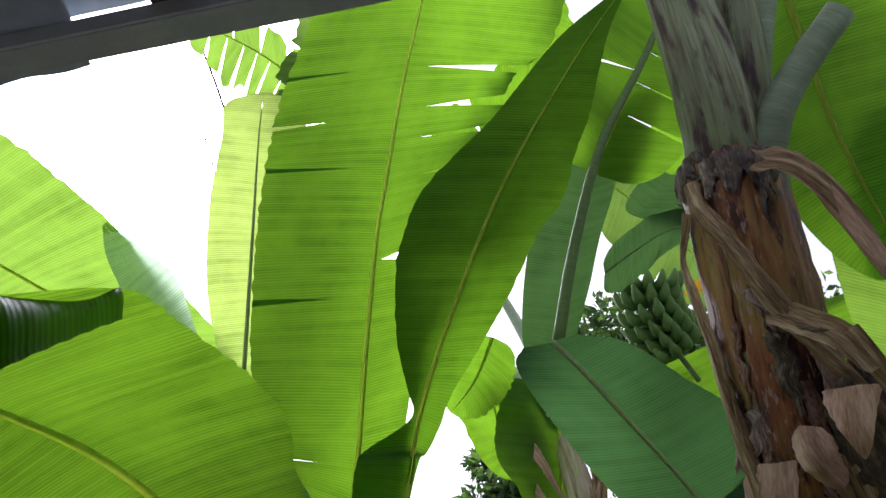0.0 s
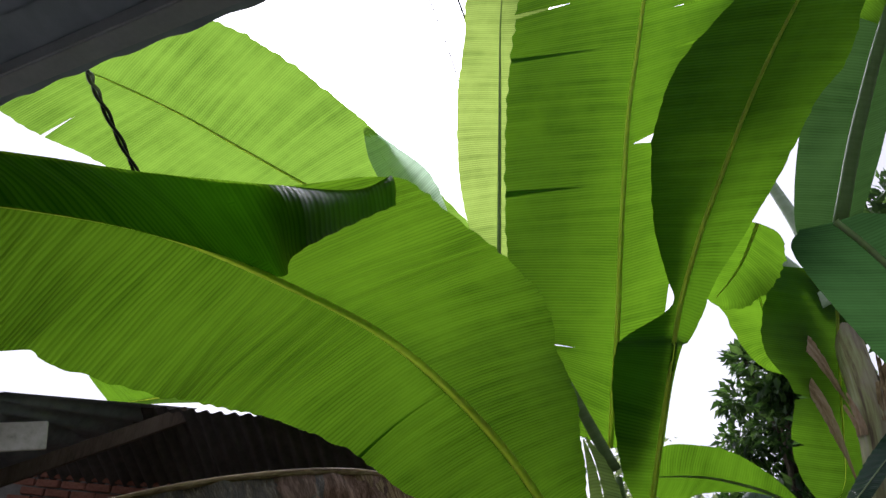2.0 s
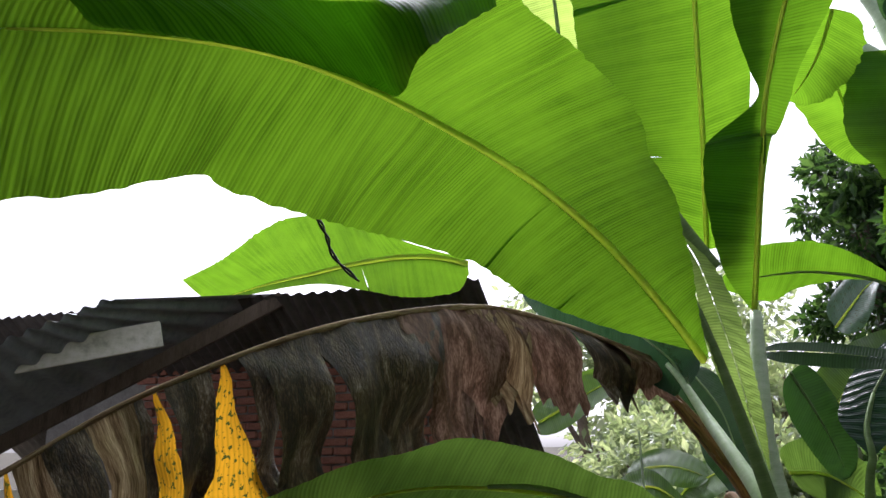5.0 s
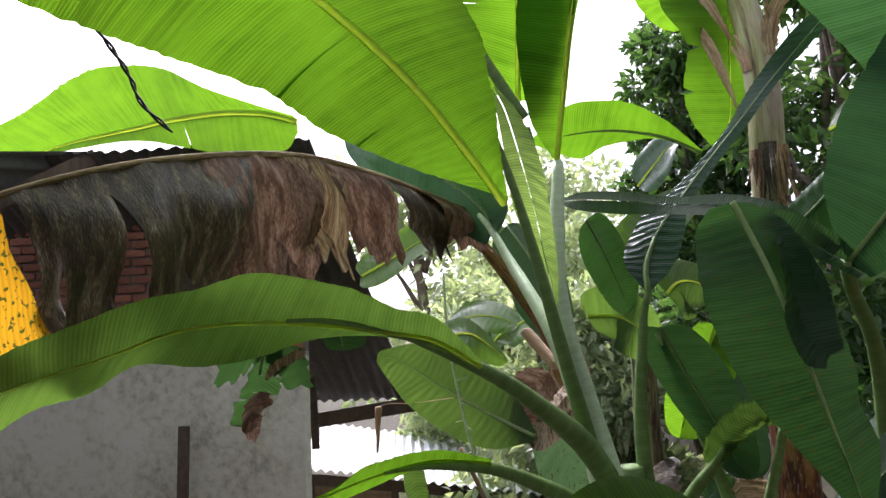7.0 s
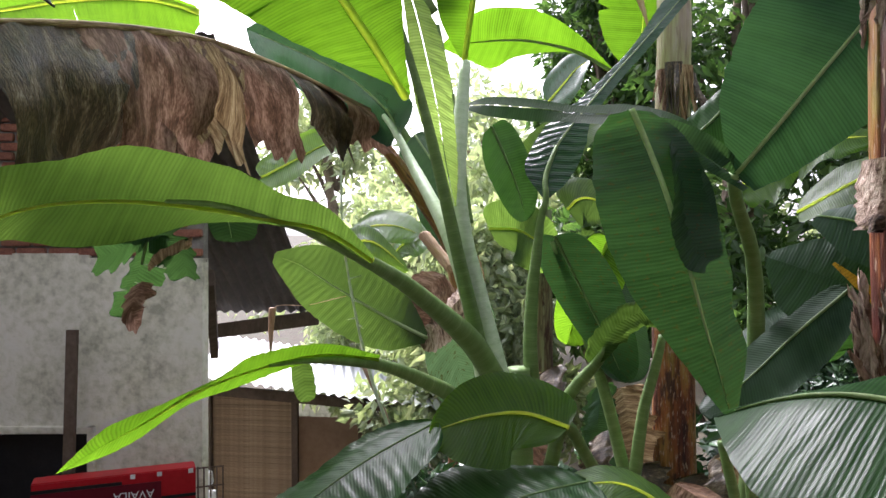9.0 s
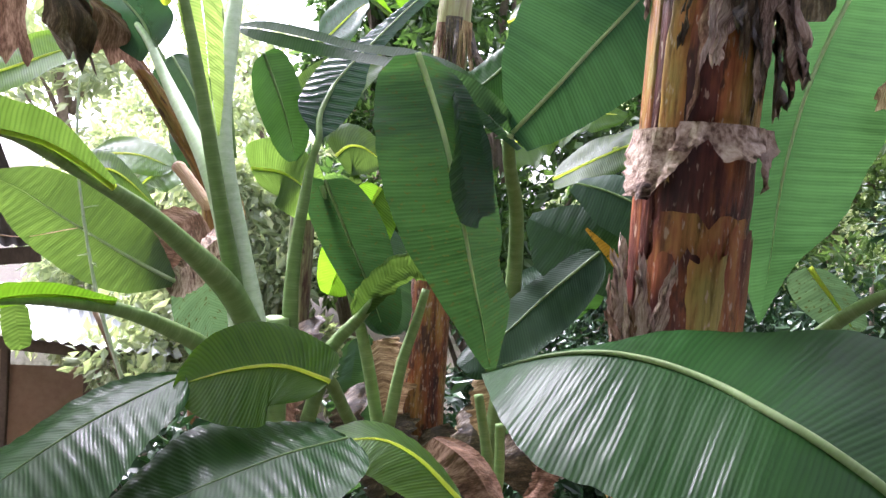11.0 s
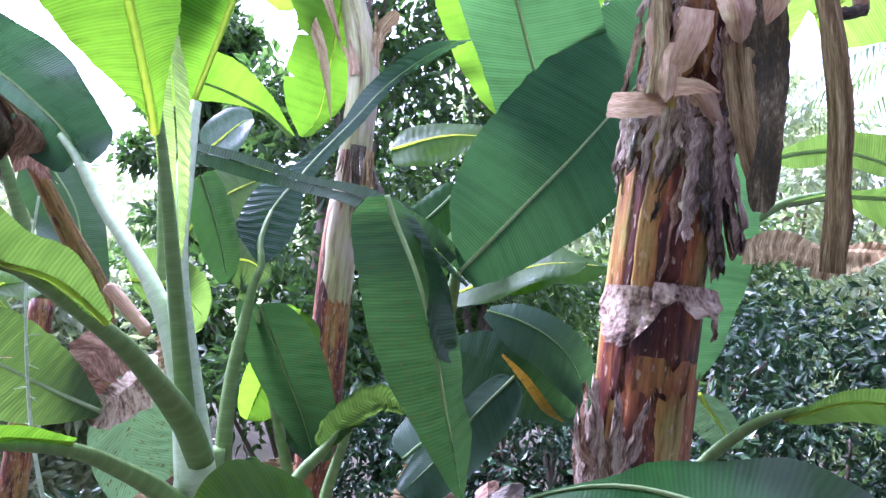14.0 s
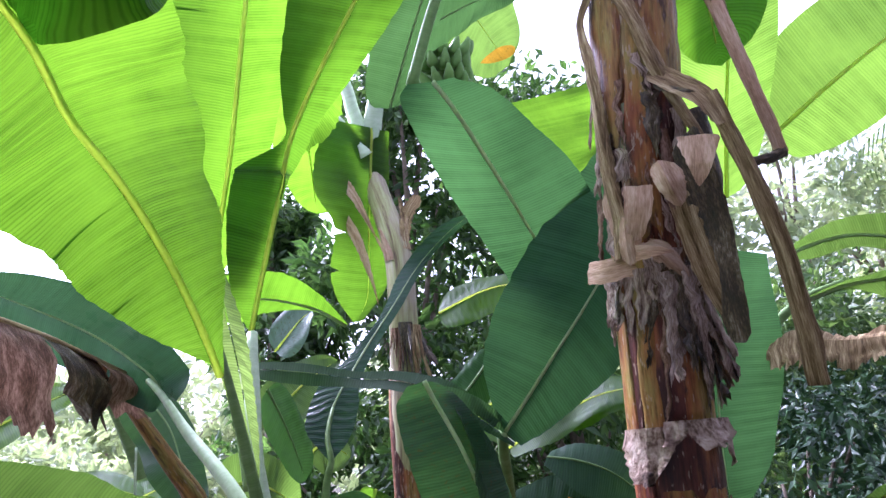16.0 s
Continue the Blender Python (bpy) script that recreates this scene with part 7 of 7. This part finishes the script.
leaf(fruit_plant, ((0.917, 3.361, 3.578), (1.056, 3.301, 3.654), (1.223, 3.242, 3.729), (1.412, 3.214, 3.758)), (-0.045, 0.098, -0.135), (-0.027, -0.056, 0.080), DARK, 0.5, seed=11, wave=0.1, ragged=0.1)
leaf(fruit_plant, ((0.269, 3.419, 3.188), (0.335, 3.493, 3.081), (0.375, 3.581, 2.955), (0.431, 3.742, 2.726)), (-0.171, -0.012, 0.026), (0.154, -0.007, 0.001), GREEN, 0.5, seed=12, wave=0.1, ragged=0.1)
leaf(fruit_plant, ((0.351, 3.097, 3.118), (0.296, 3.176, 3.011), (0.244, 3.228, 2.941), (0.170, 3.280, 2.872)), (-0.075, -0.020, 0.033), (0.124, 0.035, -0.057), GREEN, 0.5, seed=13, wave=0.1, ragged=0.1)
plant_g = thing("banana_plant", (-0.292, 5.057, GROUND), "banana plant with one broad leaf beyond the low roof", "banana plant", "banana plants")
pseudostem(plant_g, ((-0.292, 5.057, GROUND), (-0.292, 5.057, 1.360)), (0.09, 0.06), TRUNK_DARK)
stalk(plant_g, ((-0.292, 5.057, 1.360), (-0.642, 4.703, 2.148), (-1.192, 4.349, 2.636)), (0.05, 0.03, 0.018), STALK)
broad_leaf(plant_g, ((-1.597, 4.198, 2.655), (-1.736, 4.164, 2.701), (-2.024, 4.171, 2.744), (-2.429, 4.281, 2.776), (-2.832, 4.398, 2.784), (-3.416, 4.590, 2.805), (-4.172, 4.848, 2.799)),
           ((0.005, 0.008, -0.064), (0.075, -0.021, -0.223), (0.046, -0.025, -0.258), (0.089, -0.021, -0.187), (0.068, -0.037, -0.088), (0.011, -0.012, -0.054), (0.006, -0.005, -0.023)),
           ((-0.008, -0.019, 0.029), (-0.086, -0.035, 0.059), (-0.134, -0.016, 0.162), (-0.148, -0.009, 0.346), (-0.295, -0.050, 0.396), (-0.367, -0.052, 0.230), (-0.279, -0.028, 0.212)), GREEN, rib_r=0.018, wave=0.03, seed=17, step=0.014, tears=((0, 0.3, 0.2, 0.004),))
leaf(plant_d, ((0.232, 3.168, 0.977), (0.227, 3.132, 0.866), (0.227, 3.158, 0.740), (0.224, 3.195, 0.604)), (-0.068, 0.069, -0.006), (0.065, -0.045, 0.021), DRY_BLACK, 0.5, seed=1, rib=None, wave=0.3, shape=(0.2, 0.4), ragged=0.35, name='dry_rag')
leaf(plant_d, ((0.025, 3.620, 0.682), (0.059, 3.572, 0.546), (0.092, 3.585, 0.390), (0.136, 3.606, 0.224)), (-0.049, 0.063, -0.008), (0.052, -0.040, 0.022), DRY_BLACK, 0.5, seed=2, rib=None, wave=0.3, shape=(0.2, 0.4), ragged=0.35, name='dry_rag')
leaf(plant_d, ((1.038, 2.657, 0.779), (0.987, 2.638, 0.686), (0.960, 2.672, 0.572), (0.921, 2.721, 0.448)), (-0.027, 0.054, -0.006), (0.027, -0.035, 0.024), DRY_RED, 0.5, seed=3, rib=None, wave=0.3, shape=(0.2, 0.4), ragged=0.35, name='dry_rag')
leaf(plant_d, ((0.434, 3.349, 0.888), (0.420, 3.316, 0.756), (0.413, 3.342, 0.610), (0.402, 3.381, 0.453)), (-0.060, 0.066, -0.005), (0.057, -0.042, 0.022), DARK, 0.5, seed=4, rib=None, wave=0.3, shape=(0.2, 0.4), ragged=0.35, name='dry_rag')
leaf(plant_d, ((0.153, 3.398, 0.908), (0.110, 3.375, 0.796), (0.068, 3.414, 0.669), (0.008, 3.468, 0.532)), (-0.077, 0.070, -0.001), (0.070, -0.048, 0.027), DRY, 0.5, seed=5, rib=None, wave=0.3, shape=(0.2, 0.4), ragged=0.35, name='dry_rag')
leaf(plant_d, ((0.558, 3.263, 0.612), (0.564, 3.225, 0.506), (0.581, 3.245, 0.380), (0.601, 3.274, 0.243)), (-0.100, 0.077, -0.011), (0.100, -0.057, 0.029), DRY_BLACK, 0.5, seed=6, rib=None, wave=0.3, shape=(0.2, 0.4), ragged=0.35, name='dry_rag')
leaf(plant_d, ((1.161, 2.690, 0.956), (1.113, 2.668, 0.846), (1.091, 2.701, 0.720), (1.058, 2.747, 0.583)), (-0.042, 0.060, -0.006), (0.041, -0.038, 0.021), DRY_BLACK, 0.5, seed=7, rib=None, wave=0.3, shape=(0.2, 0.4), ragged=0.35, name='dry_rag')
leaf(plant_d, ((0.096, 2.878, 0.925), (0.125, 2.835, 0.862), (0.154, 2.853, 0.784), (0.194, 2.879, 0.699)), (-0.082, 0.072, -0.011), (0.084, -0.051, 0.019), DRY_RED, 0.5, seed=8, rib=None, wave=0.3, shape=(0.2, 0.4), ragged=0.35, name='dry_rag')
leaf(plant_d, ((1.049, 3.032, 0.787), (1.008, 3.010, 0.701), (0.988, 3.043, 0.598), (0.959, 3.089, 0.486)), (-0.057, 0.064, -0.007), (0.056, -0.044, 0.023), DARK, 0.5, seed=9, rib=None, wave=0.3, shape=(0.2, 0.4), ragged=0.35, name='dry_rag')
leaf(plant_d, ((0.804, 2.622, 1.067), (0.782, 2.593, 0.967), (0.780, 2.620, 0.854), (0.774, 2.658, 0.731)), (-0.060, 0.066, -0.006), (0.060, -0.044, 0.020), DRY, 0.5, seed=10, rib=None, wave=0.3, shape=(0.2, 0.4), ragged=0.35, name='dry_rag')
leaf(plant_d, ((0.922, 2.886, 0.683), (0.946, 2.844, 0.609), (0.991, 2.857, 0.515), (1.051, 2.876, 0.413)), (-0.071, 0.067, -0.008), (0.074, -0.050, 0.028), DRY_BLACK, 0.5, seed=11, rib=None, wave=0.3, shape=(0.2, 0.4), ragged=0.35, name='dry_rag')
leaf(plant_d, ((0.877, 3.102, 0.667), (0.858, 3.071, 0.531), (0.856, 3.096, 0.374), (0.851, 3.131, 0.205)), (-0.080, 0.072, -0.009), (0.079, -0.050, 0.029), DRY_BLACK, 0.5, seed=12, rib=None, wave=0.3, shape=(0.2, 0.4), ragged=0.35, name='dry_rag')
leaf(plant_d, ((1.249, 2.972, 0.894), (1.236, 2.940, 0.808), (1.249, 2.963, 0.708), (1.266, 2.995, 0.600)), (-0.026, 0.055, -0.005), (0.032, -0.035, 0.019), DRY_RED, 0.5, seed=13, rib=None, wave=0.3, shape=(0.2, 0.4), ragged=0.35, name='dry_rag')
leaf(plant_d, ((0.045, 3.203, 0.679), (0.074, 3.158, 0.581), (0.103, 3.175, 0.463), (0.141, 3.199, 0.336)), (-0.063, 0.067, -0.010), (0.064, -0.045, 0.024), DARK, 0.5, seed=14, rib=None, wave=0.3, shape=(0.2, 0.4), ragged=0.35, name='dry_rag')
leaf(plant_d, ((0.509, 3.354, 0.882), (0.536, 3.308, 0.751), (0.574, 3.321, 0.605), (0.623, 3.341, 0.448)), (-0.095, 0.077, -0.009), (0.100, -0.055, 0.023), DRY, 0.5, seed=15, rib=None, wave=0.3, shape=(0.2, 0.4), ragged=0.35, name='dry_rag')
leaf(plant_d, ((0.764, 2.768, 0.811), (0.745, 2.737, 0.708), (0.744, 2.764, 0.586), (0.740, 2.801, 0.453)), (-0.050, 0.062, -0.007), (0.050, -0.041, 0.025), DRY_BLACK, 0.5, seed=16, rib=None, wave=0.3, shape=(0.2, 0.4), ragged=0.35, name='dry_rag')
leaf(plant_d, ((0.435, 3.257, 0.734), (0.417, 3.226, 0.630), (0.407, 3.255, 0.507), (0.391, 3.296, 0.375)), (-0.051, 0.062, -0.005), (0.049, -0.041, 0.025), DRY_BLACK, 0.5, seed=17, rib=None, wave=0.3, shape=(0.2, 0.4), ragged=0.35, name='dry_rag')
leaf(plant_d, ((1.058, 2.887, 0.926), (1.029, 2.862, 0.867), (1.024, 2.891, 0.794), (1.015, 2.932, 0.714)), (-0.028, 0.054, -0.005), (0.031, -0.036, 0.017), DRY_RED, 0.5, seed=1, rib=None, wave=0.3, shape=(0.2, 0.4), ragged=0.35, name='dry_rag')
leaf(plant_d, ((0.508, 3.493, 0.607), (0.483, 3.464, 0.488), (0.466, 3.494, 0.349), (0.441, 3.537, 0.199)), (-0.090, 0.074, -0.008), (0.086, -0.052, 0.029), DARK, 0.5, seed=2, rib=None, wave=0.3, shape=(0.2, 0.4), ragged=0.35, name='dry_rag')
leaf(plant_d, ((0.819, 3.030, 0.684), (0.808, 2.996, 0.557), (0.815, 3.019, 0.410), (0.821, 3.052, 0.250)), (-0.046, 0.061, -0.007), (0.048, -0.040, 0.027), DRY, 0.5, seed=3, rib=None, wave=0.3, shape=(0.2, 0.4), ragged=0.35, name='dry_rag')
leaf(plant_d, ((0.719, 3.217, 0.590), (0.717, 3.182, 0.493), (0.728, 3.204, 0.376), (0.743, 3.235, 0.248)), (-0.077, 0.070, -0.009), (0.078, -0.050, 0.028), DRY_BLACK, 0.5, seed=4, rib=None, wave=0.3, shape=(0.2, 0.4), ragged=0.35, name='dry_rag')
leaf(plant_d, ((0.654, 3.449, 0.689), (0.695, 3.398, 0.544), (0.748, 3.405, 0.380), (0.819, 3.417, 0.206)), (-0.040, 0.060, -0.006), (0.050, -0.040, 0.025), DRY_BLACK, 0.5, seed=5, rib=None, wave=0.3, shape=(0.2, 0.4), ragged=0.35, name='dry_rag')

# ---- trees and bushes ----
def leaf_cloud(name, centres, per, size, mat, seed, slender=0.45, parent=None):
    """Many small pointed leaves round the centres (x, y, z, radius)."""
    rng = np.random.RandomState(seed)
    verts, faces = [], []
    for cx, cy, cz, r in centres:
        d = rng.normal(size=(per, 3))
        d /= np.linalg.norm(d, axis=1)[:, None]
        pos = np.array((cx, cy, cz)) + d * (r * rng.rand(per, 1) ** 0.45) * np.array((1, 1, 0.8))
        for p, o in zip(pos, d):
            ax = o + rng.normal(size=3) * 0.7 + np.array((0, 0, -0.35))
            ax /= np.linalg.norm(ax)
            sd = np.cross(ax, rng.normal(size=3))
            sd /= np.linalg.norm(sd)
            nn = np.cross(ax, sd)
            l = size * rng.uniform(0.6, 1.25)
            w = l * slender * 0.5
            b = len(verts)
            verts += [p, p + ax * l * 0.4 + sd * w + nn * w * 0.35, p + ax * l * 0.45, p + ax * l * 0.4 - sd * w + nn * w * 0.35, p + ax * l - nn * w * 0.5]
            faces += [(b, b + 2, b + 1), (b, b + 3, b + 2), (b + 1, b + 2, b + 4), (b + 2, b + 3, b + 4)]
    return part(name, mesh_from(name, verts, faces, smooth=False), mat, parent)


def tree(at, height, spread, crown_from, mat, seed, label, size=0.12, clumps=26, per=90, trunk_r=0.12, name="tree", group="trees", slender=0.45):
    rng = random.Random(seed)
    x, y, z = at
    t = thing(name, at, label, name, group)
    top = (x + rng.uniform(-0.4, 0.4), y + rng.uniform(-0.4, 0.4), z + height * 0.85)
    part("trunk", tube([at, (x + rng.uniform(-0.2, 0.2), y, z + height * 0.35), top], (trunk_r, trunk_r * 0.7, trunk_r * 0.2), 9, 20, 1, 0.12, seed), BARK, t)
    centres = []
    for k in range(clumps):
        a, h = rng.uniform(0, 2 * math.pi), rng.uniform(crown_from, 1.0)
        r = spread * rng.uniform(0.25, 1.0) * math.sqrt(max(0.1, 1.15 - h))
        c = (x + r * math.cos(a), y + r * math.sin(a), z + height * h)
        centres.append((*c, spread * rng.uniform(0.16, 0.34)))
        if k % 3 == 0:
            s = (x, y, z + height * max(0.1, h - 0.25))
            part("limb", tube([s, ((s[0] + c[0]) / 2, (s[1] + c[1]) / 2, (s[2] + c[2]) / 2 + 0.1), c], (trunk_r * 0.4, trunk_r * 0.25, 0.01), 6, 10, 1, 0.1, seed + k), BARK, t)
    leaf_cloud("crown", centres, per, size, mat, seed, slender, t)
    return t


def polar(az, dist):
    """A place at that bearing from the walk, degrees left of straight ahead."""
    a = radians(az)
    return (-dist * math.sin(a), 0.5 + dist * math.cos(a))


# bush behind the thick stem
for k, (az, d, h, sp) in enumerate([(-52, 3.6, 3.0, 1.15), (-62, 3.8, 3.0, 1.15), (-44, 4.2, 3.1, 1.2), (-72, 4.2, 3.2, 1.25), (-34, 4.6, 2.6, 1.2), (-24, 4.8, 2.4, 1.2)]):
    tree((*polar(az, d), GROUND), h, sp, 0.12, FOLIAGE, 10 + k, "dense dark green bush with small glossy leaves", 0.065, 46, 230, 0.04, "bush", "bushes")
# the third and fourth tree also take the haze-whitened leaves
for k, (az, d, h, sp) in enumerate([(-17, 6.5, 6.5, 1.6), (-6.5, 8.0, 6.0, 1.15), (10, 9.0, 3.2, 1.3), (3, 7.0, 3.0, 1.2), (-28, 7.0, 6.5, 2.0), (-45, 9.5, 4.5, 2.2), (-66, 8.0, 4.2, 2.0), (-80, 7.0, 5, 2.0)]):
    tree((*polar(az, d), GROUND), h, sp, 0.3, FOLIAGE_HAZED if k in (2, 3) else FOLIAGE_LIGHT if k in (5, 6) else FOLIAGE_MID, 40 + k, "leafy garden tree with many small leaves", 0.13, 60, 230, 0.1)
# far trees: haze is painted into their foliage
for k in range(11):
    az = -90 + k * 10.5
    tree((*polar(az, 17 + (k * 7 % 5)), GROUND), 5.0 + (k * 3 % 4) * 0.7, 3.0, 0.2, FOLIAGE_HAZED, 80 + k, "tree at the garden's far edge, haze put into its leaf colour", 0.3, 30, 100, 0.2, "tree", "far trees")
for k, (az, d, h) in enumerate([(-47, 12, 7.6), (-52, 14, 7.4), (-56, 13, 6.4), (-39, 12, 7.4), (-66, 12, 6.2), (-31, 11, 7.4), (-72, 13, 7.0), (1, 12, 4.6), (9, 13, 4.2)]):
    tree((*polar(az, d), GROUND), h, 2.0, 0.3, FOLIAGE_HAZED, 160 + k, "leafy tree, rain haze put into its pale leaf colour", 0.2, 30, 110, 0.14, "tree", "far trees")
# undergrowth between the banana stems
for k, (az, d) in enumerate([(-6, 2.9), (4, 3.2), (-18, 3.0), (-30, 3.2), (-40, 3.0), (-12, 3.9), (-2, 3.8), (-24, 3.7), (-36, 3.8), (9, 4.2), (-8, 4.8), (-20, 5.0), (2, 5.2)]):
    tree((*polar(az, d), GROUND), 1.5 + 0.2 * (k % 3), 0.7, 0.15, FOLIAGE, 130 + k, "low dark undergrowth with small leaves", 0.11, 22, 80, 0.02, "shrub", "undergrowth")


def palm(at, height, seed, n=22, length=2.6):
    """A coconut palm: slender ringed trunk and a crown of feathered fronds."""
    rng = random.Random(seed)
    x, y, z = at
    t = thing("palm_tree", at, "tall coconut palm, wet haze put into its pale trunk colour", "palm", "palms")
    top = Vector((x + 0.5, y, z + height))
    part("trunk", tube([at, (x + 0.15, y, z + height * 0.5), tuple(top)], (0.16, 0.12, 0.1), 10, 24, 1, 0.06, seed), PALE_HAZED_BARK, t)
    for k in range(n):
        a = 2 * math.pi * k / n + rng.uniform(-0.2, 0.2)
        lift = rng.uniform(-0.5, 0.9)
        d = Vector((math.cos(a), math.sin(a), 0))
        pts = [top, top + d * length * 0.35 + Vector((0, 0, lift * 0.9)), top + d * length * 0.7 + Vector((0, 0, lift * 0.8 - 0.5)), top + d * length + Vector((0, 0, lift * 0.3 - 1.4))]
        q, tan, ln = through_points([tuple(p) for p in pts], 34)
        verts, faces = [], []
        for i in range(2, 34):
            side = np.cross(tan[i], (0, 0, 1))
            side /= np.linalg.norm(side)
            for sg in (-1, 1):
                l = 0.55 * math.sin(math.pi * min(1, i / 34 * 0.9 + 0.08))
                tip = q[i] + side * sg * l * 0.75 + tan[i] * l * 0.5 + np.array((0, 0, -l * rng.uniform(0.25, 0.6)))
                b = len(verts)
                verts += [q[i] - tan[i] * 0.02, q[i] + tan[i] * 0.03, tip]
                faces.append((b, b + 1, b + 2))
        part("frond", mesh_from("frond", verts, faces, smooth=False), FOLIAGE_LIGHT, t)
    return t


# Pale palm bark, lightened further so its colour carries the haze.
PALE_HAZED_BARK = plain_material("pale_hazed_bark", [(0.3, (0.3, 0.29, 0.27)), (0.7, (0.52, 0.5, 0.47))], 0.85, (3, 3), "Object", 0.5, 0.01)
palm((*polar(-61, 11), GROUND), 7.6, 3)
palm((*polar(-63.5, 13), GROUND), 6.4, 5)
palm((*polar(-70, 12), GROUND), 6.2, 8)


# ---- cables, wires and vines ----
def cord(name, points, r, mat, label, category):
    return tagged(part(name, tube(points, (r, r), 6, 40, 1, 0.15), mat), label, category)


cable = thing("power_cable", (-0.974, 1.094, 2.719), "black twisted cable hanging from the eave", "cable")
CABLE = ((-0.974, 1.094, 2.719), (-1.076, 1.221, 2.731), (-1.191, 1.397, 2.750), (-1.380, 1.712, 2.785), (-1.512, 2.561, 2.468), (-1.599, 2.817, 2.379), (-1.572, 2.969, 2.299))
for turn in (0.0, math.pi):
    q, tan, _ = through_points(CABLE, 90)
    part("strand", tube([p + 0.006 * np.array((math.cos(k * 0.7 + turn), 0, math.sin(k * 0.7 + turn))) for k, p in enumerate(q)], (0.005, 0.005), 6, 180), BLACK, cable)
cord("overhead_wire", ((-4.090, 4.820, 11.289), (-3.242, 6.303, 9.163), (-2.819, 7.044, 8.100), (-2.436, 7.963, 6.789), (-1.977, 9.066, 5.216)), 0.008, BLACK, "thin overhead wire against the sky", "wire")
cord("overhead_wire", ((-3.321, 5.526, 10.256), (-2.812, 6.408, 8.992), (-2.557, 6.849, 8.359), (-2.327, 7.389, 7.589), (-2.052, 8.036, 6.666)), 0.014, BLACK, "thin overhead wire against the sky", "wire")
vine = thing("dry_vine", (-0.320, 2.350, 1.630), "thin dry vine hanging beside the broad leaf", "vine")
part("stem", tube(((-0.320, 2.350, 1.630), (-0.317, 2.357, 1.448), (-0.284, 2.370, 1.236), (-0.249, 2.382, 1.084), (-0.201, 2.395, 0.939)), (0.0025, 0.0035, 0.005), 6, 50, 1, 0.3), STALK_WAXY, vine)
part("bract", tube(((-0.279, 2.372, 1.213), (-0.266, 2.364, 1.214)), (0.002, 0.0008), 5, 3), STALK_WAXY, vine)
part("bract", tube(((-0.226, 2.388, 1.014), (-0.202, 2.373, 1.002)), (0.002, 0.0008), 5, 3), STALK_WAXY, vine)
part("bract", tube(((-0.320, 2.351, 1.594), (-0.323, 2.332, 1.592)), (0.002, 0.0008), 5, 3), STALK_WAXY, vine)
part("bract", tube(((-0.265, 2.376, 1.155), (-0.279, 2.383, 1.159)), (0.002, 0.0008), 5, 3), STALK_WAXY, vine)
part("bract", tube(((-0.320, 2.350, 1.613), (-0.317, 2.341, 1.610)), (0.002, 0.0008), 5, 3), STALK_WAXY, vine)
part("bract", tube(((-0.314, 2.358, 1.426), (-0.302, 2.356, 1.412)), (0.002, 0.0008), 5, 3), STALK_WAXY, vine)
part("bract", tube(((-0.280, 2.372, 1.217), (-0.263, 2.364, 1.206)), (0.002, 0.0008), 5, 3), STALK_WAXY, vine)
part("bract", tube(((-0.300, 2.364, 1.339), (-0.274, 2.383, 1.346)), (0.002, 0.0008), 5, 3), STALK_WAXY, vine)
part("bract", tube(((-0.224, 2.389, 1.008), (-0.203, 2.384, 0.992)), (0.002, 0.0008), 5, 3), STALK_WAXY, vine)
part("bract", tube(((-0.265, 2.377, 1.152), (-0.261, 2.371, 1.141)), (0.002, 0.0008), 5, 3), STALK_WAXY, vine)
part("bract", tube(((-0.298, 2.365, 1.324), (-0.300, 2.356, 1.316)), (0.002, 0.0008), 5, 3), STALK_WAXY, vine)
part("bract", tube(((-0.291, 2.367, 1.281), (-0.270, 2.371, 1.273)), (0.002, 0.0008), 5, 3), STALK_WAXY, vine)
part("bract", tube(((-0.314, 2.358, 1.430), (-0.317, 2.346, 1.419)), (0.002, 0.0008), 5, 3), STALK_WAXY, vine)
part("bract", tube(((-0.284, 2.370, 1.235), (-0.309, 2.370, 1.229)), (0.002, 0.0008), 5, 3), STALK_WAXY, vine)
cord("string", ((-0.727, 2.913, 1.072), (-0.716, 2.910, 1.206), (-0.598, 2.928, 1.218), (-0.323, 2.413, 1.289)), 0.0012, DRY_PALE, "pale string tied across to the vine", "string")
tagged(part("dry_straw", tube(((-0.715, 2.909, 1.209), (-0.720, 2.912, 1.131), (-0.725, 2.914, 1.052)), (0.012, 0.008, 0.004), 6, 12, 1, 0.4), DRY_PALE), "dry straw hanging from the string", "straw")
tagged(part("bamboo_pole", tube(((-0.688, 6.063, GROUND), (-0.932, 6.113, -0.093), (-1.167, 6.061, 0.525)), (0.022, 0.02, 0.017), 8, 14, 1, 0.1), BAMBOO), "thin bamboo pole leaning before the hut", "pole")
